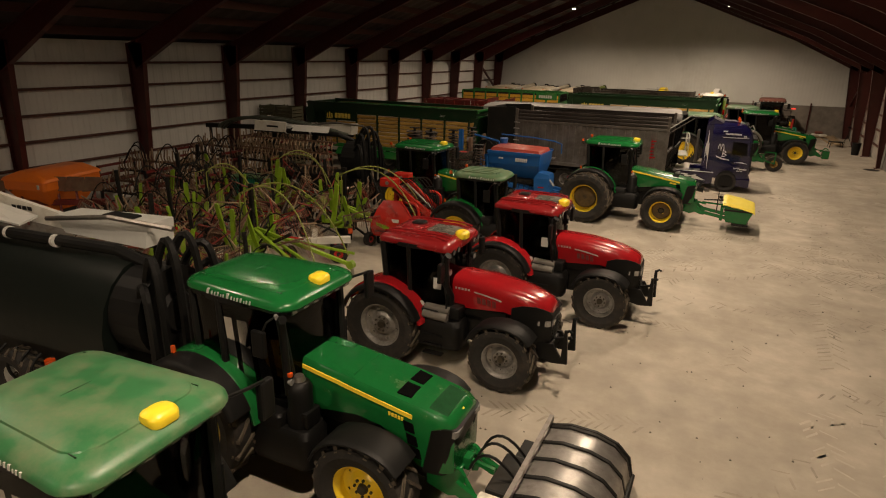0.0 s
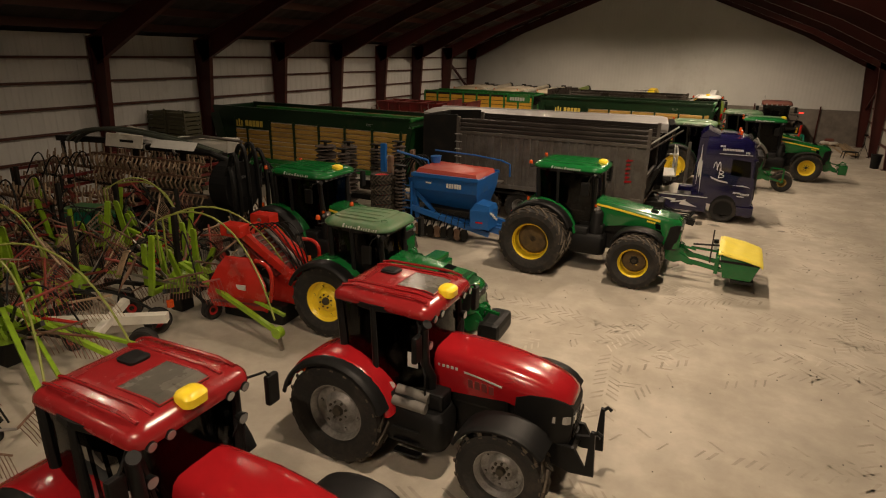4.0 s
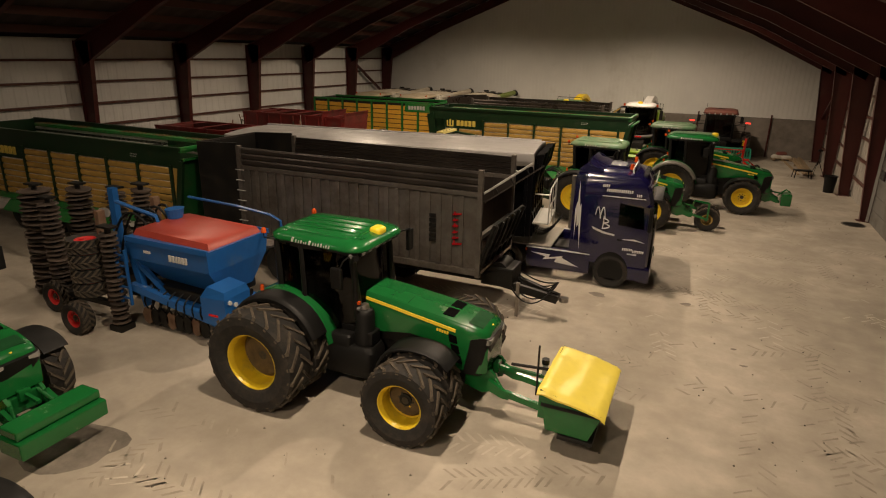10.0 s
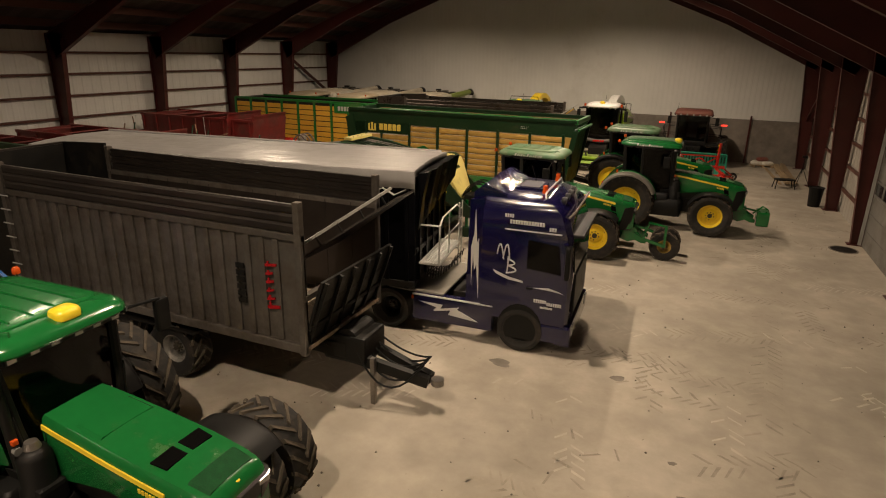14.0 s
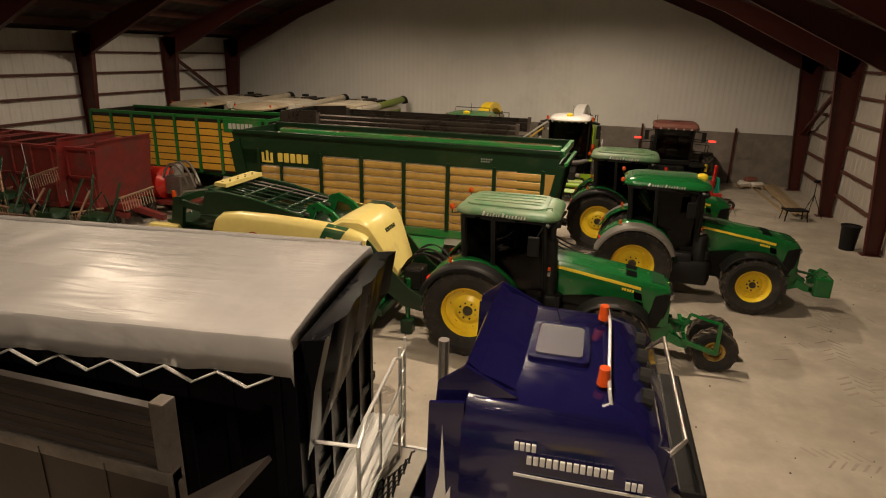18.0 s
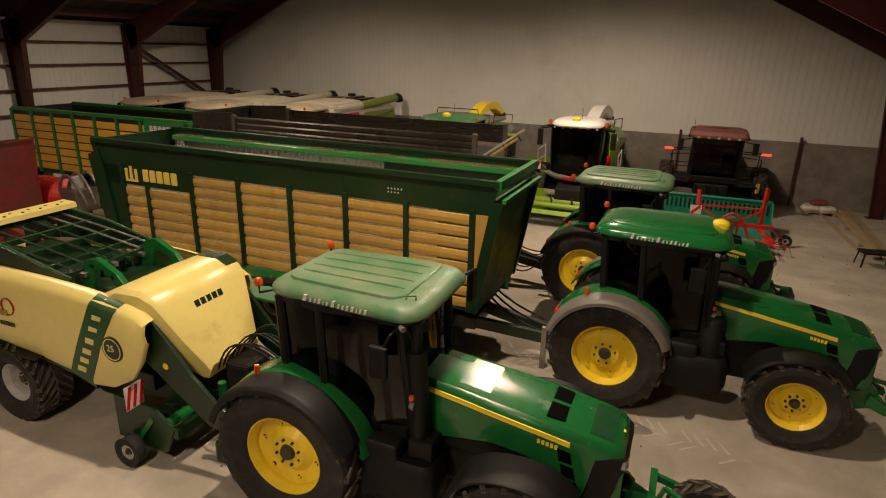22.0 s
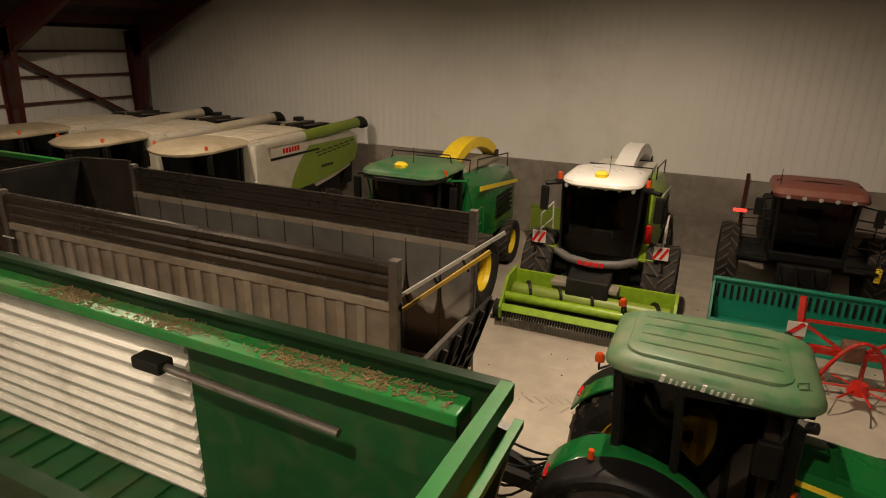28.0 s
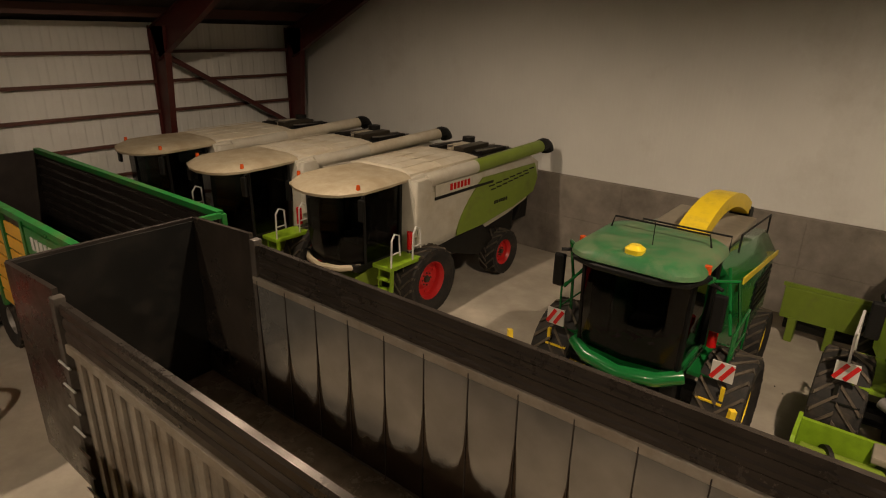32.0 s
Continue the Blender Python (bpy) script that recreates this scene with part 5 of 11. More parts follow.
    cab = cabin(t, s, 0.10)
    c0, c1, cw, bz, rz = s["cab0"], s["cab1"], s["cw"], s["belt"], s["roof"]
    # roof: flat pressed shell with an overhanging brow, ribs, hatch and cap
    r0, r1, rw = c0 - 0.20, c1 + 0.30, cw + 0.03

    def brow(ring):
        """Cut the front corners back and let the brow droop a little."""
        out = []
        for x, y, z in ring:
            f = (x - r0) / (r1 - r0)
            out.append((x - 0.16 * max(0, f - 0.6) / 0.4 * (abs(y) / rw) ** 3, y * (0.93 + 0.07 * min(1, 1.6 * f)), z - 0.07 * max(0.0, f - 0.72) / 0.28 - 0.04 * max(0.0, 0.2 - f) / 0.2))
        return out
    roof = part("roof", loft([brow(rrect(r0 + g, r1 - g, -rw + g, rw - g, rz - d, max(0.07, 0.14 - g * 0.3), 4)) for g, d in ((0.08, 0.23), (0.01, 0.22), (0.0, 0.18), (0.015, 0.11), (0.07, 0.055), (0.20, 0.012), (0.42, 0.0))]), M_RED_ROOF, t, smooth=True)
    part("roof_lining", loft([brow(rrect(r0 + 0.08, r1 - 0.10, -rw + 0.08, rw - 0.08, rz - d, 0.1, 4)) for d in (0.28, 0.225)]), M_BLACK, roof)
    part("roof_hatch", prism([(c1 - 0.62, rz - 0.02), (c1 - 0.62, rz + 0.008), (c1 - 0.10, rz + 0.010), (c1 + 0.04, rz - 0.022), (c1 + 0.04, rz - 0.05)], -0.36, 0.30), M_GLASS_ROOF, roof, "clear roof hatch")
    part("hatch_frame", rod([(c1 - 0.62, -0.36, rz + 0.006), (c1 - 0.10, -0.36, rz + 0.008), (c1 + 0.04, -0.36, rz - 0.026), (c1 + 0.04, 0.30, rz - 0.026), (c1 - 0.10, 0.30, rz + 0.008), (c1 - 0.62, 0.30, rz + 0.006), (c1 - 0.62, -0.36, rz + 0.006)], 0.012, 6), M_RED_ROOF, roof)
    part("roof_cap", loft([rrect(c0 + 0.22 + g, c0 + 0.52 - g, 0.02 + g, 0.30 - g, rz - 0.02 + z, 0.06) for g, z in ((0, 0), (0, 0.05), (0.04, 0.07))]), M_BLACK, roof)
    for yy in (-0.66, -0.48, 0.44, 0.64):
        part("roof_rib", rod([(r0 + 0.14, yy * 0.95, rz - 0.035), (r0 + 0.30, yy * 0.97, rz + 0.002), (c1 - 0.15, yy, rz + 0.002), (c1 + 0.08, yy, rz - 0.045)], 0.022, 6), M_RED_ROOF, roof, smooth=True)
    bx = r1 - 0.16
    part("antenna_dome", loft([rrect(bx - 0.13, bx + 0.13, -0.20, 0.10, rz - 0.12, 0.08), rrect(bx - 0.14, bx + 0.14, -0.21, 0.11, rz - 0.02, 0.1), rrect(bx - 0.12, bx + 0.11, -0.19, 0.09, rz + 0.02, 0.09), rrect(bx - 0.07, bx + 0.06, -0.14, 0.04, rz + 0.045, 0.06)]), M_YEL_DOME, roof, "yellow receiver dome", smooth=True)
    for sy in (-1, 1):
        for f in (0.78, 0.50):
            wl = part("work_light", cyl((r1 - 0.16, sy * rw * f, rz - 0.28), (r1 - 0.07, sy * rw * f, rz - 0.285), 0.05, 0.06, 12), M_BLACK, roof)
            part("lamp_lens", cyl((r1 - 0.07, sy * rw * f, rz - 0.285), (r1 - 0.064, sy * rw * f, rz - 0.286), 0.052, None, 12), M_LENS, wl)
            wl = part("work_light", cyl((r0 + 0.10, sy * rw * f, rz - 0.28), (r0 + 0.02, sy * rw * f, rz - 0.29), 0.05, 0.06, 12), M_BLACK, roof)
            part("lamp_lens", cyl((r0 + 0.02, sy * rw * f, rz - 0.29), (r0 + 0.014, sy * rw * f, rz - 0.29), 0.052, None, 12), M_LENS, wl)
        part("lamp_post", rod([(c1 + 0.04, sy * (cw - 0.28), hz - 0.12), (c1 + 0.10, sy * (cw - 0.16), hz + 0.12)], 0.014, 6), M_BLACK, cab)
        wl = part("work_light", cyl((c1 + 0.06, sy * (cw - 0.15), hz + 0.16), (c1 + 0.15, sy * (cw - 0.15), hz + 0.15), 0.06, 0.075, 12), M_BLACK, cab)
        part("lamp_lens", cyl((c1 + 0.15, sy * (cw - 0.15), hz + 0.15), (c1 + 0.156, sy * (cw - 0.15), hz + 0.15), 0.066, None, 12), M_LENS, wl)
        arm = 0.32 if sy > 0 else 0.10
        part("mirror_arm", rod([(c1 - 0.02, sy * (cw - 0.04), rz - 0.34), (c1 + 0.10, sy * (cw + arm), rz - 0.36), (c1 + 0.10, sy * (cw + arm + 0.06), rz - 0.45)], 0.018), M_BLACK, cab)
        part("mirror", box(c1 + 0.05, c1 + 0.14, sy * (cw + arm), sy * (cw + arm + 0.20), rz - 0.86, rz - 0.44, 0.03), M_BLACK, cab)
    # white sheets behind the pane, round sticker
    part("paper_sheet", box(c1 - 0.20, c1 - 0.02, -cw + 0.055, -cw + 0.06, bz + 0.30, bz + 0.55), M_LETTER, cab, "white paper sheet")
    part("round_sticker", cyl((c0 + 0.95, -cw - 0.03, bz - 0.05), (c0 + 0.95, -cw - 0.036, bz - 0.05), 0.06, None, 14), M_LETTER, cab)
    # exhaust up the pillar, twin air vessels over the step, cooler box
    ex = part("exhaust", rod([(c1 + 0.16, -hw - 0.18, bz - 0.35), (c1 + 0.16, -hw - 0.18, bz + 0.15), (c1 + 0.12, -cw + 0.02, bz + 0.45), (c1 + 0.10, -cw + 0.0, rz - 0.40), (c1 + 0.18, -cw - 0.03, rz - 0.30)], 0.075, 12), M_BLACK, t, smooth=True)
    for y, z in ((-0.92, 1.30), (-0.80, 1.42)):
        part("air_vessel", cyl((s["RR"] + 0.06, y, z), (n0 + 0.14, y, z - 0.02), 0.085, None, 14), M_VESSEL, t, "dusty grey air vessel", smooth=True)
    part("hand_rail", rod([(c1 + 0.16, -cw - 0.04, 1.05), (c1 + 0.16, -cw - 0.06, bz + 0.3), (c1 + 0.06, -cw + 0.02, bz + 0.5)], 0.018), M_BLACK, t)
    for k in range(3):
        part("step", box(n0 - 0.40, n0 + 0.05, -1.0, -0.86, 0.40 + k * 0.22, 0.43 + k * 0.22), M_BLACK, t)
    bm = bmesh.new()
    for sy in (-1, 1):
        prism([(nose - 0.35, 0.62), (nose - 0.3, 0.95), (nose + 0.12, 0.95), (nose + 0.30, 0.66), (nose + 0.34, 1.30), (nose + 0.40, 1.30), (nose + 0.44, 0.56), (nose + 0.1, 0.52)], sy * 0.34 - 0.03, sy * 0.34 + 0.03, 0, bm)
        rod([(nose + 0.37, sy * 0.34, 1.26), (nose + 0.44, sy * 0.36, 1.32), (nose + 0.50, sy * 0.36, 1.28)], 0.03, 6, bm)
    box(nose - 0.35, nose + 0.08, -0.32, 0.32, 0.60, 0.92, 0.04, bm)
    beam((nose + 0.05, 0, 0.9), (nose + 0.42, 0, 1.0), 0.06, 0.06, bm)
    part("front_linkage", bm, M_BLACK, t)
    return t


M_VESSEL = mat("dusty_grey_vessel", (0.14, 0.13, 0.115), 0.5, vary=0.2)
M_GREYRIM = mat("dirty_silver_rim", (0.36, 0.35, 0.335), 0.36, metal=0.5, vary=0.25, dirt=(0.06, 0.05, 0.04), dirt_at=0.5)
# brownish yellow, darkened for the shade deep inside the dual rims
M_HUBSHADE = mat("shaded_brown_yellow_hub", (0.13, 0.085, 0.03), 0.7, vary=0.35, dirt=(0.05, 0.038, 0.025), dirt_at=0.5)
M_MESH = mat("dark_green_mesh", (0.006, 0.052, 0.015), 0.7, vary=0.3, grain=60, spec=0.12)
M_HOLE = mat("dark_opening", (0.002, 0.002, 0.002), 0.9, vary=0.1, spec=0.05)
M_GLASS_ROOF = mat("dusty_clear_hatch", (0.075, 0.072, 0.062), 0.16, vary=0.25, grain=3, dirt=(0.20, 0.18, 0.15), dirt_at=0.62)
M_YEL_DOME = mat("yellow_plastic", (0.88, 0.66, 0.03), 0.35, vary=0.03)


M_BRIGHT = mat("scuffed_bright_steel", (0.42, 0.40, 0.38), 0.28, metal=0.75, vary=0.25, dirt=(0.16, 0.14, 0.12), dirt_at=0.56)


def at(x, y, yaw=0.0):
    return pose(x, y, 0, 0, 0, yaw)


tractor(at(-5.98, 3.12, 0), dict(BIG, roof=3.38), "green tractor with dusty plain roof and yellow rims", M_GREEN, M_GREEN_D, M_YEL, ridges=False, beacon_rear=False)
tr_b = tractor(at(-7.0, 6.85, 0), BIG, "green tractor with clean roof and grey front roller", M_GREEN, M_GREEN, M_YEL, ridges=False, beacon_rear=False)
red_tractor(at(-6.44, 11.4, 0), PUMA, "glossy red tractor with grey rims and roof hatch")
red_tractor(at(-5.30, 15.4, 0), PUMA, "glossy red tractor with clear roof hatch beside another")
tr_c1 = tractor(at(-8.2, 18.9, 2), SMALL, "smaller green tractor with dusty roof and black front weight", M_GREEN, M_GREEN_DD, M_YEL, beacon="")
tr_c2 = tractor(at(-12.1, 21.8, 0), MID, "green tractor with green front weight block", M_GREEN, M_GREEN, M_YEL)
tr_d = tractor(at(-5.33, 26.28, 0.3), BIG, "green tractor with dual yellow wheels and covered front hopper", M_GREEN, M_GREEN, M_YEL, duals=True)
tr_e = tractor(at(-2.88, 42.1, 0.6), BIG, "green tractor with dusty roof hitched to a baler", M_GREEN, M_GREEN_DD, M_YEL, beacon="", tall_stack=True)
tr_f = tractor(at(0.54, 46.65, 0), BIG, "green tractor with clean roof and green front weight", M_GREEN, M_GREEN, M_YEL, ridges=False, lip=M_VESSEL)
tr_g = tractor(at(-0.60, 50.75, 0), BIG, "green tractor with dusty roof hitched to a grey trailer", M_GREEN, M_GREEN_DD, M_YEL, beacon="")


# front crimper of tractor b: curved steel cover between dark ribs, drum below
PROF = [(4.98, 0.96), (5.35, 1.05), (5.75, 1.04), (6.05, 0.95), (6.25, 0.76), (6.32, 0.50)]
roller_drum = part("drum", cyl((5.7, -1.33, 0.44), (5.7, 1.33, 0.44), 0.40, None, 24), M_STEEL, tr_b, "ribbed grey steel roller drum")
for k in range(18):
    a = 2 * math.pi * k / 18
    c = Vector((5.7 + 0.42 * math.cos(a), 0, 0.44 + 0.42 * math.sin(a)))
    part("drum_bar", beam(c + Vector((0, -1.32, 0)), c + Vector((0, 1.32, 0)), 0.05, 0.04), M_STEEL, roller_drum)
for k in range(6):
    y0 = -1.32 + k * 0.44
    part("cover_plate", loft([[(x, y0 + 0.03, z), (x, y0 + 0.41, z), (x, y0 + 0.41, z - 0.015), (x, y0 + 0.03, z - 0.015)] for x, z in PROF]), M_BRIGHT, tr_b, "shiny grey cover plate", smooth=True)
for k in range(7):
    y0 = -1.32 + k * 0.44
    part("cover_rib", loft([[(x, y0 - 0.03, z + 0.03), (x, y0 + 0.03, z + 0.03), (x, y0 + 0.03, z - 0.05), (x, y0 - 0.03, z - 0.05)] for x, z in PROF]), M_FRAME, tr_b)
for yy in (-1.40, 1.40):
    part("end_plate", prism([(4.98, 0.30), (4.98, 0.98), (5.35, 1.08), (5.75, 1.07), (6.08, 0.97), (6.28, 0.77), (6.35, 0.45), (6.1, 0.25)], yy - 0.03, yy + 0.03, 0.01), M_FRAME, tr_b)
    part("end_patch", box(5.75, 6.05, yy - 0.035, yy + 0.035, 0.80, 0.96, 0.02), M_GREEN, tr_b, "green painted patch")
part("cover_lip", rod([(6.34, -1.42, 0.46), (6.34, 1.42, 0.46)], 0.04, 8), M_FRAME, tr_b)
part("cross_bar", beam((5.02, -1.42, 1.10), (5.02, 1.42, 1.10), 0.07, 0.09), M_STEEL, tr_b)
part("head_stock", join_boxes([(4.62, 4.98, -0.45, 0.45, 0.42, 0.95, 0.04), (4.72, 4.94, -1.0, 1.0, 0.72, 0.86, 0.02)]), M_FRAME, tr_b)
for k in range(3):
    part("ballast_block", box(4.60, 4.92, -1.02 + k * 0.17, -0.88 + k * 0.17, 0.50, 0.98, 0.02), M_WHITE, tr_b, "pale dusty ballast block")
for yy in (-0.2, 0.1, 0.3):
    part("hose", rod(arc((4.3, yy, 1.0), (4.62, yy - 0.1, 1.38), (5.0, yy, 1.02), 8), 0.022), M_BLACK, tr_b)

part("hopper_strip", box(5.62, 6.22, -0.93, 0.93, 0.36, 0.435, 0.01), M_FRAME, tr_d)

# front weights and tools of the other tractors
part("front_weight", box(3.55, 4.05, -0.55, 0.55, 0.42, 0.86, 0.14), M_BLACK, tr_c1, "rounded black front weight")
bm = box(4.42, 5.0, -0.75, 0.75, 0.42, 0.72, 0.03)
box(4.46, 4.9, -0.72, 0.72, 0.74, 0.90, 0.03, bm)
part("front_weight", bm, M_GREEN, tr_c2, "green slab front weight")
bm = box(4.62, 5.05, -0.42, 0.42, 0.42, 0.95, 0.06)
part("front_weight", bm, M_GREEN, tr_f, "green front weight block")
part("weight_hook", rod([(4.5, 0, 0.8), (4.8, 0, 1.1), (4.98, 0, 1.0)], 0.03), M_GREEN, tr_f)
bm = box(4.45, 4.7, -0.3, 0.3, 0.5, 0.9, 0.04)
part("front_weight", bm, M_GREEN_K, tr_g)
# covered hopper on the front of tractor d
bm = prism([(5.40, 0.46), (6.14, 0.44), (6.33, 0.94), (5.27, 1.12)], -0.90, 0.90, 0.02)
part("hopper", bm, M_GREEN, tr_d, "green steel front hopper")
bm = bmesh.new()
NXC, NYC = 14, 20
vs = []
for j in range(NYC + 1):
    row = []
    for i in range(NXC + 1):
        u, v = i / NXC, j / NYC
        x = 5.22 + 1.17 * u
        y = -0.94 + 1.88 * v
        z = 1.26 - 0.24 * u - (0.06 if j in (0, NYC) else 0) - (0.05 if i in (0, NXC) else 0) + 0.03 * noise.noise(Vector((x * 3.5, y * 2.6, 1.3))) + 0.014 * noise.noise(Vector((x * 9, y * 5, 5.3)))
        row.append((x, y, z))
    vs.append(row)
up = [[bm.verts.new(p) for p in row] for row in vs]
dn = [[bm.verts.new((x, y, z - 0.03)) for x, y, z in row] for row in vs]
for j in range(NYC):
    for i in range(NXC):
        bm.faces.new((up[j][i], up[j][i + 1], up[j + 1][i + 1], up[j + 1][i]))
        bm.faces.new((dn[j][i], dn[j + 1][i], dn[j + 1][i + 1], dn[j][i + 1]))
rim_loop = [(0, i) for i in range(NXC + 1)] + [(j, NXC) for j in range(1, NYC + 1)] + [(NYC, i) for i in range(NXC - 1, -1, -1)] + [(j, 0) for j in range(NYC - 1, 0, -1)]
for a, b in zip(rim_loop, rim_loop[1:] + rim_loop[:1]):
    bm.faces.new((up[a[0]][a[1]], dn[a[0]][a[1]], dn[b[0]][b[1]], up[b[0]][b[1]]))
bmesh.ops.recalc_face_normals(bm, faces=bm.faces[:])
part("cover", bm, M_YTARP, tr_d, "yellow tarpaulin cover", smooth=True)
for yy in (-0.915, 0.90):
    part("hopper_end", box(5.3, 6.32, yy, yy + 0.015, 0.92, 0.98), M_BLACK, tr_d)
bm = prism([(5.27, 1.10), (6.33, 0.92), (6.32, 0.98), (5.27, 1.22)], -0.89, 0.89)
part("hopper_upper", bm, M_GREEN_K, tr_d)
for yy in (-0.36, 0.36):
    part("hopper_arm", beam((4.5, yy, 0.64), (5.40, yy, 0.5), 0.09, 0.12), M_GREEN, tr_d)
part("top_link", beam((4.45, 0, 0.98), (5.32, 0, 0.95), 0.06, 0.06), M_GREEN, tr_d)
part("hopper_frame", box(5.16, 5.28, -0.5, 0.5, 0.4, 0.9, 0.02), M_GREEN, tr_d)
part("level_rod", rod([(5.02, -0.1, 0.6), (5.02, -0.1, 1.62)], 0.02), M_FRAME, tr_d)
part("hydraulic_link", cyl((4.5, -0.05, 1.1), (5.25, -0.05, 1.16), 0.03, None, 8), M_FRAME, tr_d)
part("knob", cyl((5.12, 0.05, 1.2), (5.12, 0.05, 1.30), 0.07, None, 12), M_BLACK, tr_d)
part("cap", cyl((5.12, 0.05, 0.95), (5.12, 0.05, 1.2), 0.06, 0.05, 12), M_LETTER, tr_d)
# single press wheel on the front of tractor e
wheel(tr_e, 5.15, -0.15, 0.48, 0.28, M_YEL_DIRT, -1, 14, 0.22, 0.02, name="press_wheel")
wheel(tr_e, 5.15, 0.55, 0.48, 0.28, M_YEL_DIRT, 1, 14, 0.22, 0.02, name="press_wheel")
bm = beam((4.5, -0.45, 0.7), (5.15, -0.42, 0.52), 0.07, 0.09)
beam((4.5, 0.8, 0.7), (5.15, 0.82, 0.52), 0.07, 0.09, bm)
beam((4.5, -0.5, 0.72), (4.5, 0.85, 0.72), 0.09, 0.12, bm)
beam((5.15, -0.42, 0.5), (5.15, -0.42, 1.2), 0.05, 0.08, bm)
beam((4.5, 0.0, 0.75), (4.62, 0.0, 1.15), 0.05, 0.05, bm)
beam((4.62, 0, 1.15), (5.15, -0.42, 1.18), 0.05, 0.05, bm)
part("press_frame", bm, M_GREEN, tr_e)


# ---- trailers and wagons ----
def axle_set(t, xs, y, R, w, rim, lugs=0):
    for x in xs:
        part("axle", cyl((x, -y, R), (x, y, R), 0.07, None, 10), M_FRAME, t)
        for sy in (-1, 1):
            wheel(t, x, sy * y, R, w, rim, sy, lugs, R * 0.48, 0.03)


def forage_wagon(m, L, label, dark, light, word="", groups=5, H=3.72, W=1.32):
    """A tall forage wagon: x from 0 (rear) to L (front), hitch towards +x."""
    t = thing("forage_wagon", m, label, "trailer", "forage wagons")
    B = 1.35
    # long sides: frame posts, ochre corrugated boards, dark top band, slanted front
    for sy in (-1, 1):
        y = sy * W
        def pl(x0, x1, z0, z1, o, th, b=0.0):
            ya, yb = sorted((y + sy * o, y + sy * (o + th)))
            return box(x0, x1, ya, yb, z0, z1, b)
        part("side_liner", box(0.1, L - 1.2, min(y - sy * 0.03, y), max(y - sy * 0.03, y), B - 0.4, H - 0.26), M_LINING, t, "bright corrugated inner lining")
        side = part("top_band", prism([(0.05, H - 0.55), (L - 0.16, H - 0.58), (L - 0.03, H - 0.15), (L, H), (-0.15, H)], y - 0.03, y + sy * 0.04 + (0.0 if sy > 0 else 0.0)), dark, t)
        part("rim_rail", beam((0, y + sy * 0.03, H), (L, y + sy * 0.03, H), 0.12, 0.10), dark, t)
        part("sill", pl(0, L - 1.0, B - 0.16, B + 0.04, -0.02, 0.10), light, t)
        x0 = 3.5
        step = (L - 0.48 - x0) / groups
        for k in range(groups + 1):
            x = x0 + k * step
            part("post", pl(x - 0.05, x + 0.05, B, H - 0.5, 0.0, 0.09, 0.008), dark, t)
        part("post", pl(1.2, 1.3, B, H - 0.5, 0.0, 0.09, 0.008), dark, t)
        part("post", pl(2.02, 2.1, B, H - 0.95, 0.0, 0.09, 0.008), dark, t)
        part("rear_post", beam((0.55, y + sy * 0.03, B), (0.0, y + sy * 0.03, H - 0.3), 0.10, 0.6), dark, t)
        part("rear_panel", pl(0.2, 1.2, B + 0.1, H - 0.5, 0.0, 0.03), dark, t)
        for k in range(groups + 2):
            if k < groups:
                a, b, zt, n = x0 + k * step + 0.06, x0 + (k + 1) * step - 0.06, H - 0.58, 8
            else:
                a, b = (1.31, 2.01) if k == groups else (2.11, x0 - 0.06)
                zt, n = H - 1.0, 6
            hh = (zt - B - 0.06) / n
            for q in range(n):
                z = B + 0.05 + q * hh
                ya, yb = y + sy * 0.0, y + sy * 0.055
                prof = [(0, z), (0.045, z + hh * 0.15), (0.055, z + hh * 0.5), (0.045, z + hh * 0.85), (0, z + hh * 0.9)]
                bm = bmesh.new()
                A = [bm.verts.new((a, y + sy * o, zz)) for o, zz in prof]
                C = [bm.verts.new((b, y + sy * o, zz)) for o, zz in prof]
                for i in range(5):
                    bm.faces.new((A[i], A[(i + 1) % 5], C[(i + 1) % 5], C[i]))
                bm.faces.new(A[::-1])
                bm.faces.new(C)
                bmesh.ops.recalc_face_normals(bm, faces=bm.faces[:])
                part("board", bm, M_PLANK, t)
        part("name_panel", pl(0.1, x0 - 0.05, H - 0.98, H - 0.5, 0.0, 0.03), dark, t)
        # triangular ochre panel and slanted front post
        part("front_panel", prism([(L - 0.42, B + 0.1), (L - 0.10, H - 0.60), (L - 0.42, H - 0.60)], y + sy * 0.0, y + sy * 0.03), M_PLANK, t)
        part("front_post", beam((L - 0.42, y + sy * 0.03, B), (L - 0.02, y + sy * 0.03, H - 0.35), 0.10, 0.2), dark, t)
    if word:
        word_bars("brand_bar", t, 1.95, -W - 0.038, H - 0.86, 0.28, 5, M_LETTER_Y)
        part("mark", join_boxes([(1.36, 1.44, -W - 0.05, -W - 0.03, H - 0.86, H - 0.60), (1.52, 1.60, -W - 0.05, -W - 0.03, H - 0.86, H - 0.54), (1.68, 1.76, -W - 0.05, -W - 0.03, H - 0.86, H - 0.60), (1.36, 1.76, -W - 0.05, -W - 0.03, H - 0.90, H - 0.85)]), M_LETTER_Y, t)
    # inner front: sloping wall, cross rail, floor with slats, drum; shade of the box in their green
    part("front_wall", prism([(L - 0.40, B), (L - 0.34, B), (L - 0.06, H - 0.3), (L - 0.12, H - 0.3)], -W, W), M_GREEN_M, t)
    part("front_rail", beam((L - 0.02, -W - 0.05, H - 0.02), (L - 0.02, W + 0.05, H - 0.02), 0.12, 0.16), light, t)
    part("front_bar", beam((L + 0.10, -W - 0.05, H - 0.30), (L + 0.10, W + 0.05, H - 0.30), 0.08, 0.07), light, t)
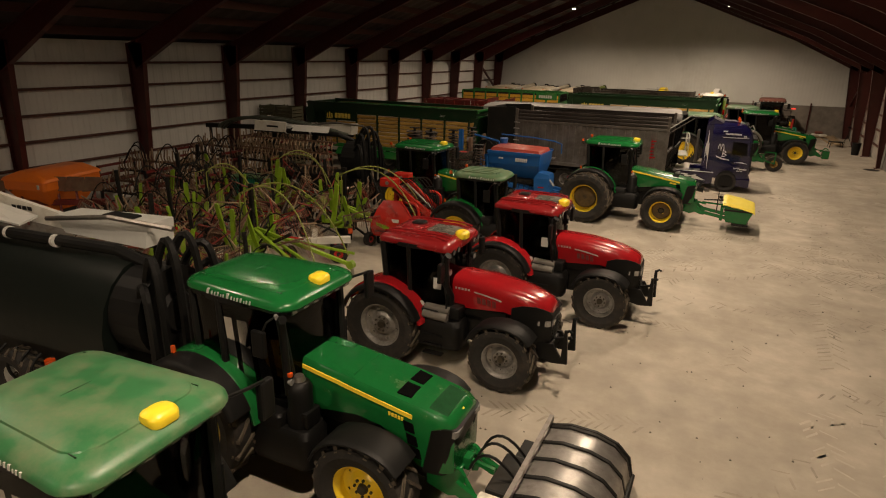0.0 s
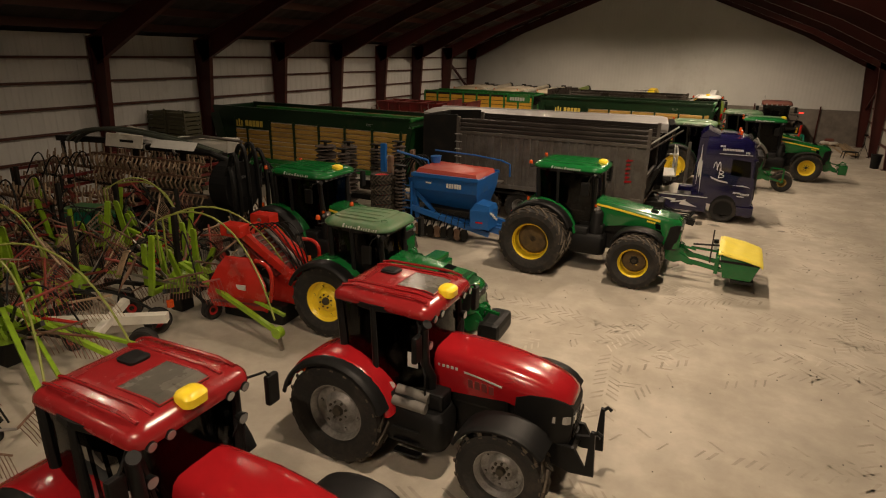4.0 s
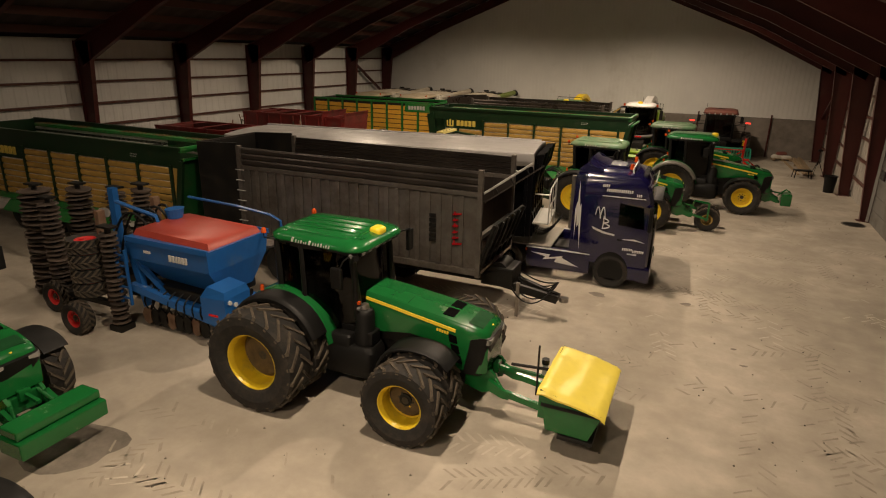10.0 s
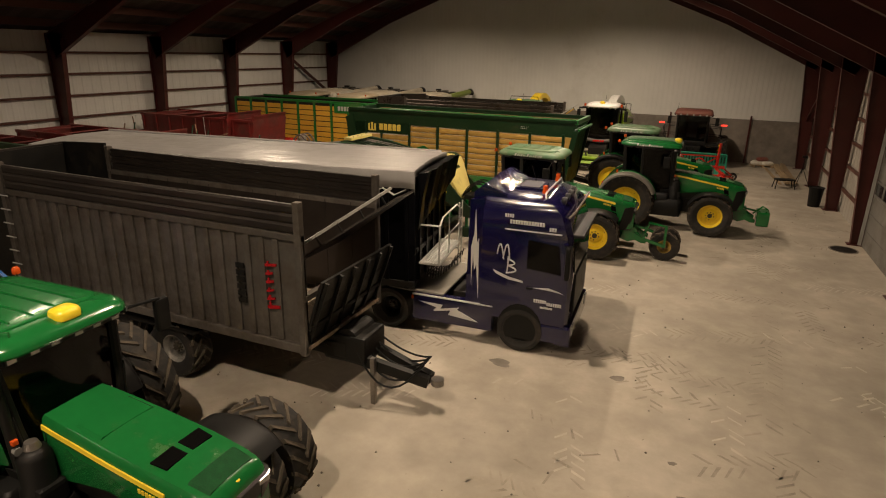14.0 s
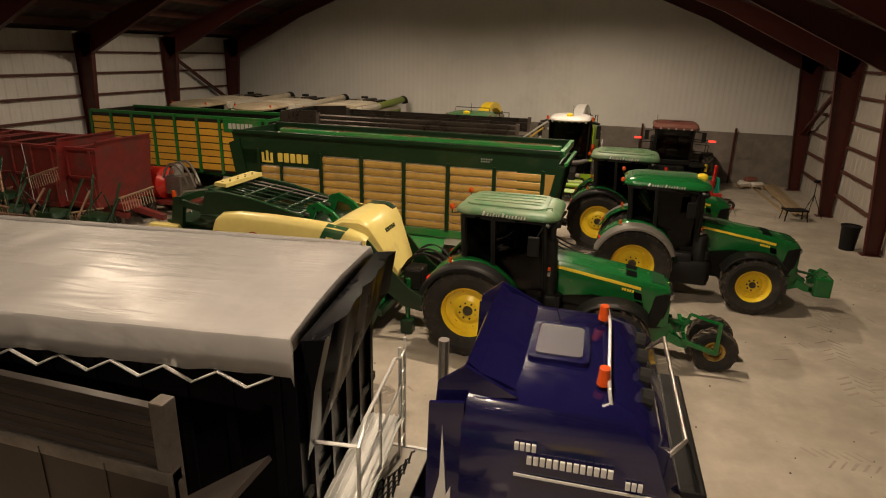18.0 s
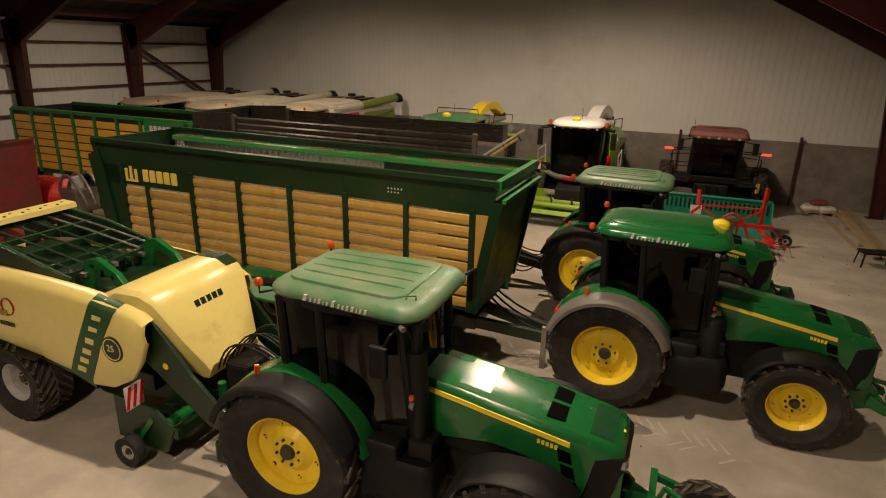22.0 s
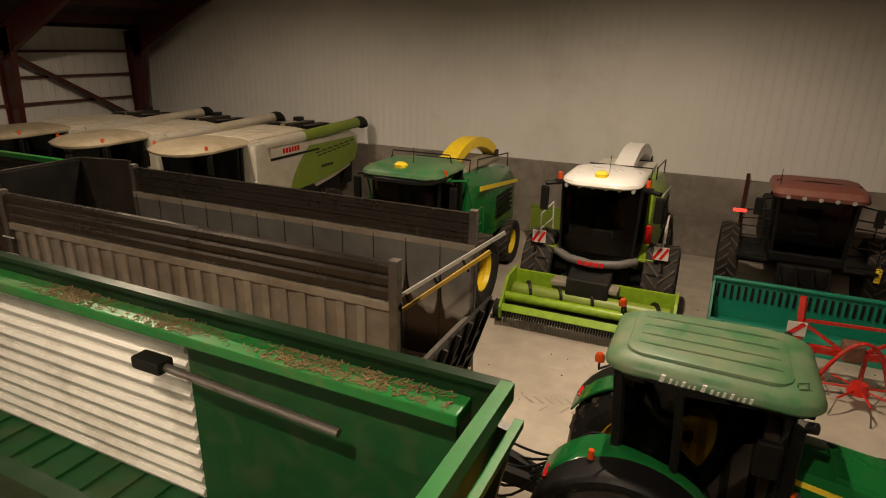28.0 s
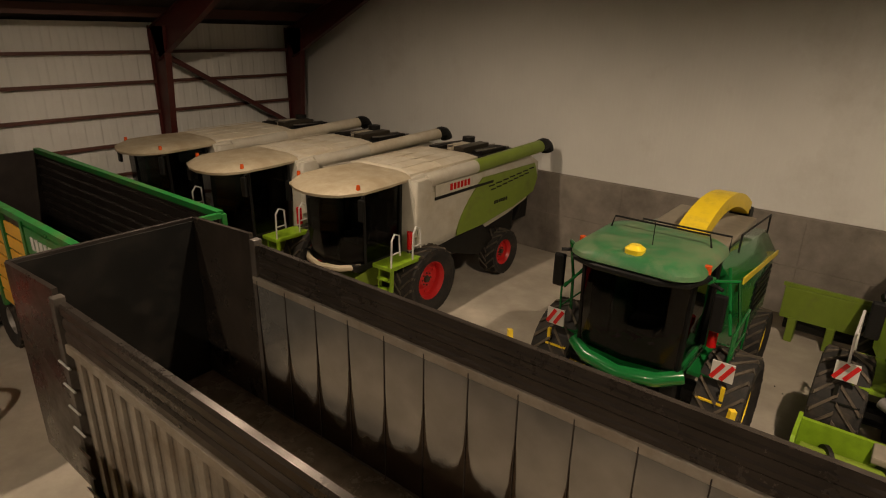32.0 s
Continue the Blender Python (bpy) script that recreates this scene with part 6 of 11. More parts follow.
    part("rear_door", box(-0.06, 0.02, -W, W, B, H, 0.02), dark, t)
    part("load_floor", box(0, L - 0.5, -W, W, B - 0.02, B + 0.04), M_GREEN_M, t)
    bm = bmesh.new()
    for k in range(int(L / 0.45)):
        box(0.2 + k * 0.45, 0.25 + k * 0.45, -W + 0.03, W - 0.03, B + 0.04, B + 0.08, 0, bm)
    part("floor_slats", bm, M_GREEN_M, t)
    for k in range(9):
        part("band_bolt", cyl((L - 2.2 + (k % 5) * 0.07, -W - 0.03, H - 0.3 - 0.07 * (k // 5)), (L - 2.2 + (k % 5) * 0.07, -W - 0.046, H - 0.3 - 0.07 * (k // 5)), 0.016, None, 8), M_LETTER, t)
    inn = part("inner_shelf", box(0.5, L - 0.3, W - 0.34, W - 0.03, H - 0.24, H - 0.12, 0.02), M_GREEN_B, t, "dusty green inner ledge strewn with chaff")
    part("ram", cyl((L - 3.5, W - 0.4, H - 0.5), (L - 1.4, W - 0.4, H - 0.6), 0.045, None, 10), M_STEEL, inn)
    part("ram_head", box(L - 3.9, L - 3.5, W - 0.5, W - 0.3, H - 0.56, H - 0.42, 0.03), M_FRAME, inn)
    # darker green panel paints the shade on the far inner side
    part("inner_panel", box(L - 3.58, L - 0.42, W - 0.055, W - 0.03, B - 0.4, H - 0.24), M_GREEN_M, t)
    bm = bmesh.new()
    rng = random.Random(3)
    for k in range(1500):
        a = rng.choice((1.2, 3.1, L - 5.2, L - 3.6, L - 1.9, L - 1.0)) + rng.gauss(0, 0.3)
        a, q = min(max(a, 0.55), L - 0.45), rng.uniform(W - 0.32, W - 0.05)
        f = rng.uniform(0, 6.3)
        beam((a, q, H - 0.118), (a + 0.06 * math.cos(f), q + 0.05 * math.sin(f), H - 0.112 + rng.uniform(0, 0.02)), 0.009, 0.006, bm)
    tagged(part("chaff", bm, M_HAY, inn), kind="stuff")
    # corrugated ribs of the lining
    for sy in (-1, 1):
        bm = bmesh.new()
        for k in range(13):
            z = B - 0.26 + k * 0.19
            rod([(0.1, sy * (W - 0.035), z), (L - 3.6, sy * (W - 0.035), z)], 0.055, 6, bm)
        part("lining_ribs", bm, M_LINING, t)
    # chassis, drawbar, wheels
    bm = box(0.1, L - 0.6, -0.5, 0.5, 0.62, 0.88, 0.02)
    beam((L - 1.0, -0.45, 0.8), (L + 1.5, -0.06, 0.55), 0.14, 0.22, bm)
    beam((L - 1.0, 0.45, 0.8), (L + 1.5, 0.06, 0.55), 0.14, 0.22, bm)
    part("chassis", bm, dark, t)
    part("drawbar_eye", cyl((L + 1.62, 0, 0.48), (L + 1.62, 0, 0.60), 0.12, None, 14), M_STEEL, t)
    part("stand", beam((L + 0.8, -0.3, 0.9), (L + 0.8, -0.3, 0.0), 0.10, 0.10), M_STEEL, t)
    part("side_guard", loft([[(x, -W - 0.02, B - 0.2), (x, -W - 0.34, B - 0.52), (x, -W - 0.34, B - 0.57), (x, -W - 0.02, B - 0.25)] for x in (2.1, L - 3.2)]), light, t)
    for k in range(3):
        part("hose", rod(arc((L - 0.7, -0.2 + k * 0.18, 1.6), (L + 0.6, -0.15 + k * 0.15, 0.75 + k * 0.08), (L + 2.1, -0.2 + k * 0.2, 1.1), 10), 0.022), M_BLACK, t)
    axle_set(t, (2.6, 4.1, 5.6), 1.05, 0.66, 0.55, M_GREYRIM, 16)
    part("pickup", box(L - 2.9, L - 1.2, -1.05, 1.05, 0.42, 1.05, 0.12), M_FRAME, t)
    part("gearbox", box(L - 0.9, L - 0.35, -0.4, 0.4, 1.25, 2.2, 0.06), M_FRAME, t)
    return t


def push_trailer(m, L, label, word=True, H=3.25):
    """A grey ribbed aluminium trailer with an open top: x 0 (rear) to L (front)."""
    t = thing("push_off_trailer", m, label, "trailer", "grey trailers")
    B, W = 1.42, 1.25
    shell = M_ALU if word else M_ALU2
    TOP = H + 0.55
    for sy in (-1, 1):
        y = sy * W
        def pl(x0, x1, z0, z1, o, th, b=0.0):
            ya, yb = sorted((y + sy * o, y + sy * (o + th)))
            return box(x0, x1, ya, yb, z0, z1, b)
        part("side_wall", pl(0.1, L, B, H, -0.04, 0.04), shell, t)
        n = int((L - 0.4) / 0.3)
        for k in range(n):
            x = 0.3 + k * (L - 0.6) / n
            part("wall_rib", pl(x, x + 0.12, B + 0.06, H - 0.08, 0.0, 0.045, 0.01), shell, t)
        # first trailer: near-black sheet paints its shaded inside; second: juice stains
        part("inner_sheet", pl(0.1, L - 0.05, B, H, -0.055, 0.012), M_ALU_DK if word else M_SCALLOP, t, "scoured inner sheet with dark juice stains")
        bm = bmesh.new()
        for k in range(int(L / 0.62)):
            ya, yb = sorted((y - sy * 0.052, y - sy * 0.064))
            box(0.1 + k * 0.62, 0.112 + k * 0.62, ya, yb, B, H, 0, bm)
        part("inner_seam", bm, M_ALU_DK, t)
        part("lower_rail", pl(0, L, B - 0.12, B + 0.05, -0.06, 0.13, 0.02), M_ALU, t)
        part("upper_rail", pl(0, L, H - 0.07, H + 0.05, -0.06, 0.12, 0.015), shell, t)
        for j in range(3):
            part("extension_board", loft([[(x, y + sy * o, H + 0.06 + j * 0.165 + q) for o, q in ((-0.035, 0.0), (-0.035, 0.05), (-0.012, 0.07), (-0.012, 0.135), (-0.035, 0.158), (0.03, 0.158), (0.05, 0.12), (0.05, 0.04), (0.03, 0.0))] for x in (0.15, L - 0.12)]), M_ALU_DK if word else M_BOARD, t)
        for x in (0.05, L - 0.06):
            part("corner_post", pl(x - 0.06, x + 0.06, B - 0.15, TOP + 0.05, -0.05, 0.13, 0.012), M_ALU, t)
        # first trailer's wings are black to paint the shade at its rear
        part("rear_wing", prism([(-1.5, B), (-0.02, B), (-0.02, TOP + 0.12), (-1.5, TOP + 0.05)], y - 0.03, y + 0.03), M_FRAME if word else M_BOARD, t)
    for k in range(7):
        part("rung", rod([(-0.05, -W - 0.10, B + 0.1 + k * 0.3), (0.25, -W - 0.10, B + 0.1 + k * 0.3)], 0.014), M_ALU_BR, t)
    part("rear_panel", box(-1.56, -1.5, -W, W, B, TOP + 0.05, 0.01), M_ALU_DK, t)
    # black sheet added to paint the shaded rear end of the load box
    part("rear_lining", box(-1.495, -1.47, -W + 0.05, W - 0.05, B, TOP), M_FRAME, t)
    part("load_floor", box(-1.5, L, -W, W, B - 0.08, B, 0.0), M_BED, t)
    # push wall leaning at the front and its raised handrail
    wall = part("push_wall", prism([(L - 0.15, B), (L - 0.09, B), (L + 0.33, H - 0.75), (L + 0.27, H - 0.75)], -W + 0.05, W - 0.05), M_FRAME, t)
    for k in range(6):
        yy = -W + 0.12 + k * (2 * W - 0.24) / 5
        part("wall_brace", beam((L - 0.06, yy, B + 0.02), (L + 0.36, yy, H - 0.78), 0.05, 0.07), M_FRAME, wall)
    for z in (0.35, 0.75, 1.1):
        part("cross_tube", beam((L - 0.04 + 0.25 * z, -W + 0.06, B + z), (L - 0.04 + 0.25 * z, W - 0.06, B + z), 0.05, 0.07), M_FRAME, wall)
    part("front_rail", beam((L - 0.05, -W, B + 0.9), (L - 0.05, W, B + 0.9), 0.12, 0.10), M_ALU, t)
    # raked push-off sheet with its pale edge bar
    lo, hi = Vector((L - 1.0, -0.52, H - 0.69)), Vector((L + 0.72, 0.47, H + 0.57))
    part("handrail", beam(lo, hi, 0.035, 0.05), M_GREY if word else M_ALU_BR, t, "pale edge bar")
    drop = Vector((0.10, 0, -0.16))
    if word:
        part("raked_sheet", loft([[lo + drop + o, hi + drop + o, Vector((hi.x, W - 0.06, hi.z)) + drop + o, Vector((lo.x, W - 0.06, lo.z)) + drop + o] for o in (Vector((0, 0, 0)), Vector((0.02, 0, -0.03)))]), M_ALU_DK, t)
    for k in range(5):
        p = lo.lerp(hi, (k + 0.5) / 5)
        part("rail_post", beam(p, p + drop * 1.1, 0.025, 0.03), M_FRAME, t)
    if not word:
        part("hazard_bar", beam(lo + Vector((0.3, -0.25, 0.0)), hi + Vector((-0.1, -0.3, -0.2)), 0.04, 0.05), M_YEL_DIRT, t, "worn yellow hazard bar")
    # chassis and drawbar
    bm = box(0.2, L + 0.2, -0.42, 0.42, 0.85, 1.15, 0.02)
    beam((L - 0.4, -0.4, 1.0), (L + 1.75, -0.08, 0.55), 0.14, 0.2, bm)
    beam((L - 0.4, 0.4, 1.0), (L + 1.75, 0.08, 0.55), 0.14, 0.2, bm)
    box(L - 0.3, L + 0.6, -0.4, 0.4, 0.75, 1.3, 0.06, bm)
    part("chassis", bm, M_FRAME, t)
    part("drawbar_eye", cyl((L + 1.9, 0, 0.5), (L + 1.9, 0, 0.62), 0.12, None, 14), M_STEEL, t)
    part("stand", beam((L + 0.75, -0.35, 0.95), (L + 0.75, -0.35, 0), 0.09, 0.09), M_STEEL, t)
    part("oil_tank", cyl((L + 0.2, -0.35, 1.2), (L + 0.2, 0.35, 1.2), 0.22, None, 16), M_FRAME, t)
    for k in range(6):
        part("hose", rod(arc((L + 0.3, -0.35 + k * 0.12, 1.3), (L + 1.0, -0.4 + k * 0.15, 0.45 + 0.08 * k), (L + 1.7, -0.15 + k * 0.06, 0.95), 10), 0.02), M_BLACK, t)
    axle_set(t, (1.3, 2.75, 4.2), 0.98, 0.62, 0.5, M_GREYRIM, 16)
    for sy in (-1, 1):
        part("mudguard", box(0.6, 4.9, sy * 1.0 - 0.28, sy * 1.0 + 0.28, 1.10, 1.14), M_FRAME, t)
    if word:
        # large red brand shape and a dark word, drawn as plain strokes
        y = -W - 0.062
        bm = bmesh.new()
        x = L - 0.74
        for k, (w, q) in enumerate(((0.13, 0.26), (0.10, 0.17), (0.09, 0.15), (0.11, 0.16), (0.09, 0.15), (0.10, 0.24))):
            z = H - 1.36 + k * 0.155
            loft([[(x - o, yy, z), (x - o + q, yy, z + 0.03), (x - o + q, yy, z + 0.03 + w * 0.45), (x - o, yy, z + w * 0.45)] for yy, o in ((y - 0.004, 0.02), (y + 0.014, 0.02))], bm)
            loft([[(x + 0.02, yy, z), (x + 0.06, yy, z), (x + 0.06, yy, z + w), (x + 0.02, yy, z + w)] for yy in (y - 0.003, y + 0.014)], bm)
        part("brand_mark", bm, M_RED, t, "red brand strokes")
        bm = bmesh.new()
        for k in range(6):
            box(L - 1.40, L - 1.22, y - 0.004, y + 0.012, H - 1.35 + k * 0.13, H - 1.26 + k * 0.13, 0, bm)
        part("type_bar", bm, M_FRAME, t, "dark type marking bars")
    return t


forage_wagon(at(-23.6, 31.2, -1), 11.2, "dark green forage wagon with ochre boards along the wall", M_GREEN_K, M_GREEN_B, "KRONE")
wagon2 = forage_wagon(at(-12.2, 46.82, -0.8), 10.68, "dark green forage wagon with ochre boards, empty and open", M_GREEN_K, M_GREEN_B, "KRONE", 5, 3.86, 1.17)
stretch(wagon2, ((-0.3, 0.3), (1.2, 1.3), (3.5, 3.5), (20.0, 20.0)))
push_trailer(at(-10.35, 31.05, 0), 7.52, "grey ribbed aluminium push-off trailer with open top", True, 3.40)
push_trailer(at(-10.95, 50.82, 0), 7.52, "grey ribbed aluminium trailer standing empty, dirty inside", False, 3.52)


def joskin(m, L):
    t = thing("forage_wagon", m, "bright green wagon with orange-yellow slats and open top", "trailer", "forage wagons")
    H, B, W = 3.55, 1.3, 1.25
    for sy in (-1, 1):
        y = sy * W
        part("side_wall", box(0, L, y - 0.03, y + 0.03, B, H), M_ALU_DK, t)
        part("rim_rail", beam((0, y, H), (L, y, H), 0.14, 0.12), M_GREEN_B, t)
        for k in range(9):
            x = L * k / 8
            part("post", box(x - 0.06, x + 0.06, min(y, y + sy * 0.1), max(y, y + sy * 0.1), B - 0.1, H), M_GREEN_B, t)
        for k in range(8):
            for q in range(7):
                z = B + 0.05 + q * 0.29
                part("slat", box(L * k / 8 + 0.08, L * (k + 1) / 8 - 0.08, min(y + sy * 0.03, y + sy * 0.07), max(y + sy * 0.03, y + sy * 0.07), z, z + 0.25, 0.02), M_SLAT, t)
        part("name_panel", box(L - 2.0, L - 0.2, min(y + sy * 0.03, y + sy * 0.115), max(y + sy * 0.03, y + sy * 0.115), H - 0.55, H - 0.05), M_GREEN_B, t)
    word_bars("brand_bar", t, L - 1.75, -W - 0.118, H - 0.42, 0.24, 6, M_LETTER)
    part("front_wall", box(L - 0.05, L + 0.05, -W, W, B, H - 0.7), M_GREEN_B, t)
    part("front_rail", beam((L, -W, H - 0.02), (L, W, H - 0.02), 0.1, 0.1), M_GREEN_B, t)
    part("rear_wall", box(-0.05, 0.05, -W, W, B, H), M_ALU_DK, t)
    part("load_floor", box(0, L, -W, W, B - 0.08, B), M_ALU_DK, t)
    bm = bmesh.new()
    for sy in (-1, 1):
        for k in range(9):
            rod([(0.1, sy * (W - 0.04), B + 0.15 + k * 0.24), (L - 0.1, sy * (W - 0.04), B + 0.15 + k * 0.24)], 0.05, 6, bm)
    part("lining_ribs", bm, M_ALU_DK, t)
    part("chassis", box(0.1, L + 1.0, -0.45, 0.45, 0.9, 1.22, 0.02), M_GREEN_B, t)
    axle_set(t, (2.5, 4.1), 1.0, 0.66, 0.55, M_GREYRIM, 16)
    part("stand", beam((L + 0.7, 0.3, 0.95), (L + 0.7, 0.3, 0), 0.1, 0.1), M_STEEL, t)
    return t


M_SLAT = mat("orange_yellow_slat", (0.75, 0.42, 0.05), 0.45, vary=0.1, rand=0.08)
joskin(at(-22.85, 52.15, 0), 8.9)


M_RED_IN = mat("dull_brown_red", (0.085, 0.016, 0.013), 0.55, vary=0.3, dirt=(0.06, 0.035, 0.025), dirt_at=0.52)


def red_wagon(m, L, H, label, spread=False):
    t = thing("manure_wagon", m, label, "trailer", "red wagons")
    W, B = 1.2, 1.1
    for sy in (-1, 1):
        y = sy * W
        part("side_wall", prism([(0, B), (L, B), (L + 0.25, H), (-0.15, H)], y - 0.03, y + 0.03), M_RED_OLD, t)
        part("rim_rail", beam((-0.15, y, H), (L + 0.25, y, H), 0.12, 0.1), M_RED_OLD, t)
        for k in range(7):
            x = L * k / 6
            part("post", box(x - 0.04, x + 0.04, min(y, y + sy * 0.09), max(y, y + sy * 0.09), B, H - 0.05), M_RED_OLD, t)
        part("inner_face", prism([(0.05, B), (L - 0.05, B), (L + 0.18, H - 0.06), (-0.1, H - 0.06)], y - sy * 0.045 - 0.01, y - sy * 0.045 + 0.01), M_RED_IN, t)
        part("mid_rail", beam((0, y + sy * 0.06, (B + H) / 2), (L + 0.1, y + sy * 0.06, (B + H) / 2), 0.06, 0.08), M_RED_OLD, t)
        part("lower_rail", beam((-0.1, y + sy * 0.04, B), (L + 0.1, y + sy * 0.04, B), 0.12, 0.14), M_RED_OLD, t)
        part("strap", rod([(L * 0.78, y + sy * 0.1, H + 0.05), (L * 0.8, y + sy * 0.11, B + 0.1)], 0.012, 5), M_ALU_BR, t)
    word_bars("type_mark", t, L - 1.6, -W - 0.05, B + 0.7, 0.2, 4, M_RED_IN)
    for k in range(4):
        part("cross_stay", rod([(L * (k + 0.5) / 4, -W, H + 0.02), (L * (k + 0.5) / 4, W, H + 0.02)], 0.03, 6), M_RED_OLD, t)
    part("front_wall", prism([(L - 0.03, B), (L + 0.03, B), (L + 0.28, H + 0.25), (L + 0.22, H + 0.25)], -W, W), M_RED_OLD, t)
    part("front_grid", join_boxes([(L + 0.27, L + 0.31, -W, W, H + 0.25, H + 0.3)]), M_RED_OLD, t)
    part("rear_wall", box(-0.15, -0.05, -W, W, B + 0.4, H), M_RED_OLD, t)
    part("load_floor", box(0, L, -W, W, B - 0.1, B), M_RED_OLD, t)
    bm = box(0.1, L + 0.3, -0.4, 0.4, 0.75, 1.0, 0.02)
    beam((L, 0, 0.85), (L + 1.6, 0, 0.55), 0.2, 0.2, bm)
    part("chassis", bm, M_RED_OLD, t)
    part("stand", beam((L + 1.1, 0.2, 0.65), (L + 1.1, 0.2, 0), 0.09, 0.09), M_STEEL, t)
    axle_set(t, (1.9, 3.4), 1.0, 0.6, 0.48, M_GREYRIM, 14)
    if spread:
        for sy in (-1, 1):
            for k in range(6):
                z = B + 0.2 + k * 0.28
                part("blade", box(-0.65, -0.15, sy * 0.55 - 0.3, sy * 0.55 + 0.3, z, z + 0.03), M_RUST, t)
            part("beater", cyl((-0.4, sy * 0.55, B), (-0.4, sy * 0.55, H), 0.12, None, 12), M_RUST, t)
    return t


red_wagon(at(-23.2, 36.4, 0), 6.6, 2.75, "faded red manure wagon parked in a row")
red_wagon(at(-23.4, 39.6, 0), 6.6, 2.85, "faded red wagon with tall sides")
red_wagon(at(-23.4, 45.9, 0), 5.2, 3.05, "worn red wagon behind the grey trailer", True)
red_wagon(at(-22.9, 46.2, 0), 6.0, 3.0, "worn red spreader with high front wall", True)


# ---- road tractor unit and its covered trailer ----
def truck(m):
    t = thing("truck", m, "deep blue tractor unit with silver stripes and roof spoiler", "truck")
    W = 1.24
    # local x: front bumper at 1.05, front axle at 0
    body = loft([
        [(-1.35, -W, 0.75), (0.95, -W, 0.75), (1.02, -W * 0.92, 0.75), (1.02, W * 0.92, 0.75), (0.95, W, 0.75), (-1.35, W, 0.75)],
        [(-1.35, -W, 1.9), (0.95, -W, 1.9), (1.06, -W * 0.9, 1.9), (1.06, W * 0.9, 1.9), (0.95, W, 1.9), (-1.35, W, 1.9)],
        [(-1.35, -W, 2.75), (0.86, -W, 2.75), (0.98, -W * 0.88, 2.75), (0.98, W * 0.88, 2.75), (0.86, W, 2.75), (-1.35, W, 2.75)],
        [(-1.35, -W * 0.98, 3.2), (0.66, -W * 0.96, 3.2), (0.80, -W * 0.84, 3.2), (0.80, W * 0.84, 3.2), (0.66, W * 0.96, 3.2), (-1.35, W * 0.98, 3.2)],
        [(-1.32, -W * 0.90, 3.42), (0.38, -W * 0.88, 3.40), (0.52, -W * 0.78, 3.38), (0.52, W * 0.78, 3.38), (0.38, W * 0.88, 3.40), (-1.32, W * 0.90, 3.42)],
        [(-1.26, -W * 0.78, 3.50), (0.12, -W * 0.74, 3.48), (0.24, -W * 0.66, 3.46), (0.24, W * 0.66, 3.46), (0.12, W * 0.74, 3.48), (-1.26, W * 0.78, 3.50)]])
    cab = part("cab", body, M_TRUCK, t, smooth=True)
    part("roof_hatch_frame", loft([rrect(-0.78, -0.06, -0.42, 0.42, 3.48, 0.08), rrect(-0.78, -0.06, -0.42, 0.42, 3.535, 0.08)]), M_TRUCK, cab)
    part("roof_hatch", loft([rrect(-0.70, -0.14, -0.34, 0.34, 3.50, 0.06), rrect(-0.70, -0.14, -0.34, 0.34, 3.55, 0.06)]), M_HATCHBLUE, cab, "smoked roof hatch")
    # spoiler: swept up towards the rear, hollow behind
    rows = []
    for x, z in ((-0.80, 3.50), (-1.0, 3.57), (-1.2, 3.62), (-1.36, 3.72)):
        rows.append([(x, -W * 0.80, z - 0.02), (x, 0, z + 0.02), (x, W * 0.80, z - 0.02), (x - 0.03, W * 0.80, z - 0.07), (x - 0.03, 0, z - 0.03), (x - 0.03, -W * 0.80, z - 0.07)])
    part("roof_spoiler", loft(rows), M_TRUCK, cab, smooth=True)
    for sy in (-1, 1):
        part("spoiler_side", prism([(-0.78, 3.46), (-1.36, 3.70), (-1.66, 3.50), (-1.72, 2.9), (-1.34, 2.9), (-1.30, 3.40)], sy * W * 0.86 - 0.02, sy * W * 0.86 + 0.02), M_TRUCK, cab)
        part("side_deflector", prism([(-1.36, 0.95), (-1.33, 3.40), (-1.72, 3.35), (-1.78, 0.95)], sy * (W - 0.06) - 0.02, sy * (W - 0.06) + 0.02), M_TRUCK, cab)
        y = sy * (W + 0.008)
        part("door_window", loft([[(x, sy * (W + o), z) for x, z in ((-0.12, 1.98), (0.78, 1.92), (0.68, 2.55), (-0.12, 2.62))] for o in (-0.05, 0.012)]), M_GLASS_DK, cab)
        part("mirror", box(0.88, 1.02, sy * (W + 0.02), sy * (W + 0.24), 1.9, 2.62, 0.05), M_BLACK, cab)
        part("mirror_arm", rod([(0.8, sy * W, 2.6), (0.95, sy * (W + 0.15), 2.66)], 0.03), M_TRUCK, cab)
        part("door_handle", box(-0.10, 0.08, min(y, y + sy * 0.03), max(y, y + sy * 0.03), 1.52, 1.57, 0.01), M_BLACK, cab)
        part("step", box(-0.35, 0.95, sy * 0.95, sy * (W + 0.01), 0.34, 0.74, 0.04), M_TRUCK, cab)
        part("silver_stripe", prism([(-1.02, 1.86), (-0.6, 1.74), (-0.2, 1.68), (-0.2, 1.64), (-0.62, 1.68), (-0.95, 1.78)], y - 0.006, y + 0.006), M_LETTER, cab)
        part("silver_stripe", prism([(0.05, 1.56), (0.5, 1.60), (0.85, 1.52), (0.5, 1.55)], y - 0.006, y + 0.006), M_LETTER, cab)
        part("silver_stripe", beam((-0.75, y, 2.80), (0.72, y, 2.80), 0.012, 0.025, up=(0, 0, 1)), M_LETTER, cab)
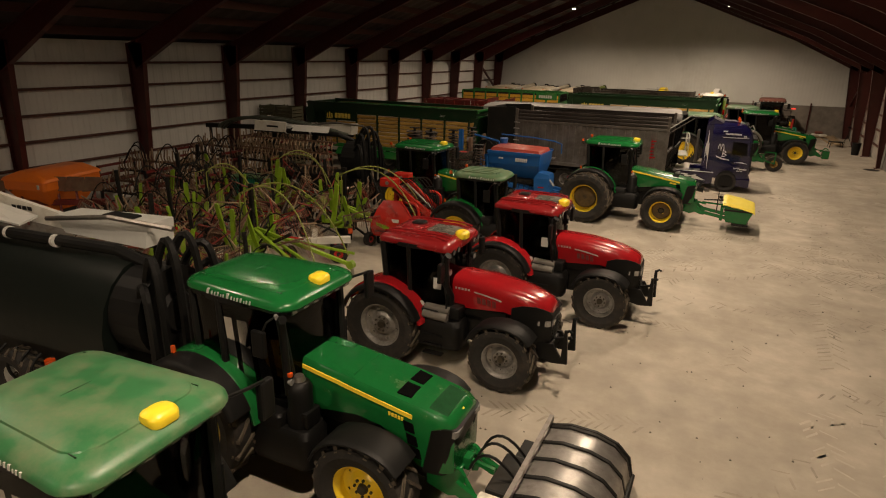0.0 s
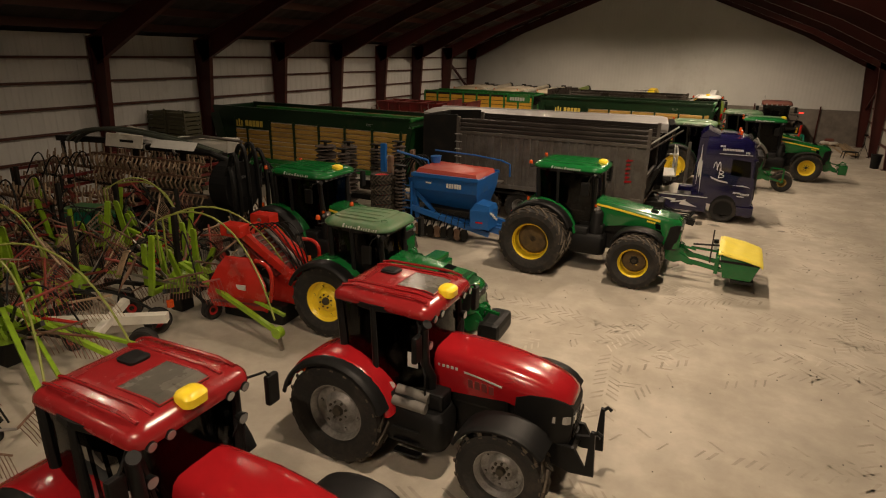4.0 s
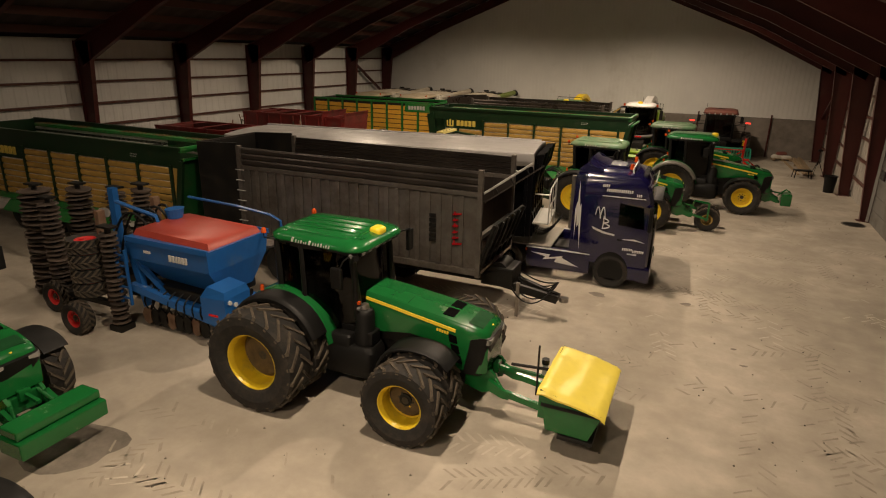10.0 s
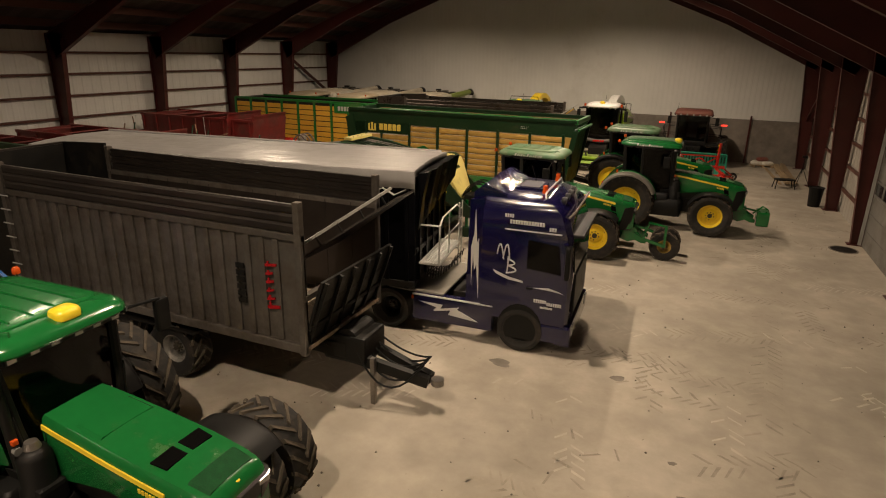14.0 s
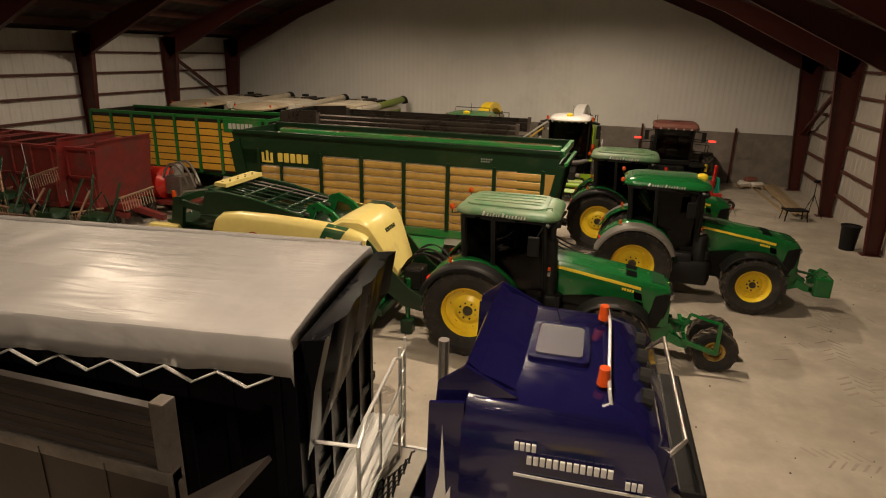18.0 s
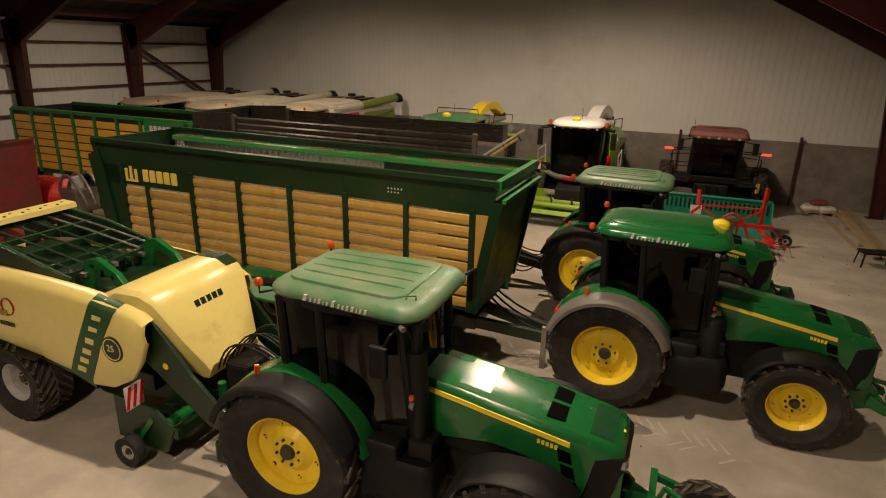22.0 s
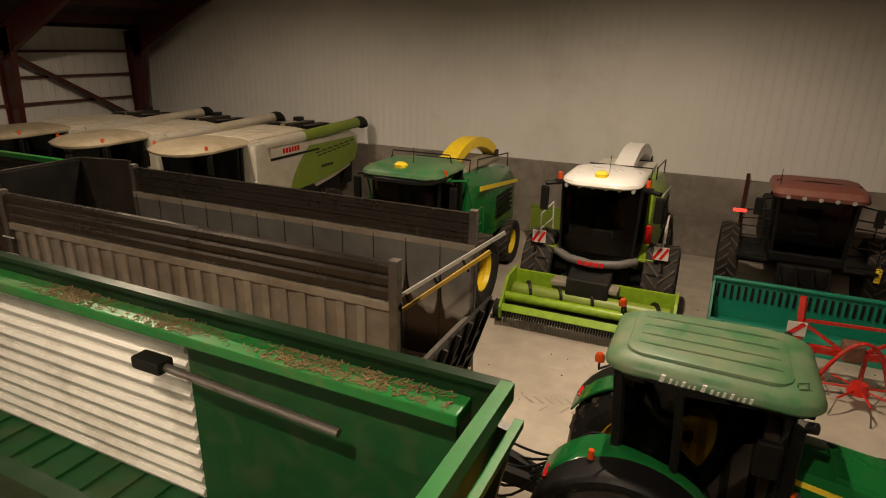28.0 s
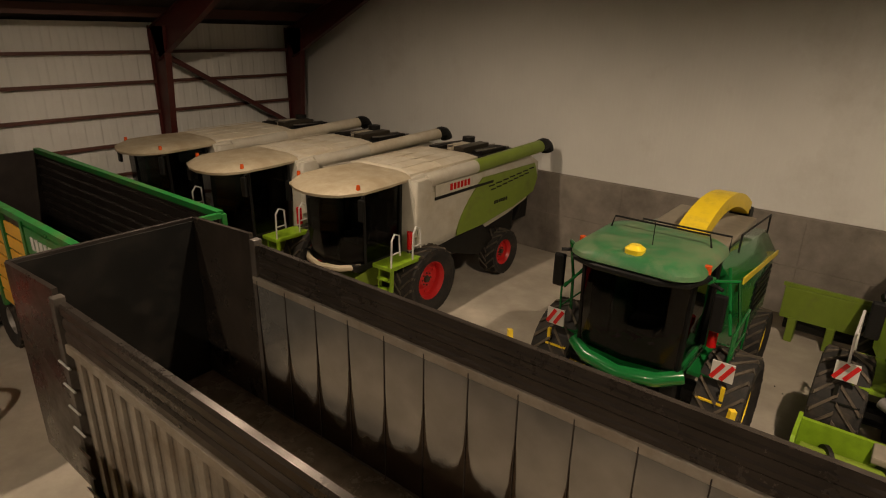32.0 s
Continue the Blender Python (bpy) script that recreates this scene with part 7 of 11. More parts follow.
        part("silver_flash", prism([(-1.56, 3.15), (-1.50, 2.4), (-1.45, 2.5), (-1.42, 1.1), (-1.50, 1.9), (-1.56, 1.75), (-1.60, 2.2), (-1.63, 1.4), (-1.66, 2.3), (-1.58, 2.6)], sy * (W - 0.03) - 0.008, sy * (W - 0.03) + 0.008), M_LETTER, cab)
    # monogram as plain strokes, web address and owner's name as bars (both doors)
    for sy in (-1, 1):
        y = sy * (W + 0.012)
        bm = bmesh.new()
        rod(arc((-0.92, y, 2.22), (-0.84, y, 2.45), (-0.74, y, 2.12), 8), 0.019, 6, bm)
        rod(arc((-0.76, y, 2.14), (-0.66, y, 2.46), (-0.58, y, 2.12), 8), 0.019, 6, bm)
        rod(arc((-0.62, y, 2.20), (-0.62, y, 2.02), (-0.64, y, 1.84), 6), 0.018, 6, bm)
        rod(arc((-0.64, y, 2.14), (-0.44, y, 2.06), (-0.62, y, 1.99), 6), 0.018, 6, bm)
        rod(arc((-0.62, y, 1.99), (-0.40, y, 1.90), (-0.66, y, 1.82), 6), 0.018, 6, bm)
        part("monogram", bm, M_LETTER, cab, "silver curled monogram strokes")
        word_bars("white_bar", cab, -0.76, y, 3.06, 0.075, 4, M_LETTER)
        word_bars("white_bar", cab, -0.62, y, 2.93, 0.085, 13, M_LETTER)
        word_bars("white_bar", cab, 0.40, y, 2.85, 0.075, 3, M_LETTER)
        word_bars("white_bar", cab, 0.12, y, 1.24, 0.07, 6, M_LETTER)
        word_bars("white_bar", cab, 0.46, y, 1.20, 0.07, 7, M_LETTER)
        word_bars("white_bar", cab, 0.30, y, 1.12, 0.04, 10, M_LETTER)
    part("windscreen", loft([[(1.07 + o, -1.02, 1.95), (1.07 + o, 1.02, 1.95), (0.97 + o, 0.98, 2.72), (0.97 + o, -0.98, 2.72)] for o in (-0.02, 0.015)]), M_GLASS_DK, cab)
    part("sun_visor", box(0.95, 1.25, -1.05, 1.05, 2.70, 2.78, 0.03), M_BLACK, cab)
    part("grille", box(1.02, 1.10, -0.85, 0.85, 0.95, 1.85, 0.03), M_BLACK, cab)
    part("bumper", box(0.72, 1.14, -W, W, 0.28, 0.78, 0.09), M_TRUCK, t)
    for sy in (-1, 1):
        part("headlight", box(1.08, 1.16, sy * 0.95 - 0.18, sy * 0.95 + 0.18, 0.52, 0.72, 0.03), M_LENS, t)
        part("beacon", cyl((0.10, sy * 0.72, 3.52), (0.10, sy * 0.72, 3.68), 0.075, 0.06, 14), M_BEACON, cab, "orange roof beacon")
    bar = rod([(0.2, -0.95, 3.42), (0.16, -0.9, 3.56), (0.16, -0.5, 3.57), (0.18, 0.5, 3.57), (0.16, 0.9, 3.56), (0.2, 0.95, 3.42)], 0.022, 8)
    part("light_bar", bar, M_ALU_BR, cab, "chrome roof bar")
    for k in range(4):
        part("roof_spotlight", cyl((0.52, -0.6 + k * 0.4, 3.36), (0.64, -0.6 + k * 0.4, 3.34), 0.10, 0.11, 14), M_BLACK, cab)
    part("front_bar", rod([(0.80, -1.05, 3.1), (0.96, -1.0, 3.25), (0.96, 1.0, 3.25), (0.80, 1.05, 3.1)], 0.026, 8), M_STEEL, cab)
    part("antenna", rod([(-0.45, 0.5, 3.5), (-0.6, 0.5, 3.85)], 0.008), M_BLACK, cab)
    # chassis, deck plate, side skirts
    bm = box(-4.6, 0.9, -0.42, 0.42, 0.55, 0.85, 0.02)
    part("chassis", bm, M_FRAME, t)
    part("deck_plate", box(-3.2, -1.82, -W + 0.12, W - 0.12, 0.98, 1.02), M_DECK, t, "pale tread plate deck")
    for sy in (-1, 1):
        part("side_skirt", box(-2.55, -0.62, sy * (W - 0.28), sy * (W - 0.02), 0.34, 0.97, 0.04), M_TRUCK, t)
        y = sy * (W - 0.012)
        part("silver_flash", prism([(-2.4, 0.82), (-1.95, 0.72), (-2.02, 0.62), (-1.6, 0.70), (-1.66, 0.58), (-0.95, 0.52), (-1.45, 0.74), (-1.40, 0.80), (-1.85, 0.70), (-1.80, 0.80)], y - 0.006, y + 0.006), M_LETTER, t)
        part("skirt_trim", beam((-2.55, sy * (W - 0.02), 0.97), (-0.62, sy * (W - 0.02), 0.97), 0.05, 0.03), M_ALU_BR, t)
        part("marker_lamp", box(-2.58, -2.53, sy * (W - 0.03) - 0.03, sy * (W - 0.03) + 0.03, 0.84, 0.92, 0.01), M_BEACON, t)
        part("mudguard", prism([(-0.62, 0.60), (-0.50, 0.98), (-0.2, 1.14), (0.2, 1.14), (0.50, 0.98), (0.62, 0.60), (0.70, 0.60), (0.56, 1.04), (0.24, 1.22), (-0.24, 1.22), (-0.56, 1.04), (-0.70, 0.60)], sy * (W - 0.4), sy * (W - 0.02)), M_TRUCK, t)
        wheel(t, 0.02, sy * 1.10, 0.53, 0.34, M_FRAME, sy, 0, 0.29, 0.05)
        part("wheel_arch", prism([(-0.22 + 0.62 * math.cos(radians(a)), 0.53 + 0.62 * math.sin(radians(a))) for a in range(-20, 201, 20)], sy * (W + 0.004) - 0.008, sy * (W + 0.004) + 0.008), M_BLACK, t)
        wheel(t, -3.15, sy * 0.95, 0.52, 0.58, M_FRAME, sy, 0, 0.29, 0.0)
        part("rear_mudguard", box(-3.75, -2.65, sy * 0.62, sy * 1.26, 1.07, 1.11, 0.01), M_BLACK, t)
    part("coupling", cyl((-3.3, 0, 1.02), (-3.3, 0, 1.16), 0.45, None, 24), M_FRAME, t)
    for k in range(4):
        pts = []
        for i in range(60):
            f = i / 59
            pts.append((-1.75 - 1.0 * f, -0.5 + k * 0.2 + 0.05 * math.cos(i * 1.6), 1.75 - 1.6 * f * (1 - f) + 0.05 * math.sin(i * 1.6) - 0.3 * f))
        part("coil_hose", rod(pts, 0.014, 5), M_BLACK, t)
    part("side_pipe", rod([(-1.6, 0.9, 1.1), (-1.6, 0.9, 2.9)], 0.07, 10), M_STEEL, t)
    return t


M_DECK = mat("pale_tread_plate", (0.26, 0.24, 0.21), 0.5, metal=0.3, vary=0.15, bump=0.2)
stretch(truck(at(-0.28, 35.1, 2.5)), ((-1.8, -1.28), (1.25, 1.22)), ("cab", "bumper", "headlight", "mudguard", "wheel_arch"))


def tarp_trailer(m, L):
    t = thing("covered_semi_trailer", m, "dark semi-trailer with white tarpaulin rolled over its top", "trailer")
    W, B, H = 1.27, 1.25, 3.77
    for sy in (-1, 1):
        part("side_wall", box(0, L, sy * W - 0.03, sy * W + 0.03, B, H), M_TARP_BK, t)
        for k in range(22):
            x = 0.2 + k * (L - 0.4) / 21
            part("side_rib", box(x - 0.05, x + 0.05, min(sy * W, sy * (W + 0.06)), max(sy * W, sy * (W + 0.06)), B, H - 0.05, 0.01), M_TARP_BK, t)
        part("top_rail", box(0, L, sy * W - 0.07, sy * W + 0.07, H - 0.12, H, 0.02), M_TARP_BK, t)
        part("lower_rail", box(0, L, sy * W - 0.07, sy * W + 0.08, B - 0.14, B + 0.02, 0.02), M_FRAME, t)
    part("front_wall", box(L - 0.06, L, -W, W, B, H), M_TARP_BK, t)
    rows = []
    for k in range(15):
        f = k / 14
        yy = -W - 0.04 + (2 * W + 0.08) * f
        fold = 0.05 * math.sin(k * 2.4) + 0.03 * math.sin(k * 5.1)
        rows.append([(L + 0.30 + 0.5 * fold, yy, H + 0.06), (L + 0.17 + fold, yy, H - 0.5), (L + 0.075, yy, H - 1.25 + 0.5 * f), (L + 0.065, yy, H - 1.25 + 0.5 * f), (L + 0.155 + fold, yy, H - 0.5), (L + 0.06, yy, H + 0.03)])
    part("front_sheet", loft(rows), M_TARP_BK, t, "loose black front sheet in folds", smooth=True)
    for k in range(5):
        part("front_rib", box(L, L + 0.06, -1.1 + k * 0.52, -1.02 + k * 0.52, B, H - 0.1), M_TARP_BK, t)
    part("front_rail", beam((L, -W, B + 0.75), (L, W, B + 0.75), 0.08, 0.1), M_FRAME, t)
    part("rear_door", box(-0.05, 0.02, -W, W, B, H), M_ALU_DK, t)
    part("load_floor", box(0, L, -W, W, B - 0.1, B), M_ALU_DK, t)
    # tarpaulin: gently sagging sheet with hanging, creased edges
    bm = bmesh.new()
    nx, prof = 150, []
    ys = [(-W - 0.12, -0.31), (-W - 0.115, -0.15), (-W - 0.11, 0.03), (-W - 0.10, 0.062), (-W - 0.08, 0.075), (-W - 0.02, 0.082), (-W * 0.7, 0.11), (-W * 0.35, 0.13), (0, 0.14), (W * 0.35, 0.13), (W * 0.75, 0.11), (W + 0.04, 0.10), (W + 0.11, 0.02), (W + 0.12, -0.12)]
    rows = []
    for i in range(nx + 1):
        x = -0.1 + (L + 0.16) * min(i, nx - 1) / nx + (0.03 if i == nx else 0)
        sag = 0.007 * math.sin(x * 5.3) * math.sin(x * 1.7)
        row = []
        for j, (y, dz) in enumerate(ys):
            w = 0.010 * noise.noise(Vector((x * 1.4, y * 1.2, 4))) + 0.007 * noise.noise(Vector((x * 7 + y * 9, y * 2 - x * 2, 9)))
            yy = y + (0.035 * noise.noise(Vector((x * 4.5, 0, j))) if j in (0, 1, 12, 13) else 0)
            end = (-0.10 if j < 4 else -0.13) if i == nx else 0
            drop = (0.05 * noise.noise(Vector((x * 2.2, 3, 3)))) if j == 0 else 0
            row.append(bm.verts.new((x, yy, H + dz + w + end + drop + (sag if 5 < j < 11 else 0))))
        rows.append(row)
    for a, b in zip(rows, rows[1:]):
        for j in range(len(ys) - 1):
            bm.faces.new((a[j], a[j + 1], b[j + 1], b[j]))
    tarp = part("tarpaulin", bm, M_TARP, t, "creased white tarpaulin", smooth=True)
    mod = tarp.modifiers.new("thickness", "SOLIDIFY")
    mod.thickness = 0.006
    part("tarp_roll", rod([(-0.1, W + 0.08, H + 0.12), (L - 0.15, W + 0.08, H + 0.10)], 0.045, 10), M_TARP, t)
    # zigzag lashing along the near edge
    pts = []
    for k in range(2 * int(L / 0.55)):
        pts.append((0.1 + k * 0.275, -W - 0.115, H - (0.33 if k % 2 else 0.47)))
    part("lashing", rod(pts, 0.013, 4), M_GREY, t, "pale zigzag lashing rope")
    for a, b in zip(pts[1::2], pts[2::2]):
        part("lashing_strap", beam(a, b, 0.012, 0.035), M_ALU_BR, t)
    # front platform with rails and a ladder
    pf = part("platform", box(L + 0.05, L + 0.55, -W + 0.1, 0.75, B + 0.42, B + 0.46), M_ALU_BR, t, "galvanised slatted platform")
    for k in range(7):
        part("platform_slat", box(L + 0.07 + k * 0.07, L + 0.10 + k * 0.07, -W + 0.1, 0.75, B + 0.46, B + 0.48), M_ALU_BR, pf)
    for x in (L + 0.53,):
        part("guard_rail", rod([(x, -W + 0.12, B + 0.44), (x, -W + 0.14, B + 1.35), (x, -W + 0.4, B + 1.5), (x, 0.4, B + 1.5), (x, 0.72, B + 1.35), (x, 0.74, B + 0.44)], 0.022, 8), M_ALU_BR, pf)
        part("guard_rail", rod([(x, -W + 0.12, B + 0.95), (x, 0.74, B + 0.95)], 0.018, 8), M_ALU_BR, pf)
        part("guard_rail", rod([(x, -0.3, B + 0.45), (x, -0.3, B + 1.5)], 0.018, 8), M_ALU_BR, pf)
    part("guard_rail", rod([(L + 0.53, -W + 0.14, B + 1.35), (L + 0.08, -W + 0.14, B + 1.35)], 0.02, 8), M_ALU_BR, pf)
    for y in (0.8, 1.1):
        part("ladder_rail", rod([(L + 0.5, y, 0.55), (L + 0.5, y, B + 1.45)], 0.02, 8), M_ALU_BR, pf)
    for k in range(8):
        part("ladder_rung", rod([(L + 0.5, 0.8, 0.7 + k * 0.26), (L + 0.5, 1.1, 0.7 + k * 0.26)], 0.015, 6), M_ALU_BR, pf)
    part("ladder_bracket", beam((L, 0.95, B + 0.2), (L + 0.5, 0.95, B + 0.2), 0.05), M_ALU_BR, pf)
    bm = box(0.2, L - 0.2, -0.4, 0.4, 1.0, 1.2, 0.02)
    part("chassis", bm, M_FRAME, t)
    axle_set(t, (1.6, 2.9, 4.2), 1.0, 0.52, 0.42, M_GREYRIM, 0)
    for sy in (-1, 1):
        part("landing_leg", beam((L - 2.9, sy * 0.6, 1.2), (L - 2.9, sy * 0.6, 0.0), 0.12, 0.12), M_FRAME, t)
    return t


tarp_trailer(at(-13.25, 33.62, 7.8), 10.46)


# ---- big baler behind tractor e ----
BALER = [(2.22, 1.62, 2.20), (2.30, 1.50, 2.46), (2.48, 1.44, 2.60), (2.95, 1.40, 2.66), (3.8, 1.32, 2.66), (4.5, 1.22, 2.64), (4.95, 1.08, 2.62), (5.4, 1.14, 2.58), (5.8, 1.36, 2.52), (6.05, 1.70, 2.44), (6.18, 2.02, 2.34)]
BALER_SEC = ((0.0, 1.12), (0.06, 1.15), (0.5, 1.175), (0.88, 1.14), (0.95, 1.10), (1.0, 0.99))


def shell_at(x):
    """Low and high edge of the baler's side shell at x."""
    k = next((i for i in range(1, len(BALER)) if x <= BALER[i][0]), len(BALER) - 1)
    a, b = BALER[k - 1], BALER[k]
    f = (x - a[0]) / (b[0] - a[0])
    return a[1] + f * (b[1] - a[1]), a[2] + f * (b[2] - a[2])


def baler(m):
    t = thing("baler", m, "cream yellow and dark green big square baler", "baler")
    for sy in (-1, 1):
        rings = []
        for x, lo, hi in BALER:
            out = [(x, sy * y, lo + (hi - lo) * f) for f, y in BALER_SEC]
            rings.append(out + [(x, sy * (y - 0.05), lo + (hi - lo) * f) for f, y in BALER_SEC[::-1]])
        side = part("side_shell", loft(rings), M_CREAM, t, smooth=True)
        # slanted dark band with brand bars, wrapped over the shell
        rows = []
        for k in range(9):
            u = k / 8
            q = u * (len(BALER_SEC) - 1)
            i = min(int(q), len(BALER_SEC) - 2)
            f = BALER_SEC[i][0] + (q - i) * (BALER_SEC[i + 1][0] - BALER_SEC[i][0])
            y = BALER_SEC[i][1] + (q - i) * (BALER_SEC[i + 1][1] - BALER_SEC[i][1])
            pts = []
            for x in (4.50 + 0.72 * f, 4.93 + 0.80 * f):
                lo, hi = shell_at(x)
                pts.append((x, lo + (hi - lo) * f, y))
            rows.append([(pts[0][0], sy * (pts[0][2] + 0.012), pts[0][1]), (pts[1][0], sy * (pts[1][2] + 0.012), pts[1][1]), (pts[1][0], sy * (pts[1][2] - 0.01), pts[1][1]), (pts[0][0], sy * (pts[0][2] - 0.01), pts[0][1])])
        part("green_band", loft(rows), M_GREEN_M, side, smooth=True)
        for k in range(6):
            f = 0.10 + 0.13 * k
            x = 4.50 + 0.75 * f + 0.13
            lo, hi = shell_at(x)
            z = lo + (hi - lo) * f
            i = next(q for q in range(1, len(BALER_SEC)) if f + 0.06 <= BALER_SEC[q][0])
            y = BALER_SEC[i - 1][1] + (f + 0.06 - BALER_SEC[i - 1][0]) / (BALER_SEC[i][0] - BALER_SEC[i - 1][0]) * (BALER_SEC[i][1] - BALER_SEC[i - 1][1])
            part("brand_bar", loft([[(x + a, sy * (y + o), z + b) for a, b in ((0, 0), (0.17, -0.015), (0.20, 0.075), (0.03, 0.09))] for o in (-0.03, 0.015)]), M_CREAM, side, "cream brand bar")
        rings = []
        for x, lo, hi in BALER[1:7]:
            rings.append([(x, sy * 1.03, lo - 0.10), (x, sy * 1.09, lo - 0.09), (x, sy * 1.10, lo + 0.02), (x, sy * 1.04, lo + 0.02)])
        part("lower_skirt", loft(rings), M_GREEN_K, side)
        word_bars("type_bar", side, 2.62, sy * 1.175, 1.92, 0.13, 3, M_GREEN_K, thick=0.012)
        word_bars("type_bar", side, 2.98, sy * 1.185, 1.93, 0.11, 4, M_YEL_DIRT, thick=0.008)
        word_bars("type_bar", side, 3.1, sy * 1.185, 1.76, 0.07, 6, M_GREEN_K, thick=0.008)
        part("badge_ring", lathe([(0.13, -0.012), (0.15, -0.012), (0.15, 0.012), (0.13, 0.012)], 20, c=(3.35, sy * 1.18, 2.1)), M_RED, side)
        part("badge", cyl((5.55, sy * 1.165, 1.84), (5.55, sy * 1.19, 1.84), 0.20, None, 24), M_GREEN_K, side)
        part("badge_ring", lathe([(0.16, -0.003), (0.175, -0.003), (0.175, 0.003), (0.16, 0.003)], 22, c=(5.55, sy * 1.192, 1.84)), M_CREAM, side)
        if sy < 0:
            lettering("writing", "25", 0.15, pose(5.53, -1.194, 1.85), M_CREAM, side, 0.003)
        # upper side frame: deep at the rear, falling to the front
        part("upper_frame", prism([(1.75, 2.45), (1.95, 3.02), (2.35, 3.06), (3.2, 2.96), (4.55, 2.66), (4.5, 2.52), (2.5, 2.52)], sy * 0.90 - 0.03, sy * 0.90 + 0.03, 0.008), M_GREEN_K, t)
        part("frame_edge", rod([(1.95, sy * 0.90, 3.03), (2.35, sy * 0.90, 3.07), (3.2, sy * 0.90, 2.97), (4.55, sy * 0.90, 2.67)], 0.022, 6), M_GREEN_M, t)
        part("knotter_arch", prism([(4.35, 2.40), (4.5, 2.86), (4.75, 2.94), (5.15, 2.74), (5.42, 2.42), (5.2, 2.42), (5.0, 2.66), (4.72, 2.74), (4.6, 2.42)], sy * 0.56 - 0.05, sy * 0.56 + 0.05, 0.01), M_GREEN, t)
        for k in range(3):
            part("arch_hole", cyl((4.66 + 0.2 * k, sy * 0.62, 2.80 - 0.06 * k), (4.66 + 0.2 * k, sy * 0.605, 2.80 - 0.06 * k), 0.035, None, 10), M_BLACK, t)
    part("deck", box(1.7, 5.3, -0.86, 0.86, 2.30, 2.42, 0.03), M_GREEN_K, t)
    # cross beam with pale cover, rails and linkages on the deck
    part("top_bar", loft([[(1.95 + a, y, 3.10 + b) for a, b in ((0, 0), (0.34, -0.02), (0.33, 0.07), (0.01, 0.09))] for y in (-0.55, 1.02)]), M_CREAM, t, "cream cover bar with holes")
    for k in range(9):
        part("bar_hole", cyl((2.08 + 0.1 * (k % 2), -0.40 + k * 0.16, 3.165), (2.08 + 0.1 * (k % 2), -0.40 + k * 0.16, 3.19), 0.025, None, 10), M_GREEN_K, t)
    part("bar_stand", join_boxes([(2.0, 2.2, -0.86, 0.86, 2.95, 3.09, 0.02)]), M_GREEN_K, t)
    for y in (-0.72, -0.45, -0.12, 0.18, 0.5, 0.76):
        part("deck_rail", rod([(2.2, y, 3.0), (3.2, y * 1.02, 2.88), (4.4, y, 2.72)], 0.022, 6), M_GREEN_K if y < 0.4 else M_STEEL, t)
    for x in (2.8, 3.4, 4.0, 4.4):
        part("deck_cross", beam((x, -0.86, 2.98 - 0.14 * (x - 2.2)), (x, 0.86, 2.98 - 0.14 * (x - 2.2)), 0.07, 0.09), M_GREEN_K, t)
    for k in range(6):
        part("knotter", join_boxes([(4.05, 4.32, -0.72 + k * 0.27, -0.56 + k * 0.27, 2.42, 2.62, 0.03), (4.15, 4.55, -0.68 + k * 0.27, -0.60 + k * 0.27, 2.60, 2.68, 0.02)]), M_GREEN_K if k % 2 else M_STEEL, t)
    part("hand_bar", rod([(1.1, -0.9, 2.75), (1.35, -0.88, 2.98), (2.0, -0.88, 3.08)], 0.022, 6), M_STEEL, t)
    # front hood, one moulded piece falling to the drawbar
    rows = []
    for x, w, z, th in ((5.30, 1.00, 2.60, 0.30), (5.55, 0.99, 2.72, 0.35), (5.95, 0.96, 2.72, 0.5), (6.16, 0.93, 2.62, 0.6), (6.28, 0.88, 2.44, 0.6), (6.48, 0.74, 2.02, 0.5), (6.68, 0.58, 1.62, 0.3), (6.74, 0.54, 1.50, 0.2)):
        rows.append([(x - 0.05, -w, z - th), (x, -w, z - 0.07), (x, -w + 0.06, z), (x, 0, z + 0.02), (x, w - 0.06, z), (x, w, z - 0.07), (x - 0.05, w, z - th)])
    hood = part("front_hood", loft(rows), M_CREAM, t, smooth=True)
    part("hood_band", loft([[(x, y, z + o) for y, o in ((0.62, 0.012), (0.88, 0.008), (0.88, -0.02), (0.62, -0.02))] for x, z in ((5.52, 2.725), (5.95, 2.733), (6.15, 2.64))]), M_GREEN_K, hood)
    for k in range(5):
        y = -0.30 + k * 0.12
        part("brand_bar", loft([[(6.30 + 0.13 * f + o, y + q, 2.41 - 0.28 * f + 0.6 * o) for q in (0, 0.085)] + [(6.30 + 0.13 * f - 0.02, y + q, 2.41 - 0.28 * f - 0.02) for q in (0.085, 0)] for f, o in ((0.05, 0.012), (0.38, 0.012))]), M_GREEN_K, hood)
    for sy in (-1, 1):
        part("front_frame", prism([(5.55, 2.30), (5.85, 2.40), (6.15, 2.28), (6.75, 1.58), (7.15, 1.22), (7.45, 1.06), (7.45, 0.72), (7.0, 0.80), (6.35, 1.28), (5.9, 1.62), (5.62, 1.85)], sy * 0.92 - 0.03, sy * 0.92 + 0.03, 0.01), M_GREEN_K, t)
        part("frame_pin", cyl((6.3, sy * 0.96, 1.62), (6.3, sy * 0.94, 1.62), 0.05, None, 12), M_YEL, t)
    part("drawbar", loft([[(5.2, -0.5, 0.62), (5.2, 0.5, 0.62), (5.2, 0.5, 0.95), (5.2, -0.5, 0.95)], [(6.9, -0.32, 0.66), (6.9, 0.32, 0.66), (6.9, 0.32, 0.98), (6.9, -0.32, 0.98)], [(7.9, -0.10, 0.52), (7.9, 0.10, 0.52), (7.9, 0.10, 0.70), (7.9, -0.10, 0.70)]]), M_GREEN_K, t)
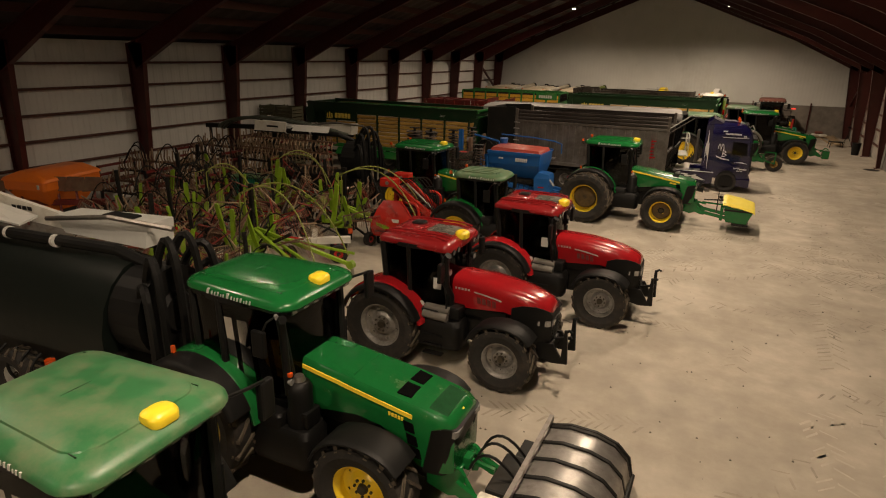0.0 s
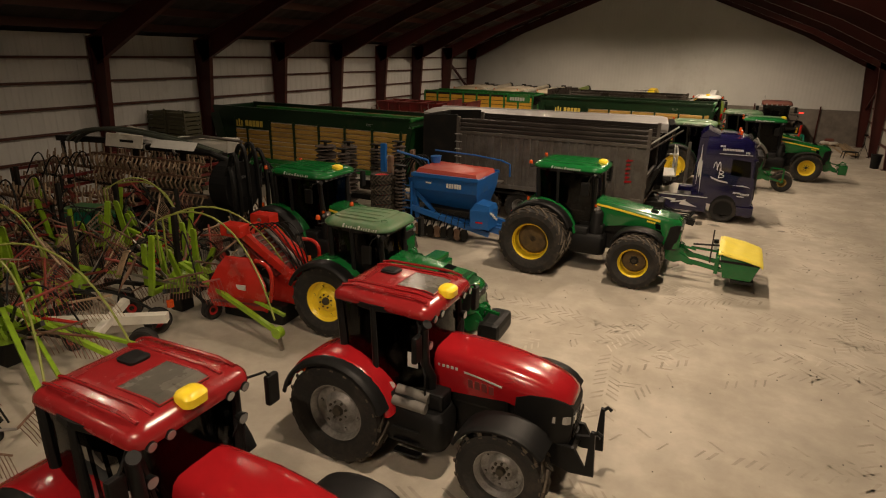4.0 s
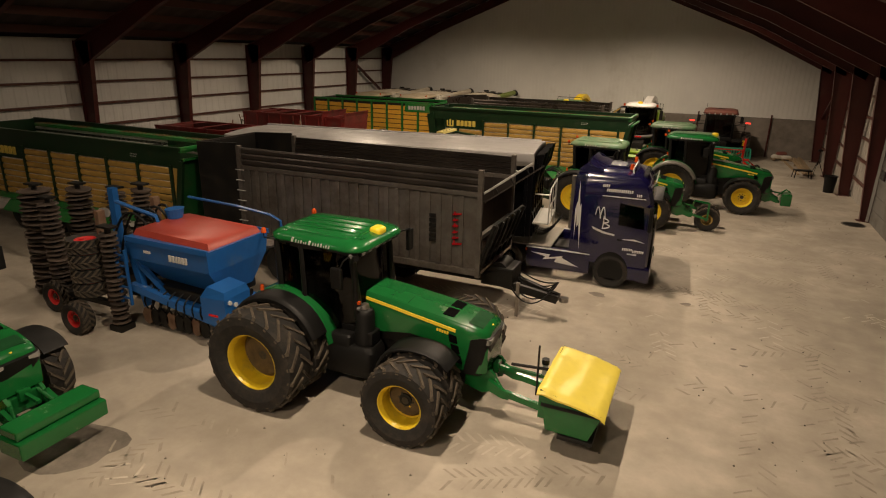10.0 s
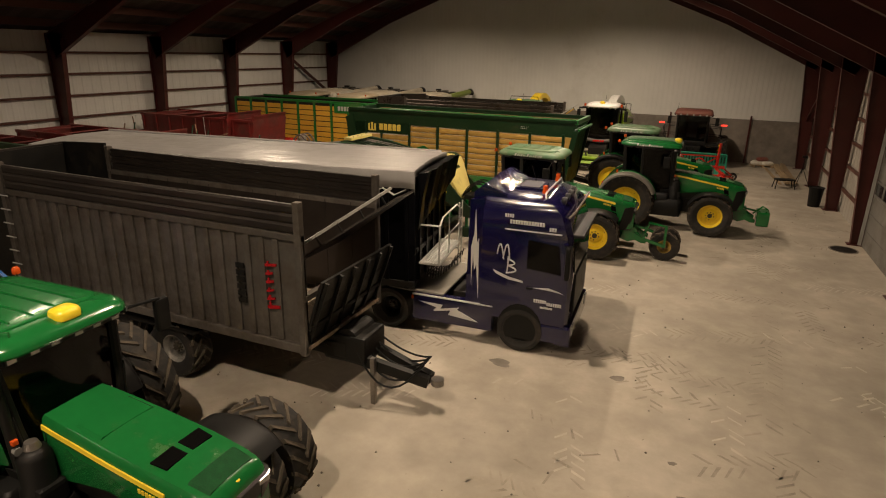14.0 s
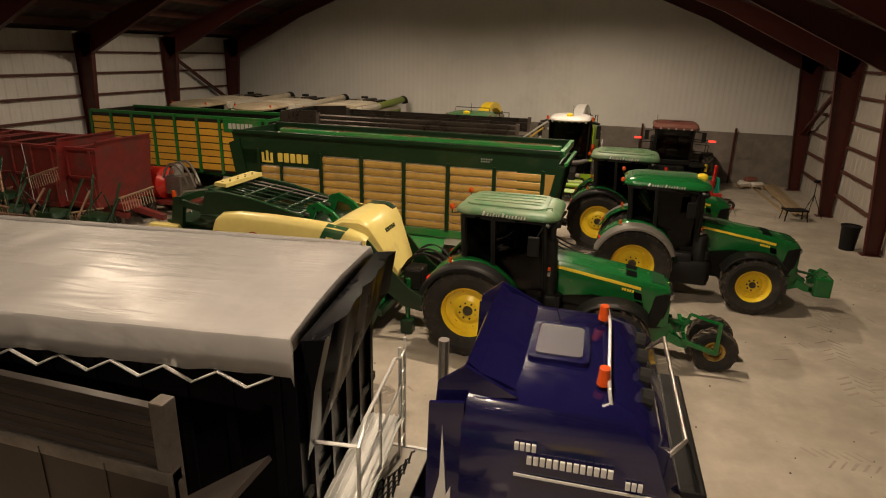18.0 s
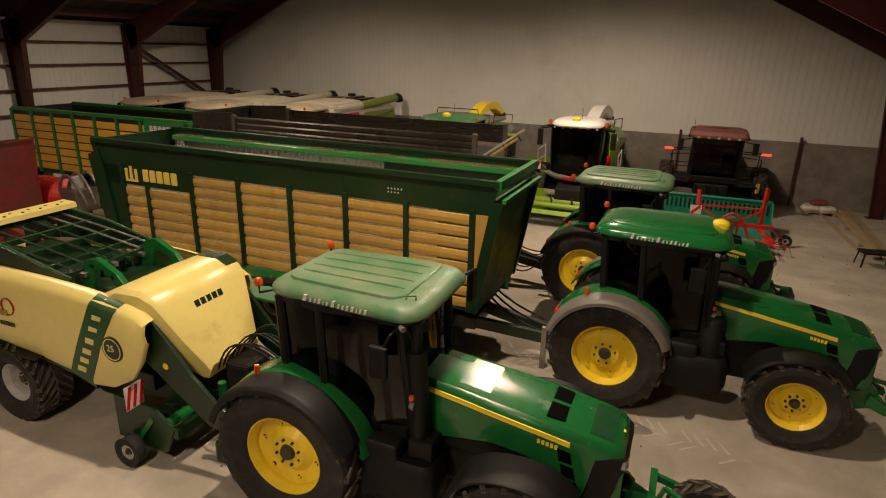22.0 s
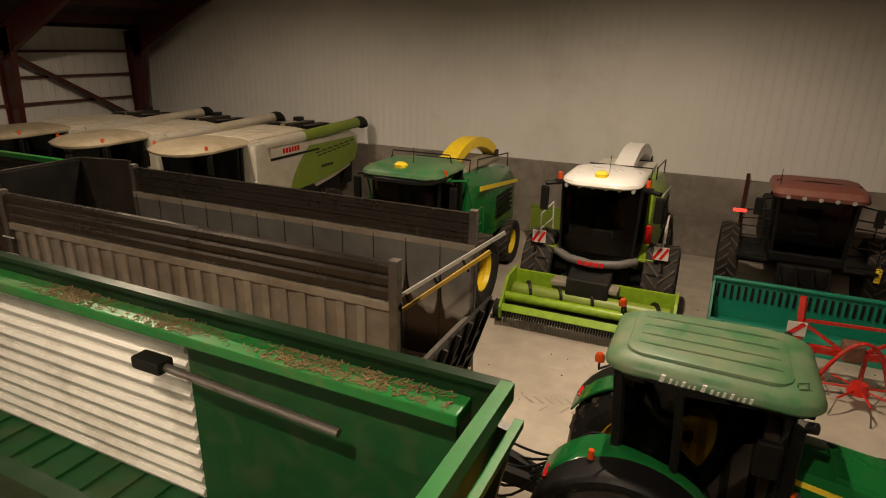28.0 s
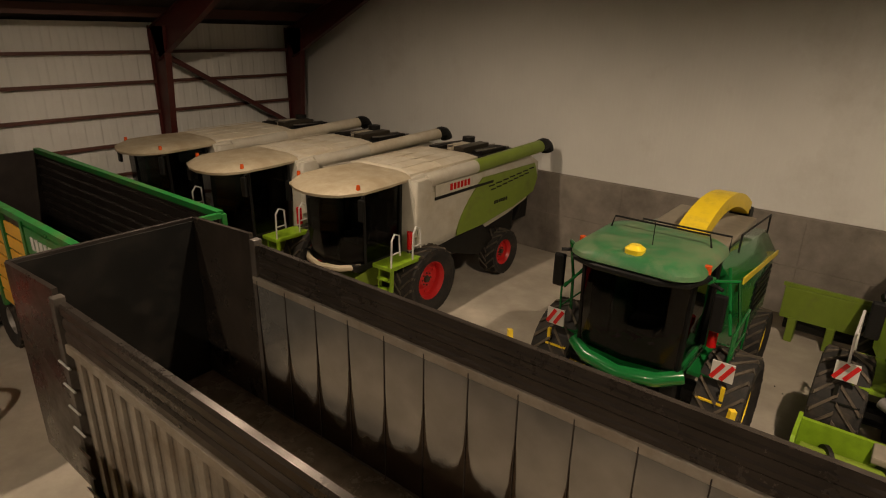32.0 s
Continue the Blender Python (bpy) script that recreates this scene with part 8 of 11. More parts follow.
    for k in range(8):
        part("hose", rod(arc((6.7, -0.35 + k * 0.09, 1.35), (7.3, -0.45 + k * 0.12, 1.95 - 0.05 * (k % 3)), (8.0, -0.2 + k * 0.06, 1.35), 10), 0.016), M_BLACK, t)
    part("gearbox", box(6.75, 7.2, -0.28, 0.28, 0.95, 1.45, 0.06), M_FRAME, t)
    part("jack", cyl((7.0, -0.62, 0.35), (7.0, -0.62, 1.35), 0.06, None, 12), M_GREEN, t)
    part("jack_foot", box(6.85, 7.15, -0.76, -0.48, 0.0, 0.36, 0.05), M_GREEN_K, t)
    # pickup
    part("pickup_drum", cyl((6.0, -1.05, 0.40), (6.0, 1.05, 0.40), 0.24, None, 18), M_FRAME, t)
    for k in range(9):
        part("pickup_band", prism([(6.28, 0.52), (6.20, 0.60), (5.95, 0.67), (5.70, 0.60), (5.72, 0.57), (5.95, 0.63), (6.17, 0.57), (6.25, 0.50)], -1.03 + k * 0.24, -0.87 + k * 0.24), M_GREEN_K, t)
    part("roller", cyl((6.35, -1.10, 0.74), (6.35, 1.10, 0.74), 0.09, None, 14), M_GREEN, t)
    part("wind_guard", beam((6.50, -1.12, 0.62), (6.50, 1.12, 0.62), 0.10, 0.16), M_GREEN_K, t)
    for sy in (-1, 1):
        part("pickup_side", prism([(5.35, 0.30), (6.3, 0.26), (6.5, 0.70), (6.2, 0.95), (5.35, 1.02)], sy * 1.12 - 0.02, sy * 1.12 + 0.02), M_GREEN_K, t)
        wheel(t, 5.75, sy * 1.30, 0.26, 0.18, M_GREY, sy, 0, 0.12, 0.0, name="gauge_wheel")
        part("wheel_arm", beam((5.75, sy * 1.16, 0.30), (6.1, sy * 1.14, 0.78), 0.06, 0.08), M_GREEN, t)
        b = part("warning_board", box(5.86, 5.88, sy * 1.20 - 0.15, sy * 1.20 + 0.15, 0.98, 1.36), M_LETTER, t, "red and white striped warning board")
        for k in range(3):
            part("red_stripe", beam((5.885, sy * 1.20 - 0.14 + k * 0.11, 1.0), (5.885, sy * 1.20 - 0.06 + k * 0.11, 1.34), 0.05, 0.006, up=(1, 0, 0)), M_REDLENS, b)
    # bale chamber, rear frame and chute
    part("bale_chamber", box(0.55, 2.6, -0.62, 0.62, 1.0, 2.1, 0.03), M_GREEN_K, t)
    for k in range(6):
        part("chamber_rib", box(0.6, 2.2, -0.74, 0.74, 1.10 + k * 0.2, 1.17 + k * 0.2, 0.01), M_GREEN_K, t)
    for sy in (-1, 1):
        part("rear_post", beam((0.85, sy * 0.86, 1.0), (1.15, sy * 0.86, 2.78), 0.12, 0.30), M_GREEN_K, t)
        part("rear_brace", beam((1.1, sy * 0.86, 2.70), (1.95, sy * 0.86, 2.55), 0.10, 0.16), M_GREEN_K, t)
        part("end_cover", loft([rrect(0.15, 1.18, sy * 1.0 - 0.14, sy * 1.0 + 0.14, z, 0.1) for z in (1.30, 1.36)] + [rrect(0.22, 1.22, sy * 1.0 - 0.16, sy * 1.0 + 0.16, z, 0.12) for z in (1.6, 2.0)] + [rrect(0.34, 1.16, sy * 1.0 - 0.10, sy * 1.0 + 0.10, 2.14, 0.1)]), M_CREAM, t, smooth=True)
    part("rear_cross", beam((1.15, -0.95, 2.76), (1.15, 0.95, 2.76), 0.16, 0.16), M_GREEN_K, t)
    part("rear_lamp", cyl((1.05, -0.92, 2.84), (1.05, -0.92, 2.98), 0.055, 0.045, 12), M_BEACON, t)
    part("chute", box(-1.2, 0.6, -0.6, 0.6, 0.86, 0.92), M_FRAME, t)
    part("chute_brace", beam((-1.0, 0, 0.9), (0.75, 0, 2.2), 0.04), M_STEEL, t)
    part("chassis", box(0.5, 5.6, -0.6, 0.6, 0.82, 1.12, 0.03), M_GREEN_K, t)
    for sy in (-1, 1):
        part("mudguard", box(0.9, 3.9, sy * 0.95 - 0.32, sy * 0.95 + 0.30, 1.30, 1.33), M_FRAME, t)
    axle_set(t, (1.66, 3.13), 0.96, 0.70, 0.62, M_GREY, 26)
    return t


baler(at(-11.45, 42.1, 0.6))


# ---- combines and forage harvesters at the far wall (they face -y) ----
def facing(x, y):
    return pose(x, y, 0)


def wheel_y(parent, x, y, R, w, rim, side, lugs=18, dish=0.05, name="wheel"):
    """A wheel that rolls along y; side -1 shows its face towards -x."""
    e = wheel(parent, x, y, R, w, rim, -1, lugs, None, dish, name=name)
    e.matrix_basis = pose(x, y, R - 0.012, 0, 0, -90 if side < 0 else 90)
    return e


def prism_x(prof, x0, x1, bev=0.0):
    """A plate with the outline prof of (y, z), from x0 to x1."""
    return prism(prof, x0, x1, bev, axis="x")


def combine(m, label, lime_tube=False):
    t = thing("combine_harvester", m, label, "combine", "combine harvesters")
    # cab with curved front glass
    cab = part("cab_floor", box(-0.95, 0.95, 0.25, 1.75, 1.55, 1.72, 0.04), M_BLACK, t)
    ring = lambda z, f, w: [(-w, 1.75, z), (-w, 0.45 - f * 0.3, z), (-w * 0.6, 0.12 - f, z), (0, 0.0 - f, z), (w * 0.6, 0.12 - f, z), (w, 0.45 - f * 0.3, z), (w, 1.75, z)]
    part("cab_glass", loft([ring(1.72, -0.12, 0.92), ring(2.4, -0.02, 0.96), ring(3.42, 0.0, 0.98)]), M_GLASS_CAB, cab)
    for sx in (-1, 1):
        part("pillar", beam((sx * 0.94, 0.55, 1.7), (sx * 0.99, 0.48, 3.42), 0.06), M_BLACK, cab)
        part("pillar", beam((sx * 0.94, 1.7, 1.7), (sx * 0.98, 1.7, 3.42), 0.08), M_BLACK, cab)
    part("seat", join_boxes([(-0.25, 0.25, 0.95, 1.4, 1.9, 2.15, 0.04), (-0.25, 0.25, 1.35, 1.48, 2.1, 2.8, 0.04)]), M_SEAT, cab)
    part("steering_column", rod([(0, 0.5, 1.7), (0, 0.7, 2.35)], 0.05), M_BLACK, cab)
    roof_ring = lambda z, g: [(-1.08 + g, 2.0, z), (-1.18 + g, 1.2, z), (-1.16 + g, 0.35, z - 0.02), (-0.86 + g * 0.8, -0.12 + g, z - 0.05), (-0.45 + g * 0.5, -0.30 + g, z - 0.07), (0, -0.36 + g, z - 0.08), (0.45 - g * 0.5, -0.30 + g, z - 0.07), (0.86 - g * 0.8, -0.12 + g, z - 0.05), (1.16 - g, 0.35, z - 0.02), (1.18 - g, 1.2, z), (1.08 - g, 2.0, z)]
    roof = part("cab_roof", loft([roof_ring(3.44, 0.10), roof_ring(3.47, 0.01), roof_ring(3.53, 0.0), roof_ring(3.58, 0.06), roof_ring(3.63, 0.2), roof_ring(3.66, 0.45)]), M_ROOFDUST, t, "dust-browned cab roof", smooth=True)
    for sx in (-0.7, 0.7):
        part("beacon", cyl((sx * 1.45, 0.30, 3.55), (sx * 1.45, 0.30, 3.66), 0.05, 0.04, 12), M_BEACON, roof)
    bm = bmesh.new()
    rod([(-0.9, 0.42, 1.66), (-0.55, 0.10, 1.62), (0, -0.04, 1.60), (0.55, 0.10, 1.62), (0.9, 0.42, 1.66)], 0.075, 8, bm)
    part("front_bumper", bm, M_ROOFDUST, t, smooth=True)
    for sx in (-1, 1):
        part("mirror", box(sx * 1.25 - 0.09, sx * 1.25 + 0.09, 0.12, 0.2, 2.9, 3.4, 0.03), M_BLACK, cab)
        part("mirror_arm", rod([(sx * 1.0, 0.45, 3.4), (sx * 1.25, 0.16, 3.42)], 0.02), M_BLACK, cab)
    # body: deck, sides in white and green, tank, tube
    body = part("body", loft([[(x, y, z) for x, z in ((-w, lo), (-1.30, lo + 0.5), (-1.30, 3.1), (-1.12, hi), (1.12, hi), (1.30, 3.1), (1.30, lo + 0.5), (w, lo))] for y, w, lo, hi in ((1.85, 1.0, 1.45, 3.52), (2.3, 1.1, 1.30, 3.55), (4.6, 1.2, 1.5, 3.55), (6.2, 1.2, 1.72, 3.48), (7.4, 1.15, 1.95, 3.36), (7.75, 1.0, 2.1, 3.2))]), M_WHITE_S, t)
    for sx in (-1, 1):
        xa, xb = sorted((sx * 1.30, sx * 1.335))
        # lime flank whose front edge sweeps back in a curve
        sweep = [(3.55 + 1.15 * f ** 1.7, 1.72 + 1.40 * f) for f in [k / 8 for k in range(9)]]
        part("green_panel", prism_x(sweep + [(7.5, 3.10), (7.72, 2.62), (7.5, 2.2), (6.4, 1.95), (4.8, 1.76)], xa, xb, 0.012), M_CLAAS, t, "muted lime side panel")
        part("lower_skirt", prism_x([(2.6, 1.62), (3.5, 1.70), (4.8, 1.74), (5.3, 1.2), (4.6, 0.9), (3.3, 1.3)], xa, xb), M_FRAME, t)
        part("tank_shoulder", loft([rrect(min(sx * 1.0, sx * 1.36), max(sx * 1.0, sx * 1.36), 1.86, 2.52, z, r) for z, r in ((2.1, 0.06), (3.3, 0.1))] + [rrect(min(sx * 1.0, sx * 1.32), max(sx * 1.0, sx * 1.32), 1.92, 2.46, 3.48, 0.1)]), M_WHITE_S, t, smooth=True)
        for k in range(7):
            part("vent_slot", box(min(sx * 1.33, sx * 1.342), max(sx * 1.33, sx * 1.342), 5.0 + 0.36 * k, 5.28 + 0.36 * k, 2.80 + 0.025 * k, 2.84 + 0.025 * k), M_FRAME, t)
            part("vent_slot", box(min(sx * 1.33, sx * 1.342), max(sx * 1.33, sx * 1.342), 5.1 + 0.3 * k, 5.34 + 0.3 * k, 2.68 + 0.025 * k, 2.72 + 0.025 * k), M_FRAME, t)
        for k in range(6):
            part("type_bar", box(min(sx * 1.33, sx * 1.342), max(sx * 1.33, sx * 1.342), 5.3 + k * 0.12, 5.39 + k * 0.12, 2.24, 2.34), M_FRAME, t)
    word = part("brand_plate", box(1.31, 1.345, 2.62, 4.2, 2.98, 3.28, 0.01), M_WHITE_S, t, "pale brand plate")
    part("dark_strip", box(1.31, 1.344, 2.62, 5.2, 2.90, 2.97), M_FRAME, t)
    for k in range(6):
        part("red_bar", box(1.345, 1.352, 3.2 + k * 0.15, 3.31 + k * 0.15, 3.05, 3.22), M_REDLENS, word)
    for y0, y1, z in ((2.05, 3.3, 3.60), (3.32, 4.9, 3.61)):
        part("tank_cover", loft([[(-1.12, y0, z - 0.08), (1.0, y0, z - 0.08), (1.0, y1, z - 0.08), (-1.12, y1, z - 0.08)], [(-1.10, y0 + 0.01, z), (0.98, y0 + 0.01, z), (0.98, y1 - 0.01, z + 0.01), (-1.10, y1 - 0.01, z + 0.01)], [(-0.7, y0 + 0.1, z + 0.07), (0.6, y0 + 0.1, z + 0.07), (0.6, y1 - 0.1, z + 0.08), (-0.7, y1 - 0.1, z + 0.08)]]), M_WHITE_D, t, "dusty cream tank cover")
    for k in range(4):
        part("cover_rib", beam((-0.9 + k * 0.5, 2.2, 3.675), (-0.9 + k * 0.5, 4.8, 3.69), 0.02, 0.02), M_WHITE_D, t)
    part("deck_plate", box(-1.0, 0.9, 4.98, 7.0, 3.46, 3.56, 0.03), M_FRAME, t)
    for k in range(4):
        part("deck_rail", rod([(-0.8 + k * 0.5, 5.2, 3.70), (-0.8 + k * 0.5, 6.9, 3.60)], 0.025), M_STEEL, t)
        part("deck_box", box(-0.95 + k * 0.46, -0.6 + k * 0.46, 5.1 + 0.3 * (k % 2), 5.9 + 0.25 * k, 3.55, 3.66 + 0.04 * (k % 3), 0.02), (M_FRAME, M_WHITE_D, M_HUB)[k % 3], t)
    part("air_intake", cyl((-0.5, 6.5, 3.5), (-0.5, 6.5, 3.80), 0.2, None, 16), M_FRAME, t)
    tube = part("unloading_tube", cyl((1.14, 2.45, 3.38), (1.24, 4.4, 3.46), 0.18, None, 18), M_WHITE_S, t, smooth=True)
    part("tube_end", cyl((1.24, 4.4, 3.46), (1.42, 7.6, 3.62), 0.185, None, 18), M_CLAAS if lime_tube else M_WHITE_D, tube, "outer tube section", smooth=True)
    part("tube_spout", rod(arc((1.42, 7.55, 3.62), (1.44, 7.85, 3.62), (1.46, 7.98, 3.42), 6), 0.20, 12), M_BLACK, tube)
    part("tube_elbow", cyl((1.10, 2.25, 2.8), (1.12, 2.45, 3.42), 0.22, None, 14), M_WHITE_S, tube)
    # feeder, platform, ladder, rails
    part("feeder_house", prism_x([(0.35, 0.75), (0.1, 1.15), (1.7, 1.6), (2.2, 1.5), (1.6, 0.9)], -0.62, 0.62, 0.03), M_CLAAS, t)
    part("platform", box(0.95, 1.55, 0.75, 1.85, 1.58, 1.68, 0.02), M_LIME, t, "lime green platform")
    for x in (1.12, 1.50):
        part("ladder_rail", beam((x, 0.78, 0.45), (x, 0.85, 1.60), 0.05, 0.09), M_LIME, t)
    for k in range(4):
        part("ladder_rung", box(1.12, 1.50, 0.72, 0.88, 0.52 + k * 0.27, 0.56 + k * 0.27), M_LIME, t)
    for y in (0.80, 1.55):
        part("guard_rail", rod([(1.52, y, 1.68), (1.54, y, 2.35), (1.52, y + 0.12, 2.48), (1.50, y + 0.30, 2.40), (1.50, y + 0.32, 1.9)], 0.022, 8), M_LETTER, t, "white hand rail")
        part("guard_rail", rod([(1.53, y, 2.0), (1.51, y + 0.3, 2.0)], 0.018, 8), M_LETTER, t)
    part("fire_extinguisher", cyl((1.20, 1.82, 1.8), (1.20, 1.82, 2.25), 0.08, None, 12), M_REDLENS, t)
    for sx in (-1, 1):
        wheel_y(t, sx * 1.30, 2.25, 0.92, 0.72, M_REDRIM, sx)
        wheel_y(t, sx * 1.28, 5.75, 0.70, 0.54, M_REDRIM, sx, 16)
    part("front_axle", cyl((-1.3, 2.25, 0.92), (1.3, 2.25, 0.92), 0.16, None, 12), M_FRAME, t)
    part("rear_axle", cyl((-1.3, 5.75, 0.69), (1.3, 5.75, 0.69), 0.12, None, 12), M_FRAME, t)
    part("underbody", box(-0.85, 0.85, 2.4, 7.2, 0.9, 1.9, 0.08), M_FRAME, t)
    part("straw_hood", prism_x([(7.2, 1.2), (7.75, 2.0), (7.75, 2.9), (8.0, 2.2), (7.9, 1.2)], -0.9, 0.9, 0.03), M_FRAME, t)
    return t


M_ROOFDUST = mat("dust_browned_cream_paint", (0.40, 0.34, 0.24), 0.55, vary=0.2, grain=3, dirt=(0.27, 0.21, 0.13), dirt_at=0.55)
M_WHITE_S = mat("soiled_white_paint", (0.50, 0.47, 0.40), 0.42, vary=0.12, grain=3, dirt=(0.36, 0.30, 0.2), dirt_at=0.6)
M_WHITE_D = mat("dusty_cream_paint", (0.60, 0.55, 0.45), 0.5, vary=0.12, grain=3, dirt=(0.42, 0.34, 0.22), dirt_at=0.52)
M_CLAAS = mat("muted_lime_paint", (0.19, 0.27, 0.03), 0.4, vary=0.1, dirt=(0.16, 0.15, 0.07), dirt_at=0.66)
M_REDRIM = mat("red_rim_paint", (0.52, 0.02, 0.02), 0.4, vary=0.1)
M_GLASS_CAB = glass_mat("smoked_cab_glass", (0.16, 0.18, 0.18))
combine(facing(-14.35, 56.1), "white and lime combine with red rims near the wall", True)
combine(facing(-17.95, 55.6), "cream white combine with dusty roof, header removed")
combine(facing(-21.55, 55.4), "cream white combine beside the hall columns")


def forager(m, label, paint, roof_paint, spout_paint, rim, jd):
    t = thing("forage_harvester", m, label, "harvester", "forage harvesters")
    cab = part("cab_floor", box(-0.9, 0.9, 0.3, 1.75, 1.62, 1.8, 0.05), paint if jd else M_BLACK, t)
    ring = lambda z, f, w: [(-w, 1.75, z), (-w, 0.35, z), (-w * 0.72, 0.12 - f, z), (0, 0.02 - f, z), (w * 0.72, 0.12 - f, z), (w, 0.35, z), (w, 1.75, z)]
    part("cab_glass", loft([ring(1.80, -0.14, 0.84), ring(2.5, -0.04, 0.88), ring(3.50, 0.0, 0.90)]), M_GLASS_CAB, cab)
    for sx in (-1, 1):
        part("pillar", beam((sx * 0.86, 0.38, 1.78), (sx * 0.91, 0.36, 3.5), 0.07), M_BLACK, cab)
        part("pillar", beam((sx * 0.88, 1.7, 1.78), (sx * 0.90, 1.7, 3.5), 0.1), M_BLACK, cab)
        part("mirror", box(sx * 1.32 - 0.10, sx * 1.32 + 0.10, 0.22, 0.32, 2.75, 3.35, 0.04), M_BLACK, cab)
        part("mirror_arm", rod([(sx * 0.9, 0.5, 3.45), (sx * 1.32, 0.28, 3.42)], 0.03 if jd else 0.06), M_BLACK, cab)
        part("beacon", cyl((sx * 1.02, 0.45, 3.52), (sx * 1.02, 0.45, 3.68), 0.06, None, 12), M_BEACON, cab)
        part("light_arm", box(min(sx * 0.88, sx * 1.15), max(sx * 0.88, sx * 1.15), 0.35, 0.55, 3.42, 3.5, 0.02), paint if jd else M_BLACK, cab)
    part("seat", join_boxes([(-0.25, 0.25, 0.95, 1.4, 1.95, 2.2, 0.04), (-0.25, 0.25, 1.35, 1.48, 2.15, 2.85, 0.04)]), M_SEAT, cab)
    rr = lambda z, g: [(x * (1.06 if jd else 0.92), y, z) for x, y, z in rrect(-1.0 + g, 1.0 - g, -0.2 + g, 1.95 - g, z, 0.42 if jd else 0.6, 7)]
    roof = part("cab_roof", loft([rr(3.50, 0.06), rr(3.55, 0), rr(3.62, 0.015), rr(3.70, 0.10), rr(3.75, 0.32)]), roof_paint, t, smooth=True)
    part("antenna_dome", loft([rrect(-0.14, 0.14, 0.0, 0.26, 3.70, 0.08), rrect(-0.15, 0.15, -0.01, 0.27, 3.80, 0.1), rrect(-0.08, 0.08, 0.05, 0.2, 3.86, 0.06)]), M_YEL_DOME, roof, "yellow receiver dome", smooth=True)
    part("antenna", rod([(0.1, 0.6, 3.75), (0.1, 0.6, 4.15)], 0.008), M_BLACK, roof)
    for k in range(6):
        part("work_light", cyl((-0.75 + k * 0.3, 0.02, 3.49), (-0.75 + k * 0.3, -0.03, 3.48), 0.045, None, 12), M_GREY, roof)
    if jd:
        part("roof_rail", rod([(-0.85, 1.2, 3.72), (-0.8, 1.2, 3.92), (0.8, 1.2, 3.92), (0.85, 1.2, 3.72)], 0.018, 6), M_BLACK, roof)
        part("roof_brow", rod([(-1.08, 0.42, 3.50), (-0.9, -0.02, 3.47), (-0.5, -0.16, 3.46), (0.5, -0.16, 3.46), (0.9, -0.02, 3.47), (1.08, 0.42, 3.50)], 0.06, 8), M_BLACK, roof, smooth=True)
        for sx in (-1, 1):
            part("side_frame", rod([(sx * 0.95, 0.30, 3.46), (sx * 1.42, 0.85, 3.40), (sx * 1.48, 1.2, 2.6), (sx * 1.45, 1.2, 1.7)], 0.03, 6), paint, t)
            part("side_brace", rod([(sx * 1.45, 0.8, 2.5), (sx * 1.05, 1.9, 3.2)], 0.028, 6), paint, t)
    part("front_sill", rod([(-0.95, 0.42, 1.72), (-0.6, 0.16, 1.66), (0, 0.05, 1.62), (0.6, 0.16, 1.66), (0.95, 0.42, 1.72)], 0.13 if jd else 0.10, 10), paint if jd else M_SILL, t, smooth=True)
    if not jd:
        for k in range(5):
            part("red_bar", box(-0.32 + k * 0.13, -0.22 + k * 0.13, -0.062, -0.03, 1.60, 1.70), M_REDLENS, t)
    # body behind the cab
    body = part("body", loft([[(-1.0, 2.0, 1.5), (1.0, 2.0, 1.5), (1.05, 2.0, 3.0), (0.8, 2.0, 3.30), (-0.8, 2.0, 3.30), (-1.05, 2.0, 3.0)],
                              [(-1.2, 3.4, 1.3), (1.2, 3.4, 1.3), (1.22, 3.4, 2.9), (1.0, 3.4, 3.25), (-1.0, 3.4, 3.25), (-1.22, 3.4, 2.9)],
                              [(-1.2, 5.4, 1.3), (1.2, 5.4, 1.3), (1.2, 5.4, 2.6), (0.95, 5.4, 3.0), (-0.95, 5.4, 3.0), (-1.2, 5.4, 2.6)],
                              [(-1.0, 6.1, 1.4), (1.0, 6.1, 1.4), (1.0, 6.1, 2.2), (0.8, 6.1, 2.5), (-0.8, 6.1, 2.5), (-1.0, 6.1, 2.2)]]), paint, t, smooth=True)
    part("engine_cover", box(-0.8, 0.8, 2.4, 5.0, 3.18, 3.34, 0.05), M_HATCH if jd else M_WHITE, t)
    for sx in (-1, 1):
        xa, xb = sorted((sx * 1.215, sx * 1.24))
        part("side_stripe", prism_x([(2.3, 2.95), (5.6, 2.55), (5.6, 2.45), (2.3, 2.82)], xa, xb), M_STRIPE if jd else M_WHITE, body)
        for k in range(5):
            part("side_louvre", box(min(sx * 1.21, sx * 1.245), max(sx * 1.21, sx * 1.245), 3.7, 5.1, 1.7 + k * 0.15, 1.78 + k * 0.15), M_BLACK, body)
        part("platform", box(min(sx * 0.92, sx * 1.5), max(sx * 0.92, sx * 1.5), 0.75, 2.1, 1.62, 1.70, 0.02), paint, t)
        part("guard_rail", rod([(sx * 1.48, 0.8, 1.7), (sx * 1.5, 0.8, 2.5), (sx * 1.48, 1.9, 2.55), (sx * 1.46, 2.0, 1.7)], 0.022, 8), paint if jd else M_LETTER, t)
        part("guard_rail", rod([(sx * 1.49, 0.8, 2.1), (sx * 1.47, 1.95, 2.1)], 0.018, 8), paint if jd else M_LETTER, t)
        b = part("warning_board", box(sx * 1.48 - 0.17, sx * 1.48 + 0.17, 0.62, 0.65, 1.78, 2.1), M_LETTER, t, "red and white striped warning board")
